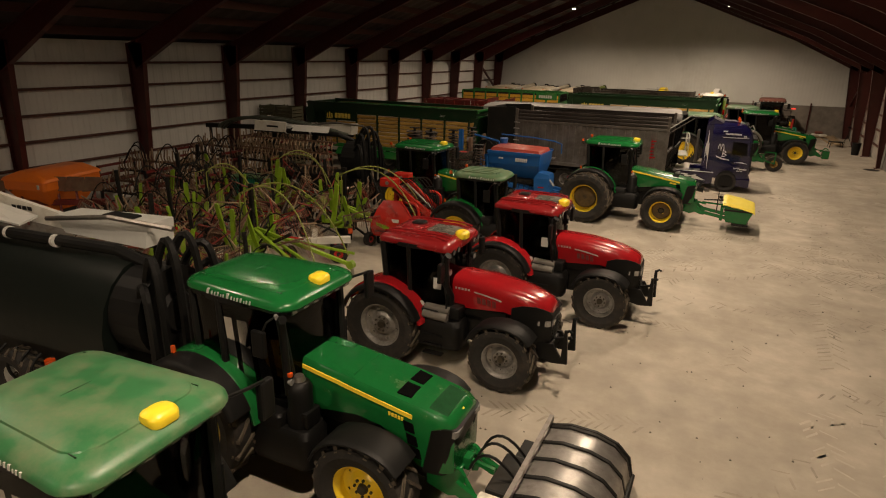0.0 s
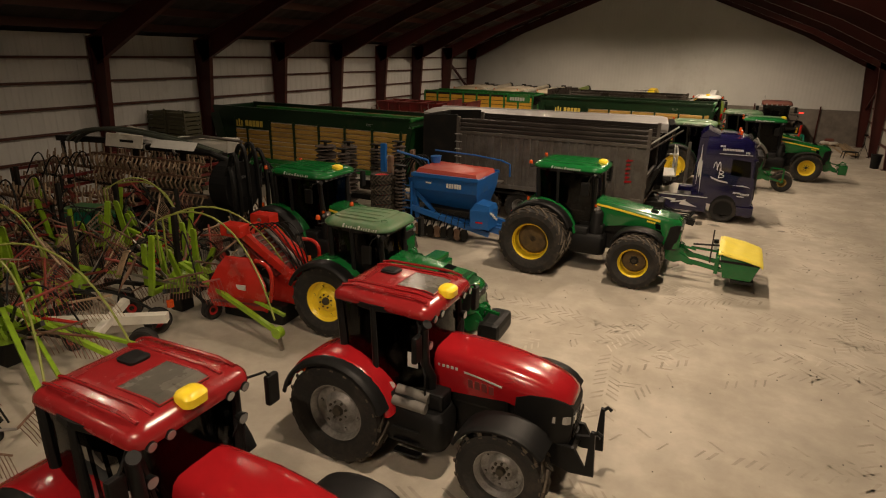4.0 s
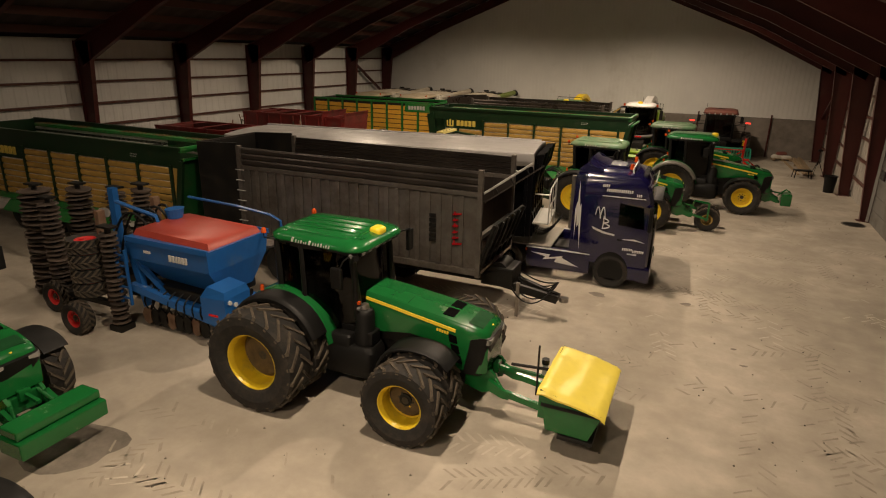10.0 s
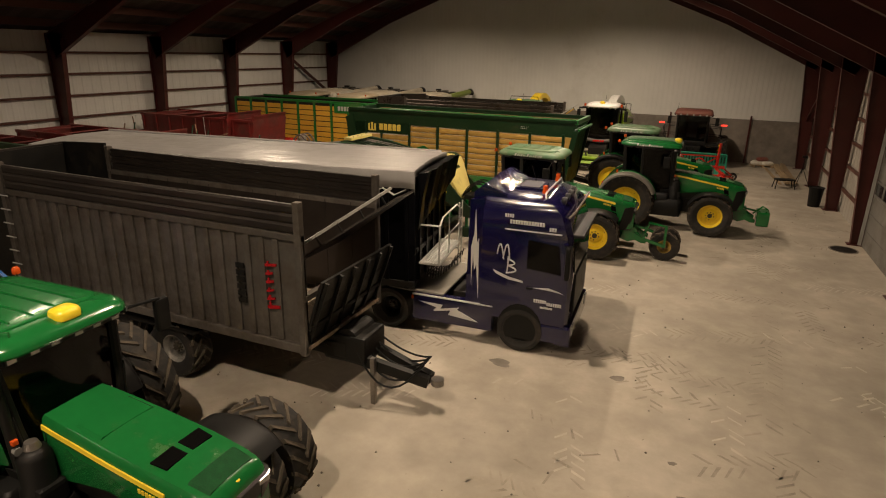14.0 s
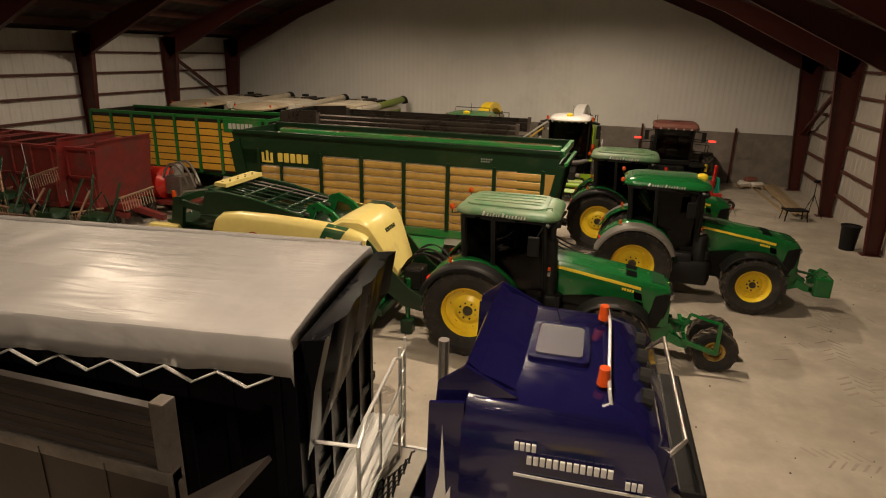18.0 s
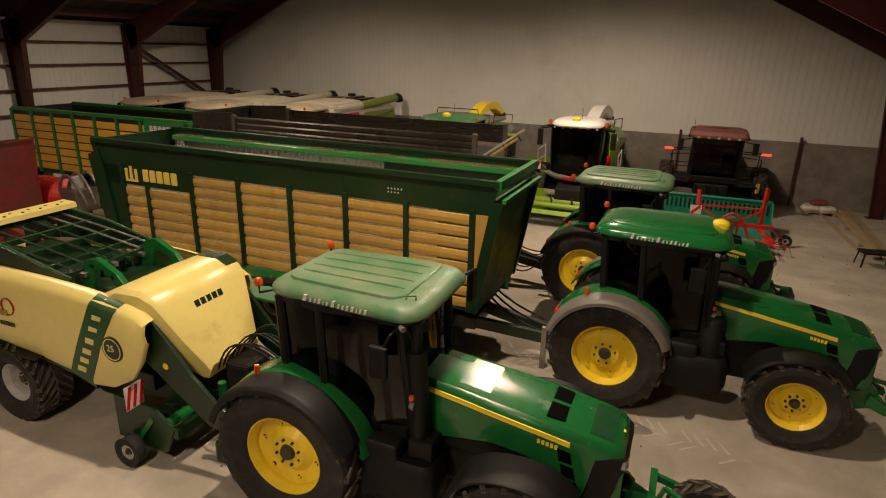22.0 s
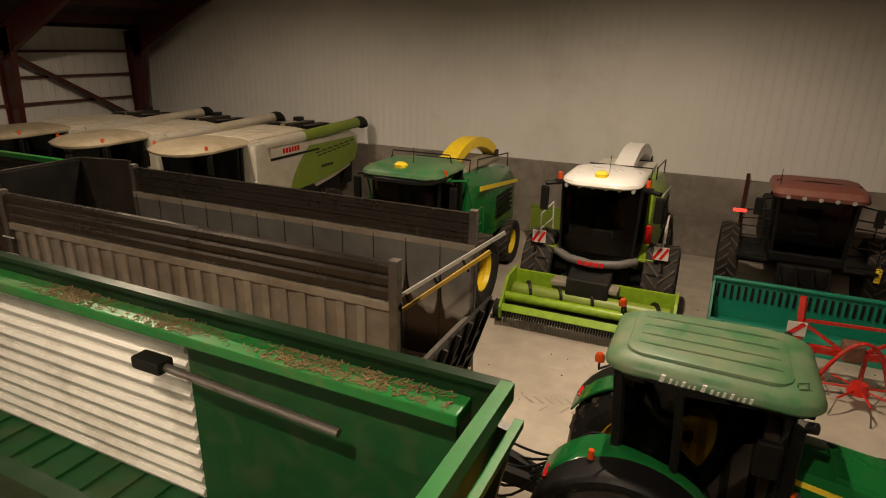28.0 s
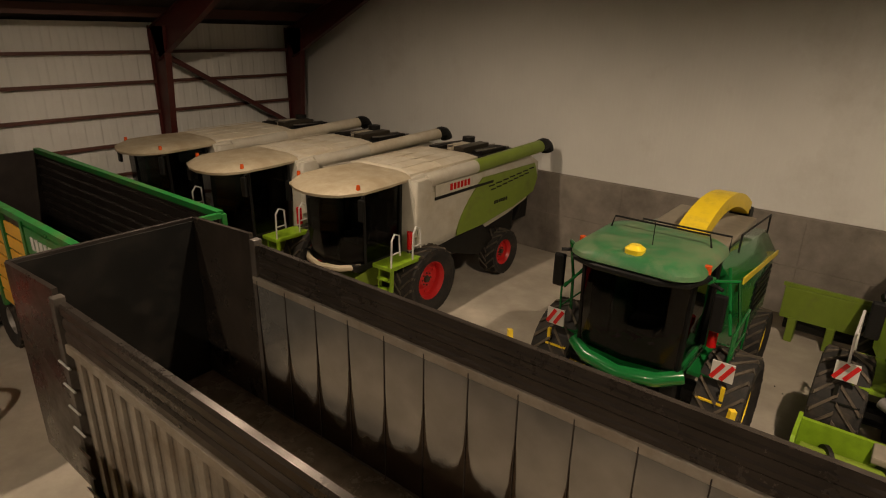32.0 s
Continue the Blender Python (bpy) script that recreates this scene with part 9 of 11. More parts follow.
        for k in range(2):
            part("red_stripe", beam((sx * 1.48 - 0.16 + k * 0.15, 0.612, 1.8), (sx * 1.48 + 0.0 + k * 0.15, 0.612, 2.08), 0.07, 0.006, up=(0, 1, 0)), M_REDLENS, b)
        wheel_y(t, sx * 1.5, 1.35, 0.98, 0.78, rim, sx, 20)
        wheel_y(t, sx * 1.18, 4.9, 0.70, 0.55, rim, sx, 18)
        part("ladder", join_boxes([(sx * 1.55 - 0.03, sx * 1.55 + 0.03, 0.55, 0.60, 0.45, 1.7)] + [(sx * 1.38 - 0.2, sx * 1.38 + 0.2, 0.5, 0.62, 0.5 + k * 0.3, 0.53 + k * 0.3) for k in range(4)]), M_YEL if jd else M_FRAME, t)
    part("front_axle", cyl((-1.35, 1.35, 0.98), (1.35, 1.35, 0.98), 0.2, None, 12), M_FRAME, t)
    part("rear_axle", cyl((-1.15, 4.9, 0.7), (1.15, 4.9, 0.7), 0.12, None, 12), M_FRAME, t)
    part("underbody", box(-0.8, 0.8, 0.9, 5.6, 0.75, 1.6, 0.08), M_FRAME, t)
    part("feed_housing", prism_x([(-0.35, 0.6), (-0.35, 1.3), (0.6, 1.6), (1.2, 1.5), (1.2, 0.7)], -0.5, 0.5, 0.04), M_FRAME, t)
    part("fire_extinguisher", cyl((1.08, 1.45, 1.9), (1.08, 1.45, 2.35), 0.08, None, 12), M_REDLENS, t)
    # spout
    pts = arc((0.1, 2.3, 3.15), (0.25, 3.7, 3.85), (0.4, 5.2, 3.45), 14)
    rows = []
    for i, p in enumerate(pts):
        d = (pts[min(i + 1, len(pts) - 1)] - pts[max(i - 1, 0)]).normalized()
        up = Vector((1, 0, 0)).cross(d)
        wd = 0.26 - 0.005 * i
        rows.append([p + Vector((sx * wd, 0, 0)) + up * sz for sx, sz in ((-1, -0.14), (1, -0.14), (1, 0.14), (-1, 0.14))])
    part("spout", loft(rows), spout_paint, t, "curved discharge spout")
    part("spout_flap", box(0.2, 0.62, 5.1, 5.45, 3.15, 3.45, 0.03), M_BLACK, t)
    part("spout_rail", rod([(-0.7, 2.3, 3.3), (-0.7, 2.35, 3.62), (0.9, 2.35, 3.62), (0.9, 2.3, 3.3)], 0.02), M_BLACK, t)
    part("deck_rail", rod([(1.0, 2.6, 3.28), (1.0, 2.65, 3.6), (1.0, 5.2, 3.4), (1.0, 5.2, 3.0)], 0.02), M_BLACK, t)
    return t


M_SILL = mat("dark_grey_bumper", (0.11, 0.105, 0.10), 0.5, vary=0.15)
M_WHITE_C = mat("clean_white_paint", (0.80, 0.79, 0.76), 0.3, vary=0.04)
M_HATCH = mat("dusty_grey_hatch", (0.25, 0.22, 0.17), 0.7, vary=0.2)
forager(facing(-7.0, 56.1), "green forage harvester with yellow spout and rims", M_GREEN, M_GREEN_D, M_YEL, M_YEL, True)
forager(facing(-2.5, 57.4), "lime and white forage harvester behind its pickup", M_LIME, M_WHITE_C, M_WHITE_C, M_FRAME, False)

# yellow coupling frame in front of the green harvester
fr = thing("header_trolley", pose(-7.1, 56.0, 0), "yellow and green header trolley before a harvester", "trolley")
part("beam", beam((-2.1, 0, 1.22), (2.1, 0, 1.18), 0.16, 0.2), M_YEL, fr)
part("rail", rod([(-1.4, 0.12, 1.36), (0.9, 0.12, 1.36)], 0.06), M_GREEN, fr)
for x in (-1.3, -0.5, 0.3, 0.8):
    part("clamp", box(x - 0.07, x + 0.07, -0.02, 0.22, 1.24, 1.44, 0.02), M_YEL if x > 0 else M_GREEN, fr)
for x in (-1.9, 1.9):
    part("leg", beam((x, 0, 1.2), (x, -0.05, 0.0), 0.12), M_YEL, fr)
    part("upright", beam((x, 0.02, 1.2), (x * 1.02, 0.05, 1.75), 0.09), M_YEL, fr)

# pickup header of the lime harvester
h = thing("pickup_header", pose(-2.45, 56.62, 0), "lime green pickup header lying before a harvester", "header")
W = 1.95
part("reel", cyl((-W + 0.1, 0.55, 0.74), (W - 0.1, 0.55, 0.74), 0.2, None, 20), M_CLAAS, h, smooth=True)
for k in range(5):
    part("reel_ring", cyl((-1.5 + k * 0.75, 0.55, 0.74), (-1.44 + k * 0.75, 0.58, 0.74), 0.28, None, 20), M_FRAME, h)
part("wind_guard", cyl((-W, 0.14, 0.72), (W, 0.14, 0.72), 0.11, None, 18), M_LIME, h, smooth=True)
part("guard_bar", beam((-W, 0.3, 0.6), (W, 0.3, 0.6), 0.05, 0.05), M_FRAME, h)
part("lower_guard", prism_x([(-0.20, 0.46), (-0.08, 0.60), (-0.02, 0.56), (-0.14, 0.42)], -W, W, 0.01), M_LIME, h)
for sx in (-1, 1):
    part("side_plate", prism_x([(-0.2, 0.25), (-0.25, 0.55), (0.3, 1.18), (1.0, 1.22), (1.1, 0.3)], sx * W - 0.03, sx * W + 0.03), M_LIME, h)
    wheel_y(h, sx * (W + 0.22), 0.35, 0.26, 0.16, M_FRAME, sx, 0, 0.02, "gauge_wheel")
    part("wheel_arm", beam((sx * W, 0.5, 0.6), (sx * (W + 0.2), 0.35, 0.26), 0.06), M_FRAME, h)
part("back_wall", box(-W, W, 0.98, 1.06, 0.3, 1.12), M_LIME, h)
part("belt", box(-0.95, 0.65, 0.55, 1.0, 1.02, 1.14, 0.03), M_HATCH, h, "dusty rubber flap")
tine = part("tine", rod([(0, -0.05, 0.42), (0, -0.22, 0.25), (0, -0.24, 0.08)], 0.008, 4), M_STEEL, h)
tine.matrix_basis = pose(-W + 0.08, 0, 0)
for k in range(1, 60):
    link("tine", tine.data, h, m=pose(-W + 0.08 + k * (2 * W - 0.16) / 59, 0, 0))
part("drum", cyl((-W, 0.1, 0.36), (W, 0.1, 0.36), 0.2, None, 16), M_FRAME, h)

# lime coupling frame against the far wall between the harvesters
h2 = thing("harvest_header", pose(-4.6, 62.9, 0), "lime green header part against the concrete wall", "header")
part("panel", box(-1.0, 0.9, 0, 0.12, 0.55, 1.35, 0.03), M_CLAAS, h2)
for x in (-0.7, 0.1, 0.7):
    part("leg", box(x - 0.09, x + 0.09, -0.1, 0.25, 0.0, 0.6, 0.03), M_CLAAS, h2)
part("top_rail", beam((-1.05, 0.05, 1.4), (0.95, 0.05, 1.4), 0.08, 0.08), M_CLAAS, h2)
part("roller", cyl((-0.9, 0.35, 0.35), (0.8, 0.35, 0.35), 0.18, None, 14), M_FRAME, h2)


# ---- dark self-propelled machine with red roof ----
def windrower(m):
    t = thing("self_propelled_windrower", m, "black machine with dusty dark red cab roof and rails", "windrower")
    cab = part("cab_floor", box(-0.85, 0.85, 0.2, 1.6, 1.35, 1.6, 0.04), M_BLACK, t)
    part("cab_glass", loft([[(-0.78, 1.6, 1.6), (-0.78, 0.3, 1.6), (0.78, 0.3, 1.6), (0.78, 1.6, 1.6)], [(-0.84, 1.6, 3.1), (-0.84, 0.1, 3.1), (0.84, 0.1, 3.1), (0.84, 1.6, 3.1)]]), M_GLASS_CAB, cab)
    for sx in (-1, 1):
        part("pillar", beam((sx * 0.8, 0.3, 1.6), (sx * 0.86, 0.12, 3.1), 0.08), M_BLACK, cab)
        part("pillar", beam((sx * 0.8, 1.6, 1.6), (sx * 0.86, 1.6, 3.1), 0.08), M_BLACK, cab)
        part("mirror", box(sx * 1.3 - 0.1, sx * 1.3 + 0.1, 0.0, 0.08, 2.55, 3.0, 0.03), M_BLACK, cab)
        part("mirror_arm", rod([(sx * 0.88, 0.3, 3.0), (sx * 1.3, 0.05, 2.95)], 0.02), M_BLACK, cab)
        part("lamp_arm", rod([(sx * 0.88, 0.5, 2.6), (sx * 1.5, 0.3, 2.6), (sx * 1.75, 0.2, 2.6)], 0.02), M_BLACK, cab)
        part("marker_lamp", box(sx * 1.7 - 0.16, sx * 1.7 + 0.16, 0.14, 0.2, 2.55, 2.63, 0.01), M_GLOWRED, cab, "glowing red marker lamp")
        part("roof_lamp", cyl((sx * 1.0, 0.25, 3.12), (sx * 1.0, 0.18, 3.12), 0.08, None, 12), M_BLACK, cab)
        for y in (0.4, 1.4):
            part("guard_rail", rod([(sx * 0.95, y, 1.4), (sx * 1.55, y, 1.4), (sx * 1.6, y, 2.35), (sx * 0.95, y, 2.4)], 0.022), M_BLACK, t)
            part("guard_rail", rod([(sx * 1.58, y, 1.9), (sx * 0.95, y, 1.9)], 0.018), M_BLACK, t)
        part("walkway", box(min(sx * 0.85, sx * 1.6), max(sx * 0.85, sx * 1.6), 0.2, 2.2, 1.30, 1.36), M_FRAME, t)
        wheel_y(t, sx * 1.75, 1.6, 0.95, 0.55, M_FRAME, sx, 20)
        wheel_y(t, sx * 1.45, 4.4, 0.6, 0.40, M_FRAME, sx, 16)
    part("seat", join_boxes([(-0.28, 0.28, 0.9, 1.3, 1.7, 1.95, 0.04), (-0.28, 0.28, 1.25, 1.4, 1.9, 2.6, 0.04)]), M_SEAT, cab)
    roof = part("cab_roof", loft([rrect(-1.0, 1.0, -0.08, 1.75, 3.08, 0.2), rrect(-1.05, 1.05, -0.12, 1.8, 3.18, 0.22), rrect(-1.0, 1.0, -0.06, 1.75, 3.32, 0.22), rrect(-0.8, 0.8, 0.15, 1.5, 3.39, 0.2)]), M_REDDUST, t, smooth=True)
    part("roof_band", rod([(-0.95, 0.75, 3.36), (0, 0.7, 3.41), (0.95, 0.75, 3.36)], 0.015), M_BLACK, roof)
    for k in range(5):
        part("work_light", cyl((-0.7 + k * 0.35, -0.06, 3.12), (-0.7 + k * 0.35, -0.12, 3.11), 0.05, None, 12), M_GREY, roof)
    part("antenna", rod([(-0.9, 0.2, 3.3), (-0.9, 0.2, 3.75)], 0.008), M_BLACK, roof)
    part("body", box(-0.95, 0.95, 1.7, 5.2, 1.0, 2.35, 0.12), M_BLACK, t)
    part("chassis", box(-0.6, 0.6, 0.1, 5.0, 0.75, 1.32, 0.06), M_FRAME, t)
    part("front_axle", beam((-1.75, 1.6, 0.95), (1.75, 1.6, 0.95), 0.2, 0.25), M_FRAME, t)
    part("rear_axle", beam((-1.45, 4.4, 0.6), (1.45, 4.4, 0.6), 0.14, 0.16), M_FRAME, t)
    for k in range(4):
        part("hose", rod(arc((-0.6 + k * 0.4, 0.2, 1.3), (-0.5 + k * 0.35, -0.35, 1.0), (-0.4 + k * 0.3, -0.2, 0.6), 8), 0.025), M_BLACK, t)
    part("spring", rod([(1.62 + 0.06 * math.cos(i * 0.9), 0.3 + 0.06 * math.sin(i * 0.9), 1.1 + i * 0.006) for i in range(60)], 0.016, 5), M_YEL, t, "yellow coil spring")
    return t


M_REDDUST = mat("dusty_dark_red_paint", (0.20, 0.045, 0.038), 0.5, vary=0.15, dirt=(0.24, 0.13, 0.09), dirt_at=0.5)
M_GLOWRED = glow_mat("red_marker_glow", (1.0, 0.05, 0.03), 1.6)
windrower(facing(2.3, 60.5))

# teal bucket in front of it
b = thing("silage_bucket", pose(2.25, 58.9, 0), "teal green slotted steel bucket on the floor", "bucket")
part("back_plate", box(-2.0, 2.1, 0.55, 0.62, 0.05, 1.05, 0.02), M_TEAL, b)
part("bottom_plate", box(-2.0, 2.1, -0.6, 0.6, 0.0, 0.06), M_TEAL, b)
part("top_tube", cyl((-2.0, 0.55, 1.08), (2.1, 0.55, 1.08), 0.06, None, 10), M_TEAL, b)
for x in (-2.0, 2.1):
    part("side_plate", prism_x([(-0.65, 0.0), (0.62, 0.0), (0.62, 1.1), (0.2, 1.1)], x - 0.025, x + 0.025), M_TEAL, b)
part("front_lip", prism_x([(-0.72, 0.0), (-0.5, 0.42), (-0.45, 0.42), (-0.58, 0.0)], -2.0, 2.1), M_TEAL, b)
for k in range(26):
    part("slot_rib", box(-1.9 + k * 0.155, -1.84 + k * 0.155, 0.52, 0.552, 0.6, 0.95), M_FRAME, b)


def tedder(m):
    t = thing("rotary_tedder", m, "red folded tedder with spring tines", "tedder")
    part("frame_beam", beam((-1.35, 0, 0.75), (1.35, 0, 0.75), 0.14, 0.14), M_RED_IMP, t)
    for sx in (-1, 1):
        part("mast", beam((sx * 0.95, 0.1, 0.7), (sx * 1.02, 0.15, 1.9 + 0.1 * sx), 0.09, 0.12), M_RED_IMP, t)
        part("mast_brace", beam((sx * 0.95, 0.1, 1.25), (sx * 0.2, 0.0, 0.8), 0.06, 0.06), M_RED_IMP, t)
        part("side_arm", beam((sx * 0.9, -0.2, 0.7), (sx * 1.3, -0.7, 0.45), 0.1, 0.1), M_RED_IMP, t)
        wheel(t, sx * 1.9, 0.5, 0.22, 0.15, M_GREY, -1, 0, 0.1, 0.0, name="gauge_wheel")
        part("wheel_arm", beam((sx * 1.3, 0, 0.7), (sx * 1.85, 0.5, 0.25), 0.06, 0.06), M_RED_IMP, t)
    part("cross_rail", beam((-1.0, 0.12, 1.3), (1.0, 0.12, 1.3), 0.06, 0.06), M_RED_IMP, t)
    part("arched_guard", rod(arc((-0.6, -0.4, 0.35), (0, -0.55, 1.25), (0.6, -0.4, 0.35), 10), 0.045), M_RED_IMP, t)
    for i, (cx, cy) in enumerate(((-1.15, -0.5), (0, -0.75), (1.15, -0.5))):
        hub = part("rotor_hub", cyl((cx, cy, 0.30), (cx, cy, 0.50), 0.2, 0.14, 14), M_RED_IMP, t)
        for k in range(7):
            a = 2 * math.pi * k / 7 + i * 0.3
            e = (cx + 0.62 * math.cos(a), cy + 0.62 * math.sin(a), 0.34)
            part("rotor_arm", rod([(cx, cy, 0.40), e], 0.022), M_RED_IMP, hub)
            for q in (-0.06, 0.06):
                part("tine", rod([e, (e[0] + 0.16 * math.cos(a + q), e[1] + 0.16 * math.sin(a + q), 0.02)], 0.009, 5), M_STEEL, hub)
    part("gearbox", box(-0.18, 0.18, -0.15, 0.2, 0.6, 1.0, 0.05), M_RUST, t)
    b = part("warning_board", box(-1.25, -0.9, -0.05, -0.02, 1.0, 1.3), M_LETTER, t)
    part("red_stripe", beam((-1.22, -0.055, 1.02), (-0.95, -0.055, 1.28), 0.09, 0.006, up=(0, 1, 0)), M_REDLENS, b)
    part("foot", beam((0.3, 0.1, 0.75), (0.3, 0.1, 0.0), 0.07), M_RED_IMP, t)
    return t


tedder(pose(2.9, 57.0, 0, 0, 0, 6))

# timber, sacks, bin and tripod by the right wall
for k, (x, y, a, l, z) in enumerate(((7.22, 60.6, 1, 6.4, 0.12), (7.40, 60.7, 0.4, 6.2, 0.12), (7.57, 60.6, -0.5, 6.6, 0.12), (7.74, 60.8, 0.2, 6.3, 0.12), (7.36, 60.6, 1.5, 6.0, 0.172), (7.58, 60.9, -1, 6.2, 0.172), (6.85, 60.6, 4, 5.6, 0.0))):
    tagged(part("timber_plank", box(-0.075, 0.075, -l / 2, l / 2, 0, 0.05, 0.006), M_WOOD), "pale sawn timber plank lying in a pile", "plank", "timber planks").matrix_basis = pose(x, y, z, 0, 0, a)
for y in (59.0, 61.2, 63.2):
    tagged(part("timber_bearer", box(7.1, 7.85, y - 0.05, y + 0.05, 0, 0.119, 0.006), M_WOOD), "short timber bearer under the planks", "bearer", "timber bearers")
pal = thing("pallet", pose(6.5, 63.4, 0, 0, 0, 8), "wooden pallet carrying filled sacks", "pallet")
for k in range(5):
    part("slat", box(-0.6, 0.6, -0.4 + k * 0.18, -0.3 + k * 0.18, 0.12, 0.14), M_WOOD, pal)
for x in (-0.5, 0, 0.5):
    part("block", box(x - 0.06, x + 0.06, -0.4, 0.42, 0.0, 0.12), M_WOOD, pal)
for k, (x, y, z, mm, lb) in enumerate(((-0.3, -0.1, 0.14, M_WHITE, "white filled sack on a pallet"), (0.3, -0.1, 0.14, M_WHITE, "white filled sack on a pallet"), (0.0, 0.12, 0.345, M_REDDUST, "red and white filled sack on top"), (-0.25, 0.22, 0.14, M_WHITE, "white filled sack on a pallet"))):
    s = part("sack", loft([rrect(-0.3, 0.3, -0.18, 0.18, 0.0, 0.1), rrect(-0.34, 0.34, -0.22, 0.22, 0.10, 0.14), rrect(-0.26, 0.26, -0.14, 0.14, 0.2, 0.1)]), mm, smooth=True)
    s.matrix_basis = pose(6.5 + x, 63.4 + y, z, 0, 0, 8 + 10 * k)
    tagged(s, lb, "sack", "sacks")
bn = thing("waste_bin", pose(7.96, 53.0, 0), "black round waste bin near the wall", "bin")
part("body", cyl((0, 0, 0), (0, 0, 0.85), 0.24, 0.30, 18), M_BLACK, bn)
part("rim", lathe([(0.29, 0), (0.33, 0), (0.33, 0.04), (0.29, 0.04)], 18), M_BLACK, bn).matrix_basis = pose(0, 0, 0.84, 90)
tp = thing("tripod_lamp", pose(7.9, 57.6, 0), "thin black tripod stand by the wall", "tripod")
for k in range(3):
    a = 2 * math.pi * k / 3
    part("leg", rod([(0, 0, 1.0), (0.45 * math.cos(a), 0.45 * math.sin(a), 0.0)], 0.015), M_BLACK, tp)
part("mast", rod([(0, 0, 0.7), (0, 0, 1.55)], 0.018), M_BLACK, tp)
part("head", box(-0.12, 0.12, -0.05, 0.05, 1.5, 1.62, 0.02), M_BLACK, tp)
wk = thing("trestle_bench", pose(7.1, 56.8, 0, 0, 0, 12), "low dark metal trestle with parts on it", "bench")
part("top", box(-0.45, 0.45, -0.25, 0.25, 0.42, 0.48, 0.01), M_FRAME, wk)
for x in (-0.4, 0.4):
    for y in (-0.2, 0.2):
        part("leg", beam((x, y, 0.42), (x * 1.15, y * 1.2, 0), 0.04), M_FRAME, wk)
for x in (0.85, 5.55):
    tagged(part("wall_post", box(x - 0.05, x + 0.05, Y1 - 0.28, Y1 - 0.163, 0, 2.9), M_FRAMESTEEL), "thin red steel post on the concrete wall", "post", "wall posts", "structure")


# ---- blue seed drill with folded rollers ----
def seed_drill(m):
    t = thing("seed_drill", m, "blue seed drill with red hopper lid and folded rollers", "seed drill")
    hop = part("hopper", loft([[(1.3, -0.45, 1.25), (3.9, -0.45, 1.15), (3.9, 0.55, 1.15), (1.3, 0.55, 1.25)], [(0.85, -0.95, 1.85), (3.55 + 0.55, -0.95, 1.85), (4.1, 0.95, 1.85), (0.85, 0.95, 1.85)], [(0.75, -1.0, 2.42), (4.15, -1.0, 2.36), (4.15, 1.0, 2.36), (0.75, 1.0, 2.42)]]), M_BLUE, t)
    for yy in (-1.03, 0.98):
        part("hopper_rim", box(0.72, 4.18, yy, yy + 0.05, 2.30, 2.42), M_BLUE, t)
    part("lid", loft([[(0.85, -0.85, 2.42), (4.05, -0.85, 2.36), (4.05, 0.85, 2.36), (0.85, 0.85, 2.42)], [(0.95, -0.8, 2.56), (3.95, -0.8, 2.50), (3.95, 0.8, 2.50), (0.95, 0.8, 2.56)], [(1.1, -0.4, 2.62), (3.85, -0.4, 2.55), (3.85, 0.4, 2.55), (1.1, 0.4, 2.62)]]), M_LIDRED, t, "dull red hopper lid", smooth=True)
    word_bars("brand_bar", t, 2.6, -1.03, 2.0, 0.16, 6, M_LETTER)
    word_bars("small_bar", t, 1.5, -1.01, 2.08, 0.06, 6, M_LETTER)
    bm = loft([[(3.95, -1.15, 0.75), (4.75, -1.15, 0.75), (4.75, -0.35, 0.75), (3.95, -0.35, 0.75)], [(3.9, -1.15, 1.35), (4.75, -1.15, 1.40), (4.75, -0.35, 1.40), (3.9, -0.35, 1.35)], [(4.15, -1.1, 1.62), (4.7, -1.1, 1.55), (4.7, -0.4, 1.55), (4.15, -0.4, 1.62)]])
    fan = part("metering_box", bm, M_BLUE, t)
    part("red_bar", box(4.2, 4.5, -1.165, -1.15, 0.95, 1.0), M_REDLENS, fan)
    for k in range(4):
        part("outlet_cap", cyl((4.75, -0.5 - k * 0.17, 1.0 + 0.1 * k), (4.80, -0.5 - k * 0.17, 1.0 + 0.1 * k), 0.05, None, 10), M_LETTER, fan)
    for sy in (-1, 1):
        part("side_arm", beam((1.0, sy * 0.75, 1.0), (5.0, sy * 0.45, 0.55), 0.16, 0.22), M_BLUE, t)
        part("upright", beam((1.0, sy * 0.8, 0.6), (0.6, sy * 0.8, 2.2), 0.14, 0.2), M_BLUE, t)
        part("brace", beam((0.8, sy * 0.8, 1.7), (2.0, sy * 0.7, 0.9), 0.1, 0.14), M_BLUE, t)
    part("drawbar", beam((4.2, 0, 0.6), (5.9, 0, 0.5), 0.18, 0.2), M_BLUE, t)
    part("frame", box(0.0, 3.9, -0.55, 0.55, 0.62, 0.95, 0.03), M_FRAME, t)
    part("metering_tray", box(1.2, 3.8, -0.75, 0.75, 0.95, 1.2, 0.06), M_FRAME, t)
    for k in range(8):
        part("coulter_disc", cyl((0.9 + k * 0.36, -0.80, 0.32), (0.9 + k * 0.36, -0.77, 0.32), 0.22, None, 18), M_FRAME if k % 3 else M_RUST, t)
        part("coulter_arm", beam((0.9 + k * 0.36, -0.74, 0.34), (1.1 + k * 0.36, -0.6, 0.82), 0.05, 0.07), M_FRAME, t)
        part("seed_hose", rod(arc((1.3 + k * 0.32, -0.5, 1.15), (1.2 + k * 0.34, -0.95, 0.95), (0.95 + k * 0.36, -0.78, 0.5), 7), 0.022, 5), M_BLACK, t)
    part("draw_tube", beam((0.7, -0.98, 1.15), (4.6, -0.75, 0.48), 0.14, 0.18), M_BLUE, t)
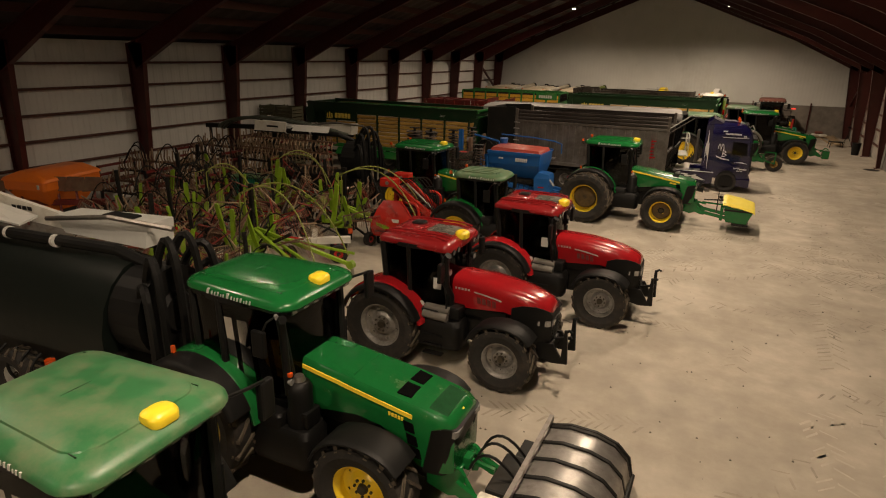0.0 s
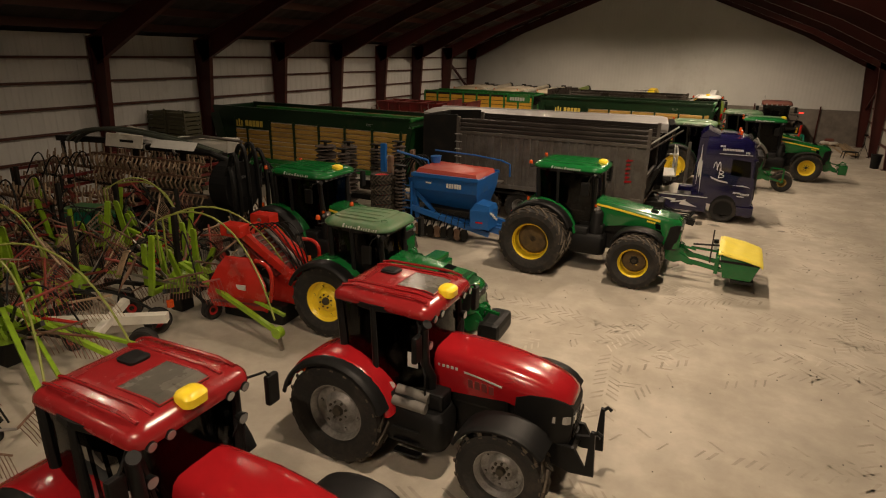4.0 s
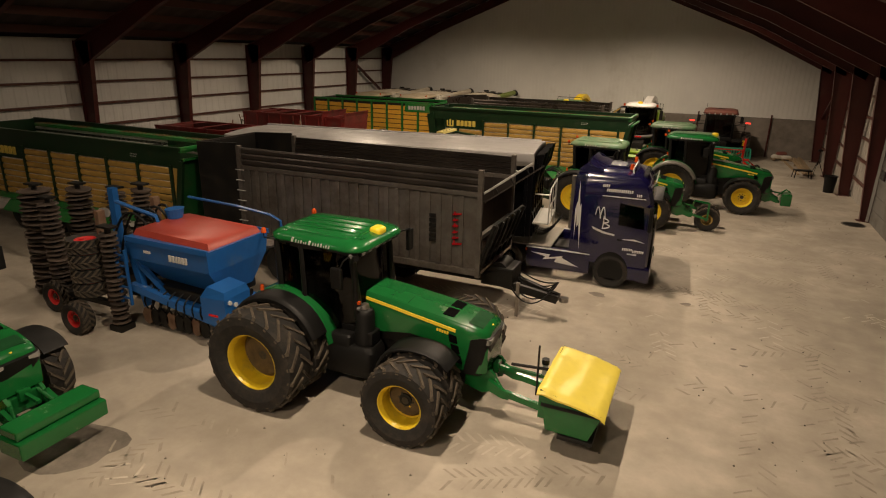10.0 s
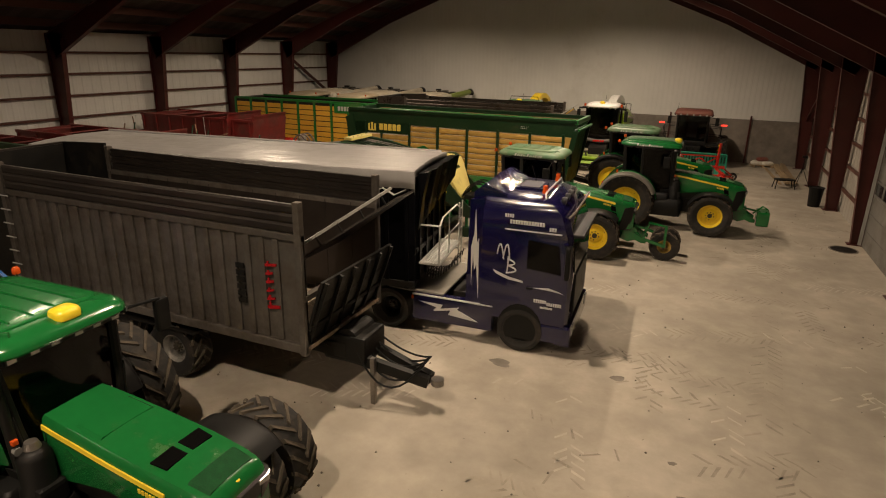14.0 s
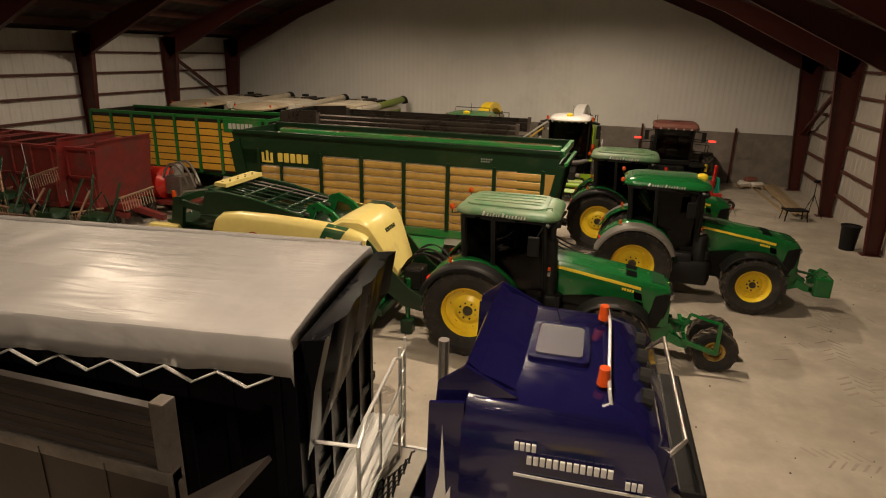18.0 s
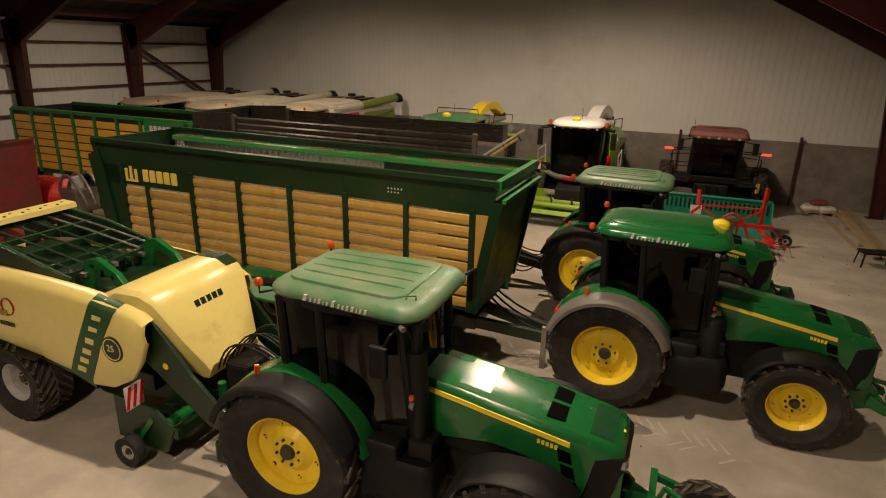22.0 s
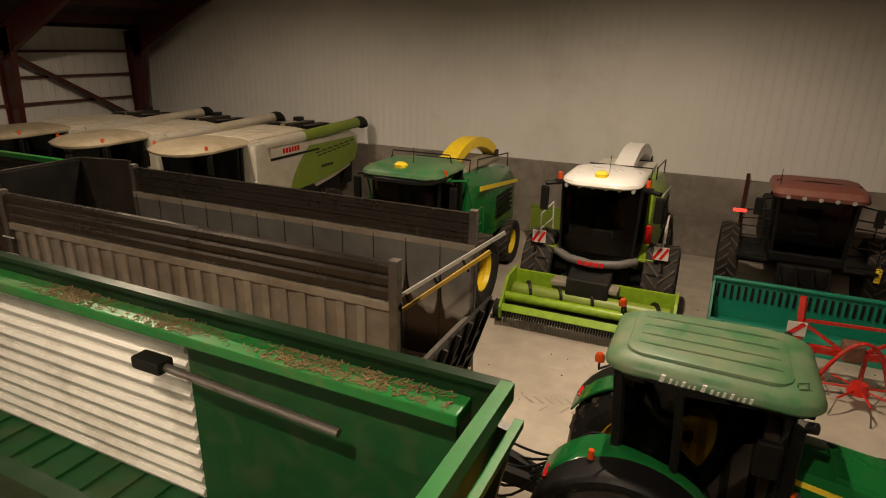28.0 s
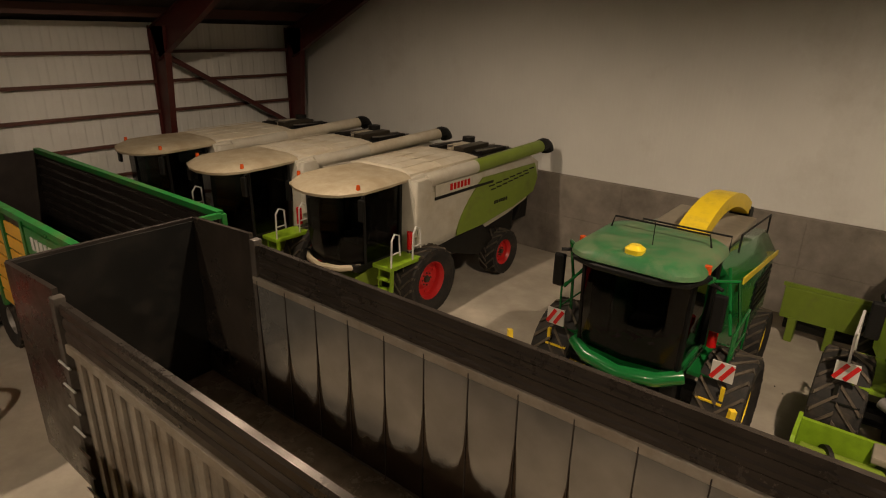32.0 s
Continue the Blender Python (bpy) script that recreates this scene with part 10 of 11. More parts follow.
    part("side_ladder", join_boxes([(0.42, 0.48, -1.14, -1.08, 0.7, 2.1), (0.76, 0.82, -1.14, -1.08, 0.7, 2.1)] + [(0.48, 0.76, -1.13, -1.09, 0.85 + q * 0.27, 0.89 + q * 0.27) for q in range(5)]), M_BLUE, t)
    part("catwalk", box(0.9, 4.2, 1.05, 1.5, 1.9, 1.95), M_STEEL, t)
    part("top_rail", rod([(0.6, 1.1, 2.9), (2.8, 1.1, 2.85), (4.2, 1.1, 2.75), (4.6, 1.05, 2.65), (4.62, 1.05, 2.2)], 0.035), M_BLUE, t)
    part("top_rail", rod([(-0.2, -0.4, 3.0), (1.1, -0.3, 2.75), (1.2, -0.3, 2.5)], 0.05), M_BLUE, t)
    part("seed_head", cyl((1.2, 0.2, 2.6), (1.2, 0.2, 2.85), 0.2, 0.26, 16), M_BLUE, t)
    part("work_lamp", cyl((-0.35, -0.6, 2.75), (-0.45, -0.6, 2.72), 0.12, 0.14, 14), M_LENS, t)
    for k in range(5):
        part("hose", rod(arc((0.9, -0.4 + k * 0.2, 2.4), (0.2, -0.5 + k * 0.25, 2.75), (-0.4, -0.6 + k * 0.3, 1.6), 10), 0.03), M_BLACK, t)
    # folded press rollers: upright stacks of ringed wheels
    for x, y, z0, z1, r, mm in ((-3.45, -0.3, 0.15, 3.05, 0.44, M_ROLLER), (-3.0, 0.6, 0.3, 2.95, 0.36, M_ROLLER), (-2.35, -0.7, 0.12, 2.9, 0.27, M_ROLLER), (0.35, -1.15, 0.15, 2.6, 0.22, M_ROLLER), (-0.9, 0.9, 0.4, 3.1, 0.28, M_ROLLER), (-1.9, 0.9, 0.4, 2.9, 0.28, M_ROLLER)):
        ax = part("roller_shaft", cyl((x, y, z0), (x, y, z1), 0.07, None, 8), M_FRAME, t)
        n = int((z1 - z0) / 0.125)
        for k in range(n):
            z = z0 + 0.05 + k * (z1 - z0 - 0.1) / n
            w = 0.05 * r * math.sin(k * 2.3) + 0.03 * r * math.sin(k * 5.1)
            part("ring", cyl((x + w, y, z), (x + w * 1.2, y, z + 0.04), r * (0.98 - 0.1 * (k % 3) * 0.5), r * (0.84 + 0.08 * ((k + 1) % 2)), 14), mm, ax)
        part("foot", box(x - 0.2, x + 0.2, y - 0.2, y + 0.2, 0.0, z0), M_FRAME, t)
        part("top_plate", box(x - 0.22, x + 0.22, y - 0.12, y + 0.12, z1, z1 + 0.05), M_FRAME, t)
    # wing frames and packing tyres
    for y in (-0.9, 0.7):
        part("wing_frame", box(-0.25, -0.1, y - 0.1, y + 0.1, 0.5, 2.9, 0.02), M_RUST, t)
    part("blue_post", beam((-1.2, 0.3, 0.9), (-1.2, 0.3, 3.1), 0.16, 0.2), M_BLUE, t)
    part("cross_beam", beam((-4.0, 0.1, 1.0), (0.2, 0.1, 1.0), 0.2, 0.2), M_FRAME, t)
    for k in range(4):
        e = wheel(t, -1.35, -0.75, 0.43, 0.34, M_REDRIM, -1, 16, 0.24, 0.02, name="packer_wheel")
        e.matrix_basis = pose(-0.3, -1.25, 1.05 + k * 0.36, 90, 0, 0)
    wheel(t, -0.3, -1.75, 0.42, 0.34, M_REDRIM, -1, 16, 0.22, 0.02, name="packer_wheel")
    wheel(t, -2.0, -1.1, 0.42, 0.30, M_REDRIM, -1, 16, 0.22, 0.02, name="packer_wheel")
    part("wheel_beam", beam((-2.4, -0.95, 0.5), (0.3, -0.95, 0.5), 0.14, 0.14), M_FRAME, t)
    part("side_leg", beam((0.0, -0.95, 0.55), (0.1, -1.0, 0.0), 0.1), M_FRAME, t)
    return t


M_LIDRED = mat("dull_red_lid", (0.36, 0.05, 0.032), 0.45, vary=0.1)
stretch(seed_drill(at(-11.0, 26.75, 0)), ((-5.0, -5.0), (0.7, 0.75), (4.18, 3.3), (4.8, 3.85), (5.9, 5.9)))


# ---- red folded mower behind the smaller green tractor ----
def mower(m):
    t = thing("folded_mower", m, "glossy red disc mower folded upright", "mower")
    for sy in (-1, 1):
        # upright wing: bent sheet cover, cutter bar with discs on its inner face
        cover = part("wing_cover", loft([[(x0, sy * y0, z), (x1, sy * y1, z), (x1, sy * (y1 + 0.06), z), (x0, sy * (y0 + 0.06), z)] for z, x0, x1, y0, y1 in ((0.45, -1.35, 0.05, 1.02, 0.80), (0.8, -1.4, 0.15, 1.14, 0.94), (1.15, -1.3, 0.12, 1.10, 0.90), (1.5, -1.15, -0.15, 0.98, 0.82), (1.72, -1.0, -0.4, 0.86, 0.76))]), M_RED_IMP, t)
        part("cover_edge", rod([(0.05, sy * 0.86, 0.45), (0.15, sy * 1.0, 0.8), (0.12, sy * 0.96, 1.15), (-0.15, sy * 0.90, 1.5), (-0.4, sy * 0.82, 1.72)], 0.035, 6), M_RED_IMP, cover)
        for k in range(3):
            part("cover_rib", beam((-1.25, sy * (1.17 - 0.03 * k), 0.65 + k * 0.27), (-0.05, sy * (0.98 - 0.03 * k), 0.65 + k * 0.27), 0.04, 0.05), M_RED_OLD, cover)
        part("warning_plate", box(-0.62, -0.36, sy * 1.06 - 0.015, sy * 1.06 + 0.015, 1.0, 1.12), M_LETTER, cover, "pale warning plate")
        head = part("hinge_head", box(-1.25, -0.65, sy * 0.55 - 0.2, sy * 0.55 + 0.2, 2.15, 2.45, 0.05), M_RED_IMP, t)
        part("head_pin", cyl((-0.95, sy * 0.32, 2.3), (-0.95, sy * 0.78, 2.3), 0.06, None, 12), M_STEEL, head)
        part("lift_arm", beam((-0.9, sy * 0.5, 2.28), (0.75, sy * 0.35, 1.05), 0.16, 0.18), M_RED_IMP, t)
        part("ram", cyl((-0.7, sy * 0.3, 2.1), (0.6, sy * 0.25, 1.1), 0.055, None, 12), M_STEEL, t)
        for k in range(4):
            part("cutter_disc", cyl((-1.25 + k * 0.38, sy * 0.66, 1.05), (-1.25 + k * 0.38, sy * 0.72, 1.05), 0.2, 0.16, 18), M_FRAME if k % 2 else M_RED_OLD, t)
        part("cutter_bar", beam((-1.45, sy * 0.60, 1.05), (0.05, sy * 0.60, 1.05), 0.1, 0.2), M_STEEL, t)
        part("guard_hoop", rod(arc((-0.1, sy * 0.95, 1.75), (0.35, sy * 1.0, 1.55), (0.2, sy * 0.9, 0.75), 10), 0.05, 8), M_RED_IMP, t, smooth=True)
    for k in range(7):
        part("rack_slat", beam((-0.75 + k * 0.13, -0.45, 2.02 - k * 0.10), (-0.75 + k * 0.13, 0.30, 2.02 - k * 0.10), 0.05, 0.03), M_STEEL, t)
    part("rack_plate", loft([[(-0.85, y, 2.06), (0.15, y, 1.29), (0.13, y, 1.25), (-0.87, y, 2.02)] for y in (-0.55, 0.45)]), M_RED_OLD, t)
    part("centre_frame", box(-0.2, 0.75, -0.34, 0.34, 0.5, 1.25, 0.05), M_RED_IMP, t)
    part("cross_beam", beam((-0.95, -0.6, 2.2), (-0.95, 0.6, 2.2), 0.14, 0.16), M_RED_IMP, t)
    part("gearbox", box(-0.75, -0.25, -0.25, 0.25, 0.6, 1.1, 0.05), M_FRAME, t)
    for k in range(6):
        part("hose", rod(arc((-0.9 + k * 0.1, -0.3 + 0.1 * k, 2.2), (-0.2 + k * 0.1, -0.4 + 0.1 * k, 2.35), (0.6, -0.2 + 0.08 * k, 1.2), 8), 0.018), M_BLACK, t)
    part("stay", beam((-1.0, 0, 0.6), (-0.95, 0, 2.2), 0.12, 0.14), M_RED_IMP, t)
    part("apron", box(-1.55, -1.47, -0.95, 0.95, 0.45, 1.2, 0.03), M_BLACK, t, "black rubber apron")
    part("linkage", beam((0.6, 0, 0.8), (1.55, 0, 0.7), 0.5, 0.12), M_FRAME, t)
    part("skid", box(-1.5, 0.3, -0.6, 0.6, 0.0, 0.5, 0.05), M_FRAME, t)
    return t


mower(at(-9.75, 18.35, 4))


# ---- lime rotary rake, folded ----
def hay_rake(m, seed, arms_to, bows=2, blades=7):
    rng = random.Random(seed)
    t = thing("rotary_rake", m, "lime green folded rotary rake with curved guards", "hay rake", "rotary rakes")
    part("mast", beam((0, 0, 0.5), (0.1, 0, 2.7), 0.10, 0.12), M_FRAME, t)
    part("gearbox", cyl((0, 0, 0.55), (0, 0, 0.95), 0.34, 0.22, 18), M_LIME, t)
    part("gear_cap", cyl((0, 0, 0.95), (0, 0, 1.1), 0.2, 0.1, 16), M_LIME, t)
    # upright folded arm blades
    for k in range(blades):
        a = 2 * math.pi * k / 7 + 0.4
        r = 0.5 + 0.25 * (k % 3)
        x, y = r * math.cos(a), r * math.sin(a)
        h = 1.4 + rng.uniform(0.0, 0.9)
        lx, ly = rng.uniform(-0.3, 0.3), rng.uniform(-0.25, 0.25)
        part("arm_blade", loft([[(x - q + lx * f, y - 0.03 + ly * f, z), (x + q + lx * f, y - 0.03 + ly * f, z), (x + q + lx * f, y + 0.03 + ly * f, z), (x - q + lx * f, y + 0.03 + ly * f, z)] for q, z, f in ((0.07, 0.75, 0), (0.085, 1.1, 0.3), (0.075, h - 0.05, 0.95), (0.05, h, 1))]), M_LIME, t)
        part("blade_foot", beam((0, 0, 0.75), (x, y, 0.8), 0.09, 0.12), M_LIME, t)
    # long support tubes and jointed ends
    for i, (ex, ey) in enumerate(arms_to):
        part("support_tube", beam((0.1, 0.1 * i, 1.25), (ex, ey, 0.42), 0.10, 0.10), M_LIME, t)
        part("support_tube", beam((0.5, 0.2 + 0.1 * i, 1.0), (ex * 0.95, ey + 0.45, 0.62), 0.07, 0.07), M_LIME, t)
        part("tube_joint", cyl((ex, ey - 0.08, 0.42), (ex, ey + 0.08, 0.42), 0.13, None, 12), M_LIME, t)
        part("end_leg", beam((ex, ey, 0.45), (ex + 0.08, ey, 0.0), 0.07), M_STEEL, t)
        # curved guard tubes
        for q in range(bows):
            a0 = (0.3 - 0.6 * q, -0.7 + 0.7 * q + 0.2 * i, 2.55 - 0.15 * q)
            part("guard_bow", rod([(a0[0], a0[1], 1.5)] + arc(a0, (ex * 0.55, ey * 0.5 + 0.3 * q, 2.62 - 0.2 * q), (ex * 0.98 - 0.5 * q, ey + 0.3 * q, 0.7), 12), 0.022), M_BOW, t)
    # folded tine arms: each a tube with a comb of thin spring tines
    for k in range(15):
        a = 2.4 * k + rng.uniform(-0.4, 0.4)
        r = rng.uniform(0.6, 1.9)
        c = Vector((r * math.cos(a), r * math.sin(a), rng.uniform(0.6, 1.85)))
        u = Vector((math.cos(a + 1.3), math.sin(a + 1.3), rng.uniform(-0.9, 0.9))).normalized()
        down = Vector((0.5 * math.cos(a), 0.5 * math.sin(a), rng.uniform(-1.0, -0.3))).normalized()
        bm = rod([c, c + u * 1.05], 0.026)
        for j in range(12):
            p = c + u * (0.06 + j * 0.083)
            n0 = len(bm.verts)
            rod([p, p + down * 0.28, p + down * 0.5 + Vector((0, 0, -0.06))], 0.008, 4, bm)
            bm.verts.ensure_lookup_table()
            bm.faces.new((bm.verts[0], bm.verts[2], bm.verts[n0]))
        part("tine_comb", bm, (M_RUSTRED, M_RUST, M_TINE, M_FRAME, M_RUST, M_REDARM)[k % 6], t)
        part("arm_root", rod([(0.3 * math.cos(a), 0.3 * math.sin(a), 0.8), c], 0.03), (M_RUST, M_STEEL, M_FRAME)[k % 3], t)
    for k in range(4):
        a = 1.5 * k + seed * 0.7
        part("hose", rod(arc((0.1, 0.1, 1.0 + 0.2 * k), (0.8 * math.cos(a), 0.8 * math.sin(a), 1.7 + 0.15 * k), (1.5 * math.cos(a), 1.5 * math.sin(a), 0.6), 9), 0.022, 5), M_BLACK, t)
        part("dark_arm", beam((0.2 * math.cos(a + 1), 0.2 * math.sin(a + 1), 0.6), (1.7 * math.cos(a + 1), 1.7 * math.sin(a + 1), 0.75 + 0.2 * k), 0.08, 0.1), M_FRAME, t)
    for k in range(3):
        a = 2.1 * k + seed
        x, y = 1.15 * math.cos(a), 1.15 * math.sin(a)
        wheel(t, x, y, 0.26, 0.2, M_REDRIM, -1, 0, 0.12, 0.01, name="support_wheel", steer=40 * k)
        part("wheel_leg", beam((x * 0.3, y * 0.3, 0.65), (x, y, 0.27), 0.06), M_FRAME, t)
    for k in range(3):
        a = 1.7 * k + 0.5
        part("red_shaft", rod([(0.4 * math.cos(a), 0.4 * math.sin(a), 1.1), (1.6 * math.cos(a), 1.6 * math.sin(a), 0.9 + 0.3 * k)], 0.035), M_REDARM if k else M_RED_IMP, t)
    part("foot", box(-0.2, 0.2, -0.2, 0.2, 0.0, 0.56, 0.03), M_FRAME, t)
    return t


M_BOW = mat("yellow_green_tube", (0.24, 0.27, 0.05), 0.45, vary=0.15)
M_REDARM = mat("red_brown_arm", (0.24, 0.035, 0.022), 0.5, vary=0.25)
M_RUSTRED = mat("rust_red_wire", (0.17, 0.055, 0.035), 0.6, vary=0.3)
hay_rake(at(-13.3, 13.7, 0), 1, ((3.6, -1.3), (3.3, 0.6)), 1)
hay_rake(at(-12.4, 17.4, 0), 2, ((3.7, -0.6), (3.2, 0.9)), 1)
hay_rake(at(-16.9, 15.3, 30), 3, ((2.4, -1.1),))
hay_rake(at(-16.6, 18.9, 20), 4, ((2.6, -0.4),))
first = hay_rake(at(-16.2, 13.2, 300), 9, ((1.6, -0.6),), 0, 2)
tagged(first, "rusty red folded tedder with spring tines", "tedder", "folded tedders")
for x, y, a, k in ((-10.9, 11.0, 160, 0.8), (-15.2, 11.6, 75, 0.95), (-19.6, 16.6, 200, 1.0), (-14.6, 16.2, 130, 0.9), (-19.2, 13.6, 300, 0.95), (-14.9, 19.8, 250, 0.9), (-12.6, 9.6, 20, 0.85), (-17.9, 18.0, 100, 0.95), (-20.9, 18.6, 10, 1.0), (-13.9, 12.0, 220, 0.8)):
    c = copy_thing(first, pose(x, y, 0, 0, 0, a))
    c.scale = (k, k, k)
rk = thing("rake_trolley", at(-12.6, 14.9, 35), "pale grey transport beam of the folded rake", "frame")
part("main_beam", beam((-1.6, 0, 0.62), (1.8, 0, 0.62), 0.22, 0.2), M_WHITE, rk)
part("cross_beam", beam((0.6, -1.0, 0.66), (0.6, 1.0, 0.66), 0.16, 0.16), M_WHITE, rk)
for x in (-1.3, 1.4):
    for sy in (-1, 1):
        wheel(rk, x, sy * 0.55, 0.32, 0.24, M_REDRIM, sy, 0, 0.15, 0.02)
    part("axle", cyl((x, -0.55, 0.31), (x, 0.55, 0.31), 0.05, None, 8), M_FRAME, rk)
    part("axle_post", beam((x, 0, 0.3), (x, 0, 0.6), 0.1), M_FRAME, rk)
part("hose", rod(arc((-1.2, 0.1, 0.75), (0, 0.5, 1.15), (1.4, 0.2, 0.75), 10), 0.03), M_BLACK, rk)
part("lamp", cyl((1.8, 0.3, 0.75), (1.8, 0.3, 0.9), 0.08, None, 12), M_BEACON, rk)


# ---- spring-tine harrows: folded frames thick with tan tines ----
def harrow(m, nx, rows, seed):
    rng = random.Random(seed)
    t = thing("spring_tine_harrow", m, "folded harrow crowded with worn tan tines", "harrow", "harrows")
    L = nx * 0.17
    for j, (y, z) in enumerate(rows):
        b = part("beam", beam((0, y, z), (L, y, z), 0.09, 0.09), M_RUST if j % 2 else M_FRAME, t)
        for k in range(nx):
            x = 0.1 + k * 0.17 + rng.uniform(-0.03, 0.03)
            h = rng.uniform(0.28, 0.62)
            lean = rng.uniform(-0.08, 0.08)
            part("tine", rod([(x, y, z - 0.02), (x + 0.05, y - 0.12, z + h * 0.4), (x + lean, y - 0.04, z + h)], 0.032, 5), M_TINE if rng.random() < 0.7 else M_RUST, b)
    for x in (0.2, L * 0.5, L - 0.2):
        for z in sorted({z for y, z in rows}):
            part("cross_member", beam((x, rows[0][0], z - 0.06), (x, rows[-1][0], z - 0.06), 0.1, 0.1), M_RED_OLD, t)
        for y in (rows[0][0], rows[-1][0]):
            part("leg", beam((x, y, rows[-1][1]), (x, y, 0.0), 0.09, 0.09), M_FRAME, t)
    for k in range(6):
        x, y = rng.uniform(0.3, L - 0.5), rng.uniform(rows[0][0], rows[-1][0])
        part("hose", rod(arc((x, y, 1.9), (x + 0.6, y + 0.2, 2.7), (x + 1.2, y, 1.9), 8), 0.025), M_BLACK, t)
    return t


harrow(at(-24.2, 20.2, 0), 36, [(0.0, 1.0), (0.5, 1.35), (1.0, 1.75), (1.5, 2.1)], 5)
harrow(at(-23.9, 24.0, -3), 34, [(0.0, 1.5), (0.5, 1.85), (1.0, 2.2)], 6)
harrow(at(-24.3, 16.2, 4), 34, [(0.0, 0.8), (0.6, 1.15), (1.2, 1.5), (1.8, 1.85)], 7)
harrow(at(-17.6, 12.0, 75), 22, [(0.0, 0.6), (0.6, 0.9), (1.2, 1.25)], 8)
harrow(at(-14.2, 21.4, 100), 14, [(0.0, 0.5), (0.5, 0.8)], 9)

# dark red plough along the wall
pl = thing("plough", at(-23.9, 12.0, 8), "dark red plough with worn mouldboards", "plough")
part("main_beam", beam((0, 0, 1.15), (3.6, 1.4, 1.2), 0.2, 0.2), M_RED_OLD, pl)
for k in range(6):
    x, y = 0.3 + k * 0.6, 0.12 + k * 0.23
    part("leg", beam((x, y, 1.15), (x + 0.15, y - 0.1, 0.35), 0.07, 0.16), M_RED_OLD, pl)
    part("mouldboard", loft([[(x - 0.1, y - 0.35, 0.0), (x + 0.45, y + 0.05, 0.0), (x + 0.45, y + 0.08, 0.03)], [(x - 0.25, y - 0.2, 0.55), (x + 0.3, y + 0.1, 0.5), (x + 0.3, y + 0.13, 0.52)]]), M_STEEL, pl)
    part("upper_leg", beam((x, y, 1.2), (x - 0.1, y + 0.1, 1.85), 0.07, 0.14), M_RED_OLD, pl)
    part("upper_board", loft([[(x - 0.3, y - 0.25, 1.6), (x + 0.3, y + 0.05, 1.62), (x + 0.3, y + 0.09, 1.64)], [(x - 0.15, y - 0.15, 2.15), (x + 0.35, y + 0.1, 2.1), (x + 0.35, y + 0.14, 2.12)]]), M_RUST, pl)

# orange fertiliser spreader
sp = thing("fertiliser_spreader", at(-22.9, 13.6, 12), "bright orange fertiliser spreader with sloping cover", "spreader")
part("hopper", loft([rrect(-0.5, 0.5, -0.7, 0.7, 0.8, 0.1), rrect(-0.95, 0.95, -1.3, 1.3, 1.7, 0.15), rrect(-0.95, 0.95, -1.3, 1.3, 2.0, 0.15)]), M_ORANGE, sp)
part("cover", loft([rrect(-1.0, 1.0, -1.35, 1.35, 2.0, 0.15), rrect(-0.95, 0.95, -1.3, 1.3, 2.1, 0.15), rrect(-0.4, 0.4, -1.1, 1.1, 2.32, 0.1)]), M_ORANGE, sp, smooth=True)
bm = bmesh.new()
rod([(-0.98, -0.5, 1.6), (-0.98, 0.5, 1.6)], 0.02, 6, bm)
part("rail", bm, M_BLACK, sp)
part("frame", box(-0.6, 0.6, -0.6, 0.6, 0.25, 0.8, 0.05), M_FRAME, sp)
for x in (-0.5, 0.5):
    part("skid", box(x - 0.06, x + 0.06, -0.7, 0.7, 0.0, 0.26), M_FRAME, sp)
word_bars("white_bar", sp, 0.6, -1.305, 1.75, 0.16, 1, M_LETTER)


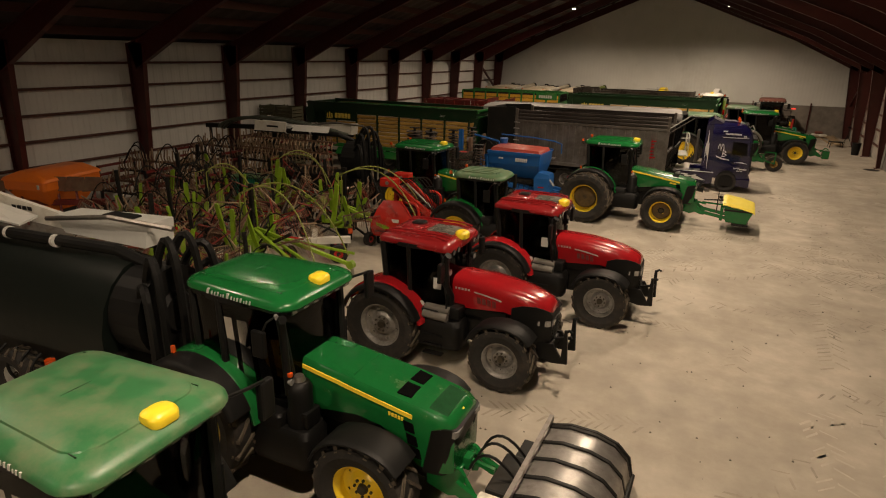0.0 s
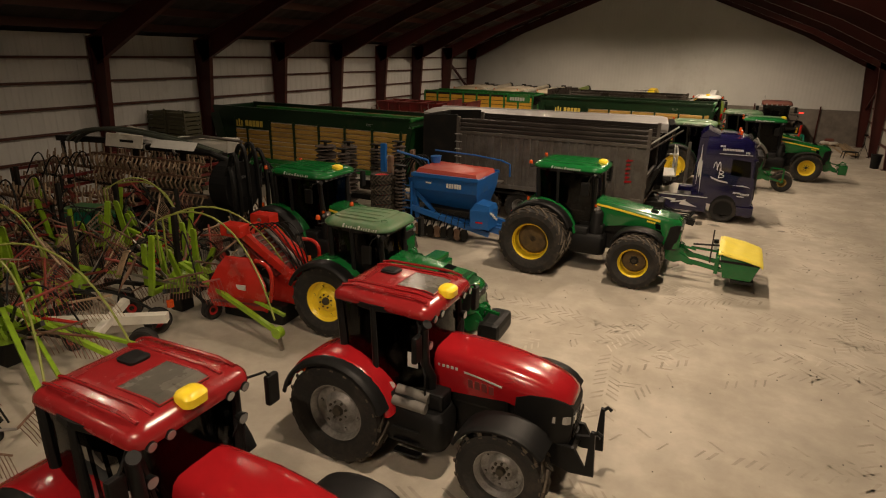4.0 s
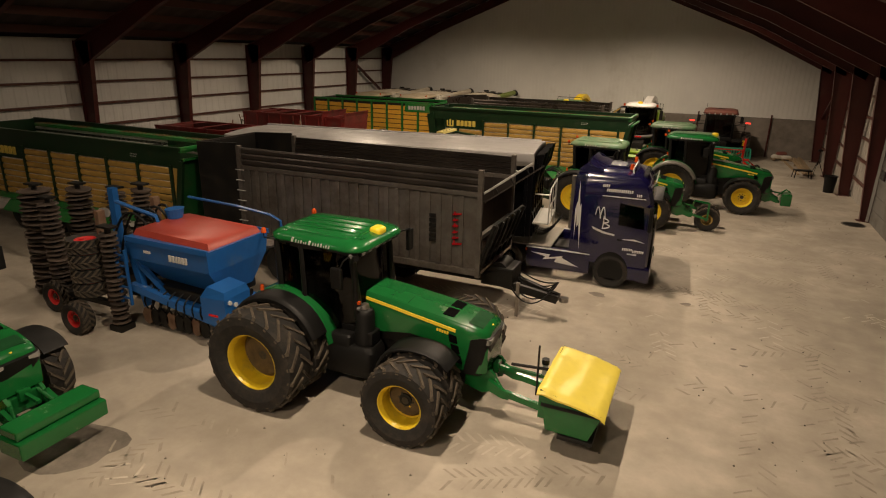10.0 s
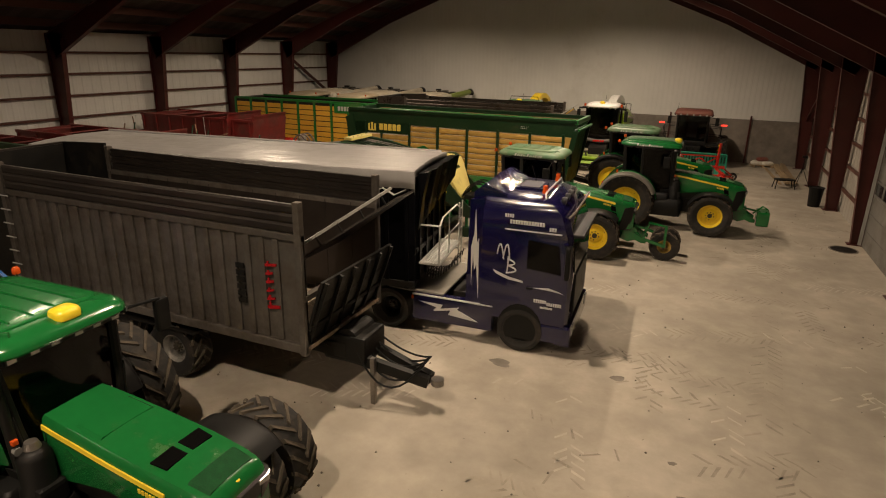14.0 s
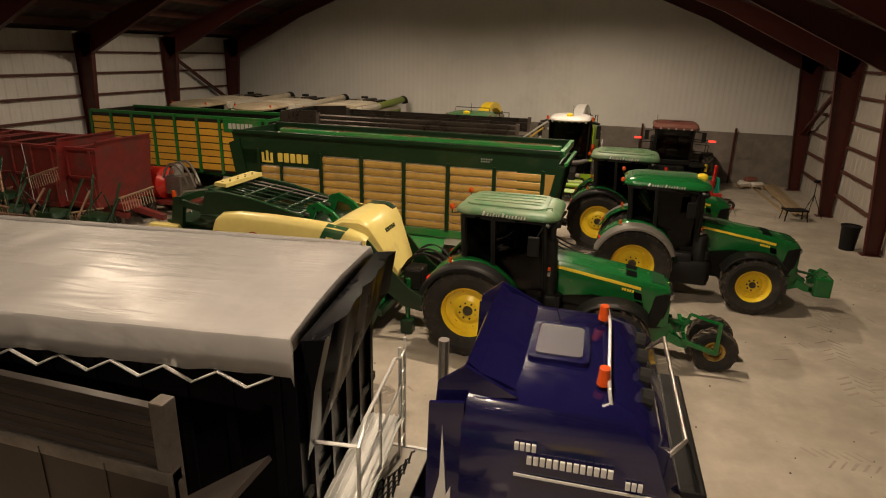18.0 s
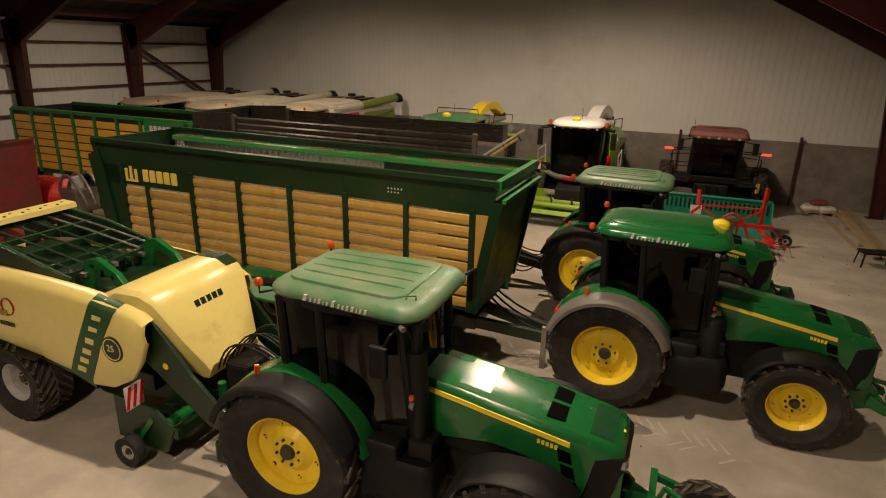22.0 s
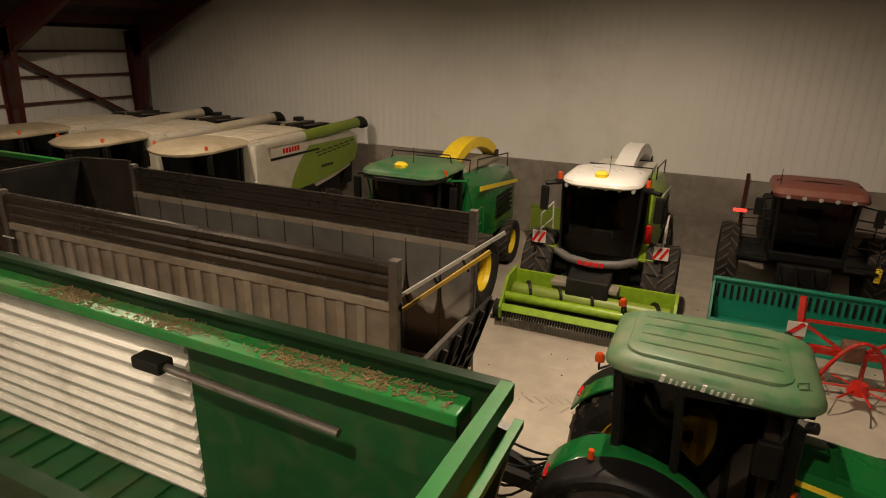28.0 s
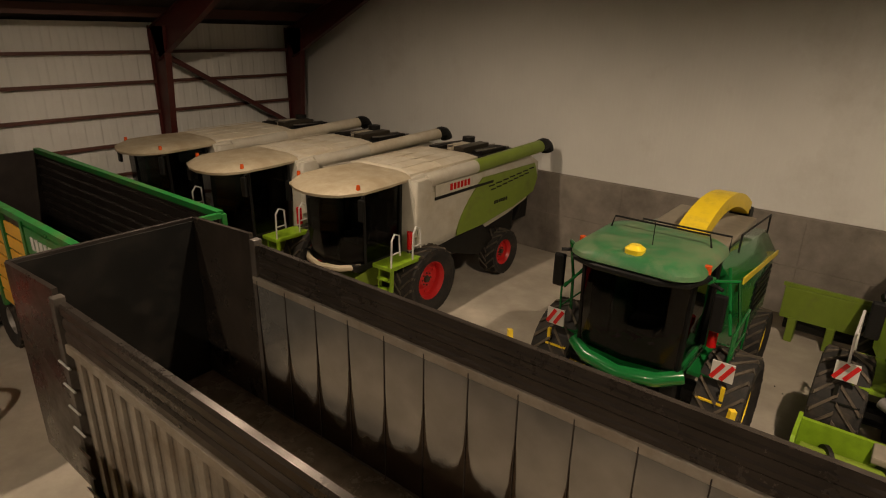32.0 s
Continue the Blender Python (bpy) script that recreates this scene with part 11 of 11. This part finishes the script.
# ---- slurry applicators ----
def slurry(m, label, long_boom):
    t = thing("slurry_applicator", m, label, "slurry spreader", "slurry applicators")
    cov = []
    for x in (-2.6, 2.0):
        cov.append([(x, 1.0 * math.cos(radians(a)), 1.55 + 1.42 * math.sin(radians(a))) for a in range(-10, 191, 20)])
    if not long_boom:
        part("curved_cover", loft(cov), M_COVER, t, "dark green-black curved cover", smooth=True)
    part("under_frame", box(-2.5, 2.2, -0.8, 0.8, 0.55, 1.4, 0.05), M_FRAME, t)
    for k in range(14):
        part("drop_hose", rod(arc((-2.4 + k * 0.33, -0.95, 1.1), (-2.4 + k * 0.33, -1.2, 0.8), (-2.35 + k * 0.33, -1.0, 0.35), 6), 0.03), M_BLACK, t)
    reel = part("distributor", cyl((2.05, 0.0, 2.05), (2.75, 0.0, 2.05), 0.85, None, 24), M_BLACK, t)
    part("distributor_cap", cyl((2.75, 0, 2.05), (2.85, 0, 2.05), 0.4, 0.34, 20), M_BLACK, reel)
    for k in range(6):
        a = radians(20 + k * 28)
        part("outlet_hose", rod(arc((2.55, 0.6 * math.cos(a), 2.15 + 0.7 * math.sin(a)), (3.1, 0.95 * math.cos(a), 2.25 + 1.05 * math.sin(a)), (3.15, 1.0 * math.cos(a), 0.4), 12), 0.075), M_BLACK, reel)
    part("top_hose", rod([(-2.8, -0.3, 3.12), (0, -0.25, 3.14), (1.6, -0.1, 3.1), (2.3, 0, 2.85)], 0.11, 10), M_BLACK, t)
    for x in (-2.0, -1.1, 0.2):
        part("hose_clamp", cyl((x, -0.26, 3.13), (x + 0.08, -0.26, 3.13), 0.125, None, 12), M_LETTER, t)
    # pale boom box on top
    part("boom_frame", beam((-0.4, 0.6, 3.05), (1.9, 0.6, 3.05), 0.1, 0.2), M_FRAME, t)
    part("boom_box", loft([[(-0.2, 0.25, 3.1), (1.9, 0.25, 3.05), (1.9, 0.95, 3.05), (-0.2, 0.95, 3.1)], [(-0.5, 0.3, 3.42), (2.0, 0.3, 3.52), (2.0, 0.9, 3.52), (-0.5, 0.9, 3.42)]]), M_WHITE if long_boom else M_GREY2, t, "pale boom box")
    part("boom_slot", box(0.7, 1.4, 0.42, 0.7, 3.46, 3.535), M_BLACK, t)
    part("boom_plate", prism([(-2.9, 3.22), (-0.4, 3.1), (-0.5, 3.42), (-2.6, 3.7)], 0.4, 0.5), M_WHITE, t)
    part("boom_plate", loft([[(-2.7, -0.1, 3.3), (-1.0, -0.1, 3.22), (-1.0, 0.3, 3.3), (-2.7, 0.3, 3.55)], [(-2.7, -0.1, 3.34), (-1.0, -0.1, 3.26), (-1.0, 0.3, 3.34), (-2.7, 0.3, 3.59)]]), M_GREY2, t)
    bm = bmesh.new()
    for k in range(4):
        box(-1.9 + k * 0.16, -1.78 + k * 0.16, 0.39, 0.405, 3.38, 3.46, 0, bm)
    part("dark_bar", bm, M_FRAME, t)
    part("boom_tube", rod([(-0.6, 0.2, 3.35), (1.2, 0.15, 3.6), (2.6, 0.3, 3.5)], 0.05), M_STEEL, t)
    part("lamp", cyl((0.6, -1.05, 0.95), (0.6, -1.05, 1.1), 0.09, None, 12), M_BEACON, t)
    part("yellow_cap", cyl((3.2, 0.6, 0.45), (3.2, 0.6, 0.75), 0.1, None, 12), M_YEL, t)
    for sy in (-1, 1):
        wheel(t, -0.4, sy * 1.0, 0.55, 0.45, M_GREY, sy, 16, 0.26, 0.03)
    part("stand", beam((2.4, 0, 1.3), (2.4, 0, 0.0), 0.12), M_FRAME, t)
    part("pale_pipe", rod(arc((-2.4, -1.1, 0.75), (-1.9, -1.35, 1.0), (-1.3, -1.15, 0.6), 8), 0.09, 8), M_WHITE, t)
    if long_boom:
        for x in (-2.2, 0.0, 1.8):
            part("tower", beam((x, 0.1, 1.0), (x + 0.1, 0.2, 3.1), 0.14, 0.2), M_FRAME, t)
            part("tower_brace", rod([(x, -0.5, 1.2), (x + 0.7, 0.0, 2.9)], 0.04), M_RUST, t)
        for z in (1.7, 2.3, 2.8):
            bar = part("tine_beam", beam((-3.4, -0.55, z), (1.7, -0.55, z), 0.08, 0.08), M_RUST, t)
            for k in range(24):
                part("tine", rod([(-3.3 + k * 0.21, -0.55, z + 0.02), (-3.28 + k * 0.21, -0.72, z - 0.20), (-3.3 + k * 0.21, -0.62, z - 0.42)], 0.03, 5), M_TINE, bar)
        part("pale_plate", loft([[(x, -0.62 + 0.1 * q, 3.12 + 0.42 * q) for q in (0, 1)] + [(x, -0.58 + 0.1 * q, 3.14 + 0.42 * q) for q in (1, 0)] for x in (-2.6, -0.9)]), M_WHITE, t, "pale tilted cover plate")
        part("plate_mark", box(-1.9, -1.3, -0.60, -0.575, 3.30, 3.38), M_FRAME, t)
        part("pale_plate", loft([[(x, -0.55 + 0.2 * q, 3.2 + 0.22 * q) for q in (0, 1)] + [(x, -0.52 + 0.2 * q, 3.23 + 0.22 * q) for q in (1, 0)] for x in (-0.6, 1.3)]), M_GREY2, t, "pale grey cover plate")
        for q in range(2):
            part("feed_hose", rod(arc((-5.0, -0.2 + 0.3 * q, 3.1 - 0.1 * q), (-2.5, -0.3 + 0.3 * q, 3.65), (1.9, 0.1 * q, 3.1), 14), 0.075, 8), M_HOSE, t)
        part("boom", beam((-6.2, 0.3, 3.05), (-0.3, 0.4, 3.2), 0.22, 0.2), M_FRAME, t)
        for k in range(16):
            part("drop_tube", rod([(-6.0 + k * 0.36, 0.3, 3.0), (-5.95 + k * 0.36, 0.2, 2.2)], 0.034), M_TINE, t)
        part("boom_leg", beam((-6.0, 0.3, 3.05), (-6.0, 0.3, 0.0), 0.1), M_FRAME, t)
    return t


M_COVER = mat("green_black_plastic", (0.006, 0.009, 0.0075), 0.42, vary=0.2, spec=0.3)
M_GREY2 = mat("pale_grey_paint", (0.62, 0.62, 0.59), 0.4, vary=0.08)
M_HOSE = mat("grey_green_hose", (0.06, 0.07, 0.055), 0.4, vary=0.15)
slurry(at(-11.45, 6.75, 4), "black slurry applicator with pale grey boom box", False)
slurry(at(-17.4, 22.0, 4), "black slurry applicator with long hoses and white plates", True)
tl = thing("tool_box", at(-18.6, 19.6, 15), "teal green metal seed box of an implement", "box")
part("body", prism([(-0.8, 0.5), (0.8, 0.5), (0.95, 1.35), (-0.95, 1.35)], -0.4, 0.4, 0.03), M_TEAL, tl)
part("lid", box(-1.0, 1.0, -0.45, 0.45, 1.35, 1.42, 0.02), M_GREEN_D, tl)
for x in (-0.6, 0.6):
    part("leg", beam((x, 0, 0.55), (x, 0, 0), 0.1), M_FRAME, tl)

# dark crates stacked by the wall
for k, (x, y, z, w) in enumerate(((-24.2, 27.3, 0.0, 1.2), (-22.95, 27.3, 0.0, 1.2), (-24.2, 27.3, 1.22, 1.2), (-22.95, 27.3, 1.22, 1.2), (-24.2, 27.3, 2.44, 1.2), (-22.95, 27.3, 2.44, 1.2))):
    c = thing("storage_crate", pose(x, y, z), "dark olive slatted storage crate in a stack", "crate", "storage crates")
    for q in range(6):
        for yy in (-0.48, 0.46):
            part("slat", box(-0.56, 0.56, yy, yy + 0.02, 0.08 + q * 0.19, 0.22 + q * 0.19), M_OLIVE, c)
        for xx in (-0.56, 0.54):
            part("slat", box(xx, xx + 0.02, -0.46, 0.46, 0.08 + q * 0.19, 0.22 + q * 0.19), M_OLIVE, c)
    for xx in (-0.54, 0.48):
        for yy in (-0.46, 0.40):
            part("post", box(xx, xx + 0.06, yy, yy + 0.06, 0.0, 1.215), M_OLIVE, c)
    part("base", box(-0.54, 0.54, -0.46, 0.46, 0.06, 0.10), M_OLIVE, c)


# red pump trailer beside the wagons
pu = thing("pump_trailer", at(-17.4, 48.3, 0), "red pump trailer with steel motor", "pump")
part("tank", cyl((-0.7, 0, 1.25), (0.5, 0, 1.25), 0.62, None, 24), M_RED_IMP, pu, smooth=True)
part("tank_end", cyl((0.5, 0, 1.25), (0.7, 0, 1.25), 0.6, 0.35, 24), M_RED_IMP, pu)
part("motor", box(0.75, 1.5, -0.4, 0.4, 0.9, 1.65, 0.08), M_STEEL, pu)
part("motor_head", cyl((1.1, 0, 1.6), (1.1, 0, 2.0), 0.18, None, 14), M_GREY, pu)
part("beacon", cyl((-0.8, -0.4, 1.85), (-0.8, -0.4, 2.0), 0.07, None, 12), M_BEACON, pu)
part("frame", box(-1.0, 1.9, -0.5, 0.5, 0.5, 0.66, 0.03), M_RED_OLD, pu)
for sy in (-1, 1):
    wheel(pu, 0, sy * 0.75, 0.42, 0.3, M_GREY, sy, 14, 0.2, 0.02)
part("axle", cyl((0, -0.75, 0.41), (0, 0.75, 0.41), 0.06, None, 8), M_FRAME, pu)
part("stand", beam((1.7, 0, 0.6), (1.7, 0, 0), 0.08), M_STEEL, pu)
for k in range(3):
    part("pipe", rod(arc((0.6, -0.3 + k * 0.3, 1.5), (1.2, -0.35 + k * 0.35, 2.1), (1.8, -0.3 + k * 0.3, 1.2), 8), 0.05), M_STEEL, pu)


# dark green folded swather with tine bars, before the red wagons
def swather(m):
    rng = random.Random(21)
    t = thing("folded_swather", m, "dark green folded swather with tube frames and tan tines", "hay rake")
    part("main_beam", beam((-2.4, 0, 0.75), (2.6, 0, 0.75), 0.16, 0.18), M_GREEN_K, t)
    for x in (-2.0, 2.2):
        for sy in (-1, 1):
            wheel(t, x, sy * 0.7, 0.36, 0.26, M_GREY, sy, 12, 0.18, 0.02)
        part("axle", cyl((x, -0.7, 0.35), (x, 0.7, 0.35), 0.05, None, 8), M_FRAME, t)
        part("axle_post", beam((x, 0, 0.35), (x, 0, 0.75), 0.1), M_FRAME, t)
    for k in range(9):
        x = -2.2 + k * 0.55
        lean = rng.uniform(-0.5, 0.5)
        part("frame_tube", rod([(x, 0, 0.75), (x + lean * 0.5, -0.35, 1.7), (x + lean, 0.2, 2.25 + rng.uniform(0.0, 0.7))], 0.035), M_GREEN_K if k % 3 else M_RUST, t)
        part("stay", rod([(x, 0.1, 0.8), (x + rng.uniform(-1.4, 1.4), rng.uniform(-0.7, 0.7), 2.3)], 0.022), M_FRAME if k % 2 else M_GREEN_K, t)
    for k in range(7):
        c = Vector((rng.uniform(-2.2, 1.8), rng.uniform(-0.8, 0.8), rng.uniform(1.3, 2.3)))
        u = Vector((rng.uniform(-0.6, 1), rng.uniform(-0.3, 0.3), rng.uniform(-0.8, 0.6))).normalized()
        bm = rod([c, c + u * 1.2], 0.03)
        for j in range(13):
            p = c + u * (0.05 + j * 0.09)
            n0 = len(bm.verts)
            rod([p, p + Vector((0.15, -0.1, -0.38))], 0.011, 4, bm)
            bm.verts.ensure_lookup_table()
            bm.faces.new((bm.verts[0], bm.verts[2], bm.verts[n0]))
        part("tine_bar", bm, M_TINE if k % 2 else M_RUST, t)
        part("bar_arm", rod([(c.x * 0.8, 0, 0.8), c], 0.03), M_GREEN_K, t)
    for k in range(3):
        part("cover_plate", loft([rrect(-1.9 + k * 1.5, -1.2 + k * 1.5, -0.4, 0.3, 1.55, 0.08), rrect(-1.85 + k * 1.5, -1.25 + k * 1.5, -0.35, 0.25, 1.72, 0.08)]), M_GREEN_K, t)
        part("cover_leg", beam((-1.55 + k * 1.5, 0, 0.75), (-1.55 + k * 1.5, 0, 1.56), 0.08), M_FRAME, t)
    return t


swather(at(-15.6, 42.3, 4))
swather(at(-20.4, 43.3, 8))

# pale box frame of an implement on the floor between the rakes
bf = thing("implement_frame", at(-14.9, 12.1, 25), "pale grey rectangular implement frame on small legs", "frame")
for y in (-0.55, 0.55):
    part("side_rail", beam((-1.2, y, 0.5), (1.2, y, 0.5), 0.12, 0.2), M_WHITE, bf)
for x in (-1.14, 0.1, 1.14):
    part("cross_rail", beam((x, -0.5, 0.5), (x, 0.5, 0.5), 0.12, 0.18), M_WHITE, bf)
for x in (-1.1, 1.1):
    for y in (-0.55, 0.55):
        part("leg", beam((x, y, 0.42), (x, y, 0.0), 0.08, 0.08), M_FRAME, bf)


# ---- marks on the floor: tyre prints, joints, stains ----
def tyre_track(bm, a, b, width, pitch, rng, keep=0.8, wander=0.12):
    """A double row of slanted lug prints from a to b."""
    a, b = Vector((*a, 0.0)), Vector((*b, 0.0))
    L = (b - a).length
    d = (b - a) / L
    n = Vector((-d.y, d.x, 0))
    bend = rng.uniform(-0.5, 0.5)
    k = 0
    while k * pitch < L:
        s = k * pitch
        fade = keep * (0.55 + 0.45 * math.sin(s * 0.7 + bend * 9))
        c = a + d * s + n * (wander * math.sin(s * 0.35 + bend * 5))
        for side in (-1, 1):
            if rng.random() < fade:
                o = c + d * (pitch * 0.5 if side > 0 else 0)
                p0 = o + n * side * 0.03
                p1 = o + n * side * width / 2 - d * width * 0.36
                w = d * rng.uniform(0.022, 0.042)
                vs = [bm.verts.new((q.x, q.y, 0.0035)) for q in (p0 - w, p0 + w, p1 + w * 0.8, p1 - w * 0.8)]
                bm.faces.new(vs if side < 0 else vs[::-1])
        k += 1


rng = random.Random(11)
bm = bmesh.new()
for a, b, w, p in (((-8, 20.6), (6, 22.4), 0.55, 0.20), ((-7, 22.2), (6.5, 20.8), 0.55, 0.20), ((0.5, 20.0), (7.5, 24.5), 0.6, 0.21), ((1.0, 24.0), (8.0, 25.8), 0.6, 0.21),
                   ((-3.5, 21.4), (4.5, 24.6), 0.55, 0.20), ((-1.8, 17.0), (6.8, 18.6), 0.55, 0.2), ((0.5, 29.5), (8, 27.6), 0.55, 0.2), ((2.5, 10.0), (3.6, 30.0), 0.6, 0.22), ((4.6, 12.0), (5.2, 34.0), 0.6, 0.22),
                   ((0.8, 27.8), (7.8, 30.6), 0.55, 0.2), ((-7, 23.4), (-0.5, 22.7), 0.6, 0.21), ((3.2, 26.0), (8.2, 23.0), 0.6, 0.2), ((0, 8), (5, 15), 0.5, 0.2), ((4.5, 30), (5.5, 50), 0.6, 0.22), ((-0.5, 55), (1.5, 50), 0.5, 0.2),
                   ((-3, 53.5), (1.0, 54.6), 0.5, 0.2), ((2.0, 16.4), (8.0, 14.2), 0.55, 0.2), ((1.4, 21.0), (8.4, 21.6), 0.6, 0.2), ((-1.6, 19.6), (7.2, 26.6), 0.55, 0.2)):
    tyre_track(bm, a, b, w, p, rng)
for k in range(80):
    x, y, a = rng.uniform(-6.5, 7.6), rng.uniform(6, 56), rng.choice((0.1, -0.2, 0.35, 1.2, 1.6)) + rng.uniform(-0.25, 0.25)
    n = rng.uniform(0.9, 3.0)
    tyre_track(bm, (x, y), (x + n * math.cos(a), y + n * math.sin(a)), rng.uniform(0.42, 0.62), rng.uniform(0.17, 0.22), rng, 0.95, 0.03)
marks = part("tyre_prints", bm, M_TRACK)
tagged(marks, "faint dark tyre prints across the concrete floor", "tyre prints", kind="stuff")
bm = bmesh.new()
for k in range(60):
    x, y, a = rng.uniform(-6.5, 7.6), rng.uniform(6, 58), rng.choice((0.1, -0.2, 0.35, 1.2, 1.6)) + rng.uniform(-0.25, 0.25)
    n = rng.uniform(0.8, 2.6)
    tyre_track(bm, (x, y), (x + n * math.cos(a), y + n * math.sin(a)), rng.uniform(0.45, 0.62), rng.uniform(0.18, 0.23), rng, 0.9, 0.03)
tagged(part("dust_prints", bm, M_DUST), "pale dust prints of tyre lugs on the floor", "tyre prints", kind="stuff")
bm = bmesh.new()
for k in range(900):
    x, y = rng.uniform(-6, 8.4), rng.uniform(4, 62)
    r = rng.uniform(0.006, 0.026)
    bmesh.ops.create_cone(bm, cap_ends=True, segments=5, radius1=r, radius2=r * 0.5, depth=r, matrix=Matrix.Translation((x, y, r / 2)))
tagged(part("floor_crumbs", bm, M_OIL), "small crumbs of dry soil on the floor", "crumbs", kind="stuff")


def stain(x, y, rx, ry, seed, z=0.002):
    r = random.Random(seed)
    bm = bmesh.new()
    ph = [r.uniform(0, 6.3) for _ in range(4)]
    vs = []
    for k in range(28):
        a = 2 * math.pi * k / 28
        f = 1 + 0.16 * math.sin(2 * a + ph[0]) + 0.1 * math.sin(3 * a + ph[1]) + 0.07 * math.sin(5 * a + ph[2])
        vs.append(bm.verts.new((x + rx * f * math.cos(a), y + ry * f * math.sin(a), z)))
    bm.faces.new(vs)
    return tagged(part("oil_stain", bm, M_OIL), "dark soaked stain on the concrete", "stain", "floor stains", "structure")


for i, (x, y, rx, ry) in enumerate(((2.0, 33.6, 0.16, 0.1), (3.4, 30.4, 0.08, 0.05), (3.2, 31.2, 0.07, 0.05), (1.2, 8.2, 0.07, 0.1), (0.4, 45.0, 0.9, 0.35), (-0.4, 33.2, 0.25, 0.15), (-7.5, 22.0, 1.1, 0.6), (-4.6, 38.8, 0.8, 0.5))):
    stain(x, y, rx, ry, i)
dr = thing("drain_cover", pose(8.0, 46.0, 0), "dark round drain cover set in the floor", "drain cover")
part("plate", cyl((0, 0, 0.0), (0, 0, 0.012), 0.42, None, 28), M_FRAME, dr)
part("ring", lathe([(0.40, 0.0), (0.46, 0.0), (0.46, 0.014), (0.40, 0.014)], 28), M_CONC, dr).matrix_basis = pose(0, 0, 0, 90)
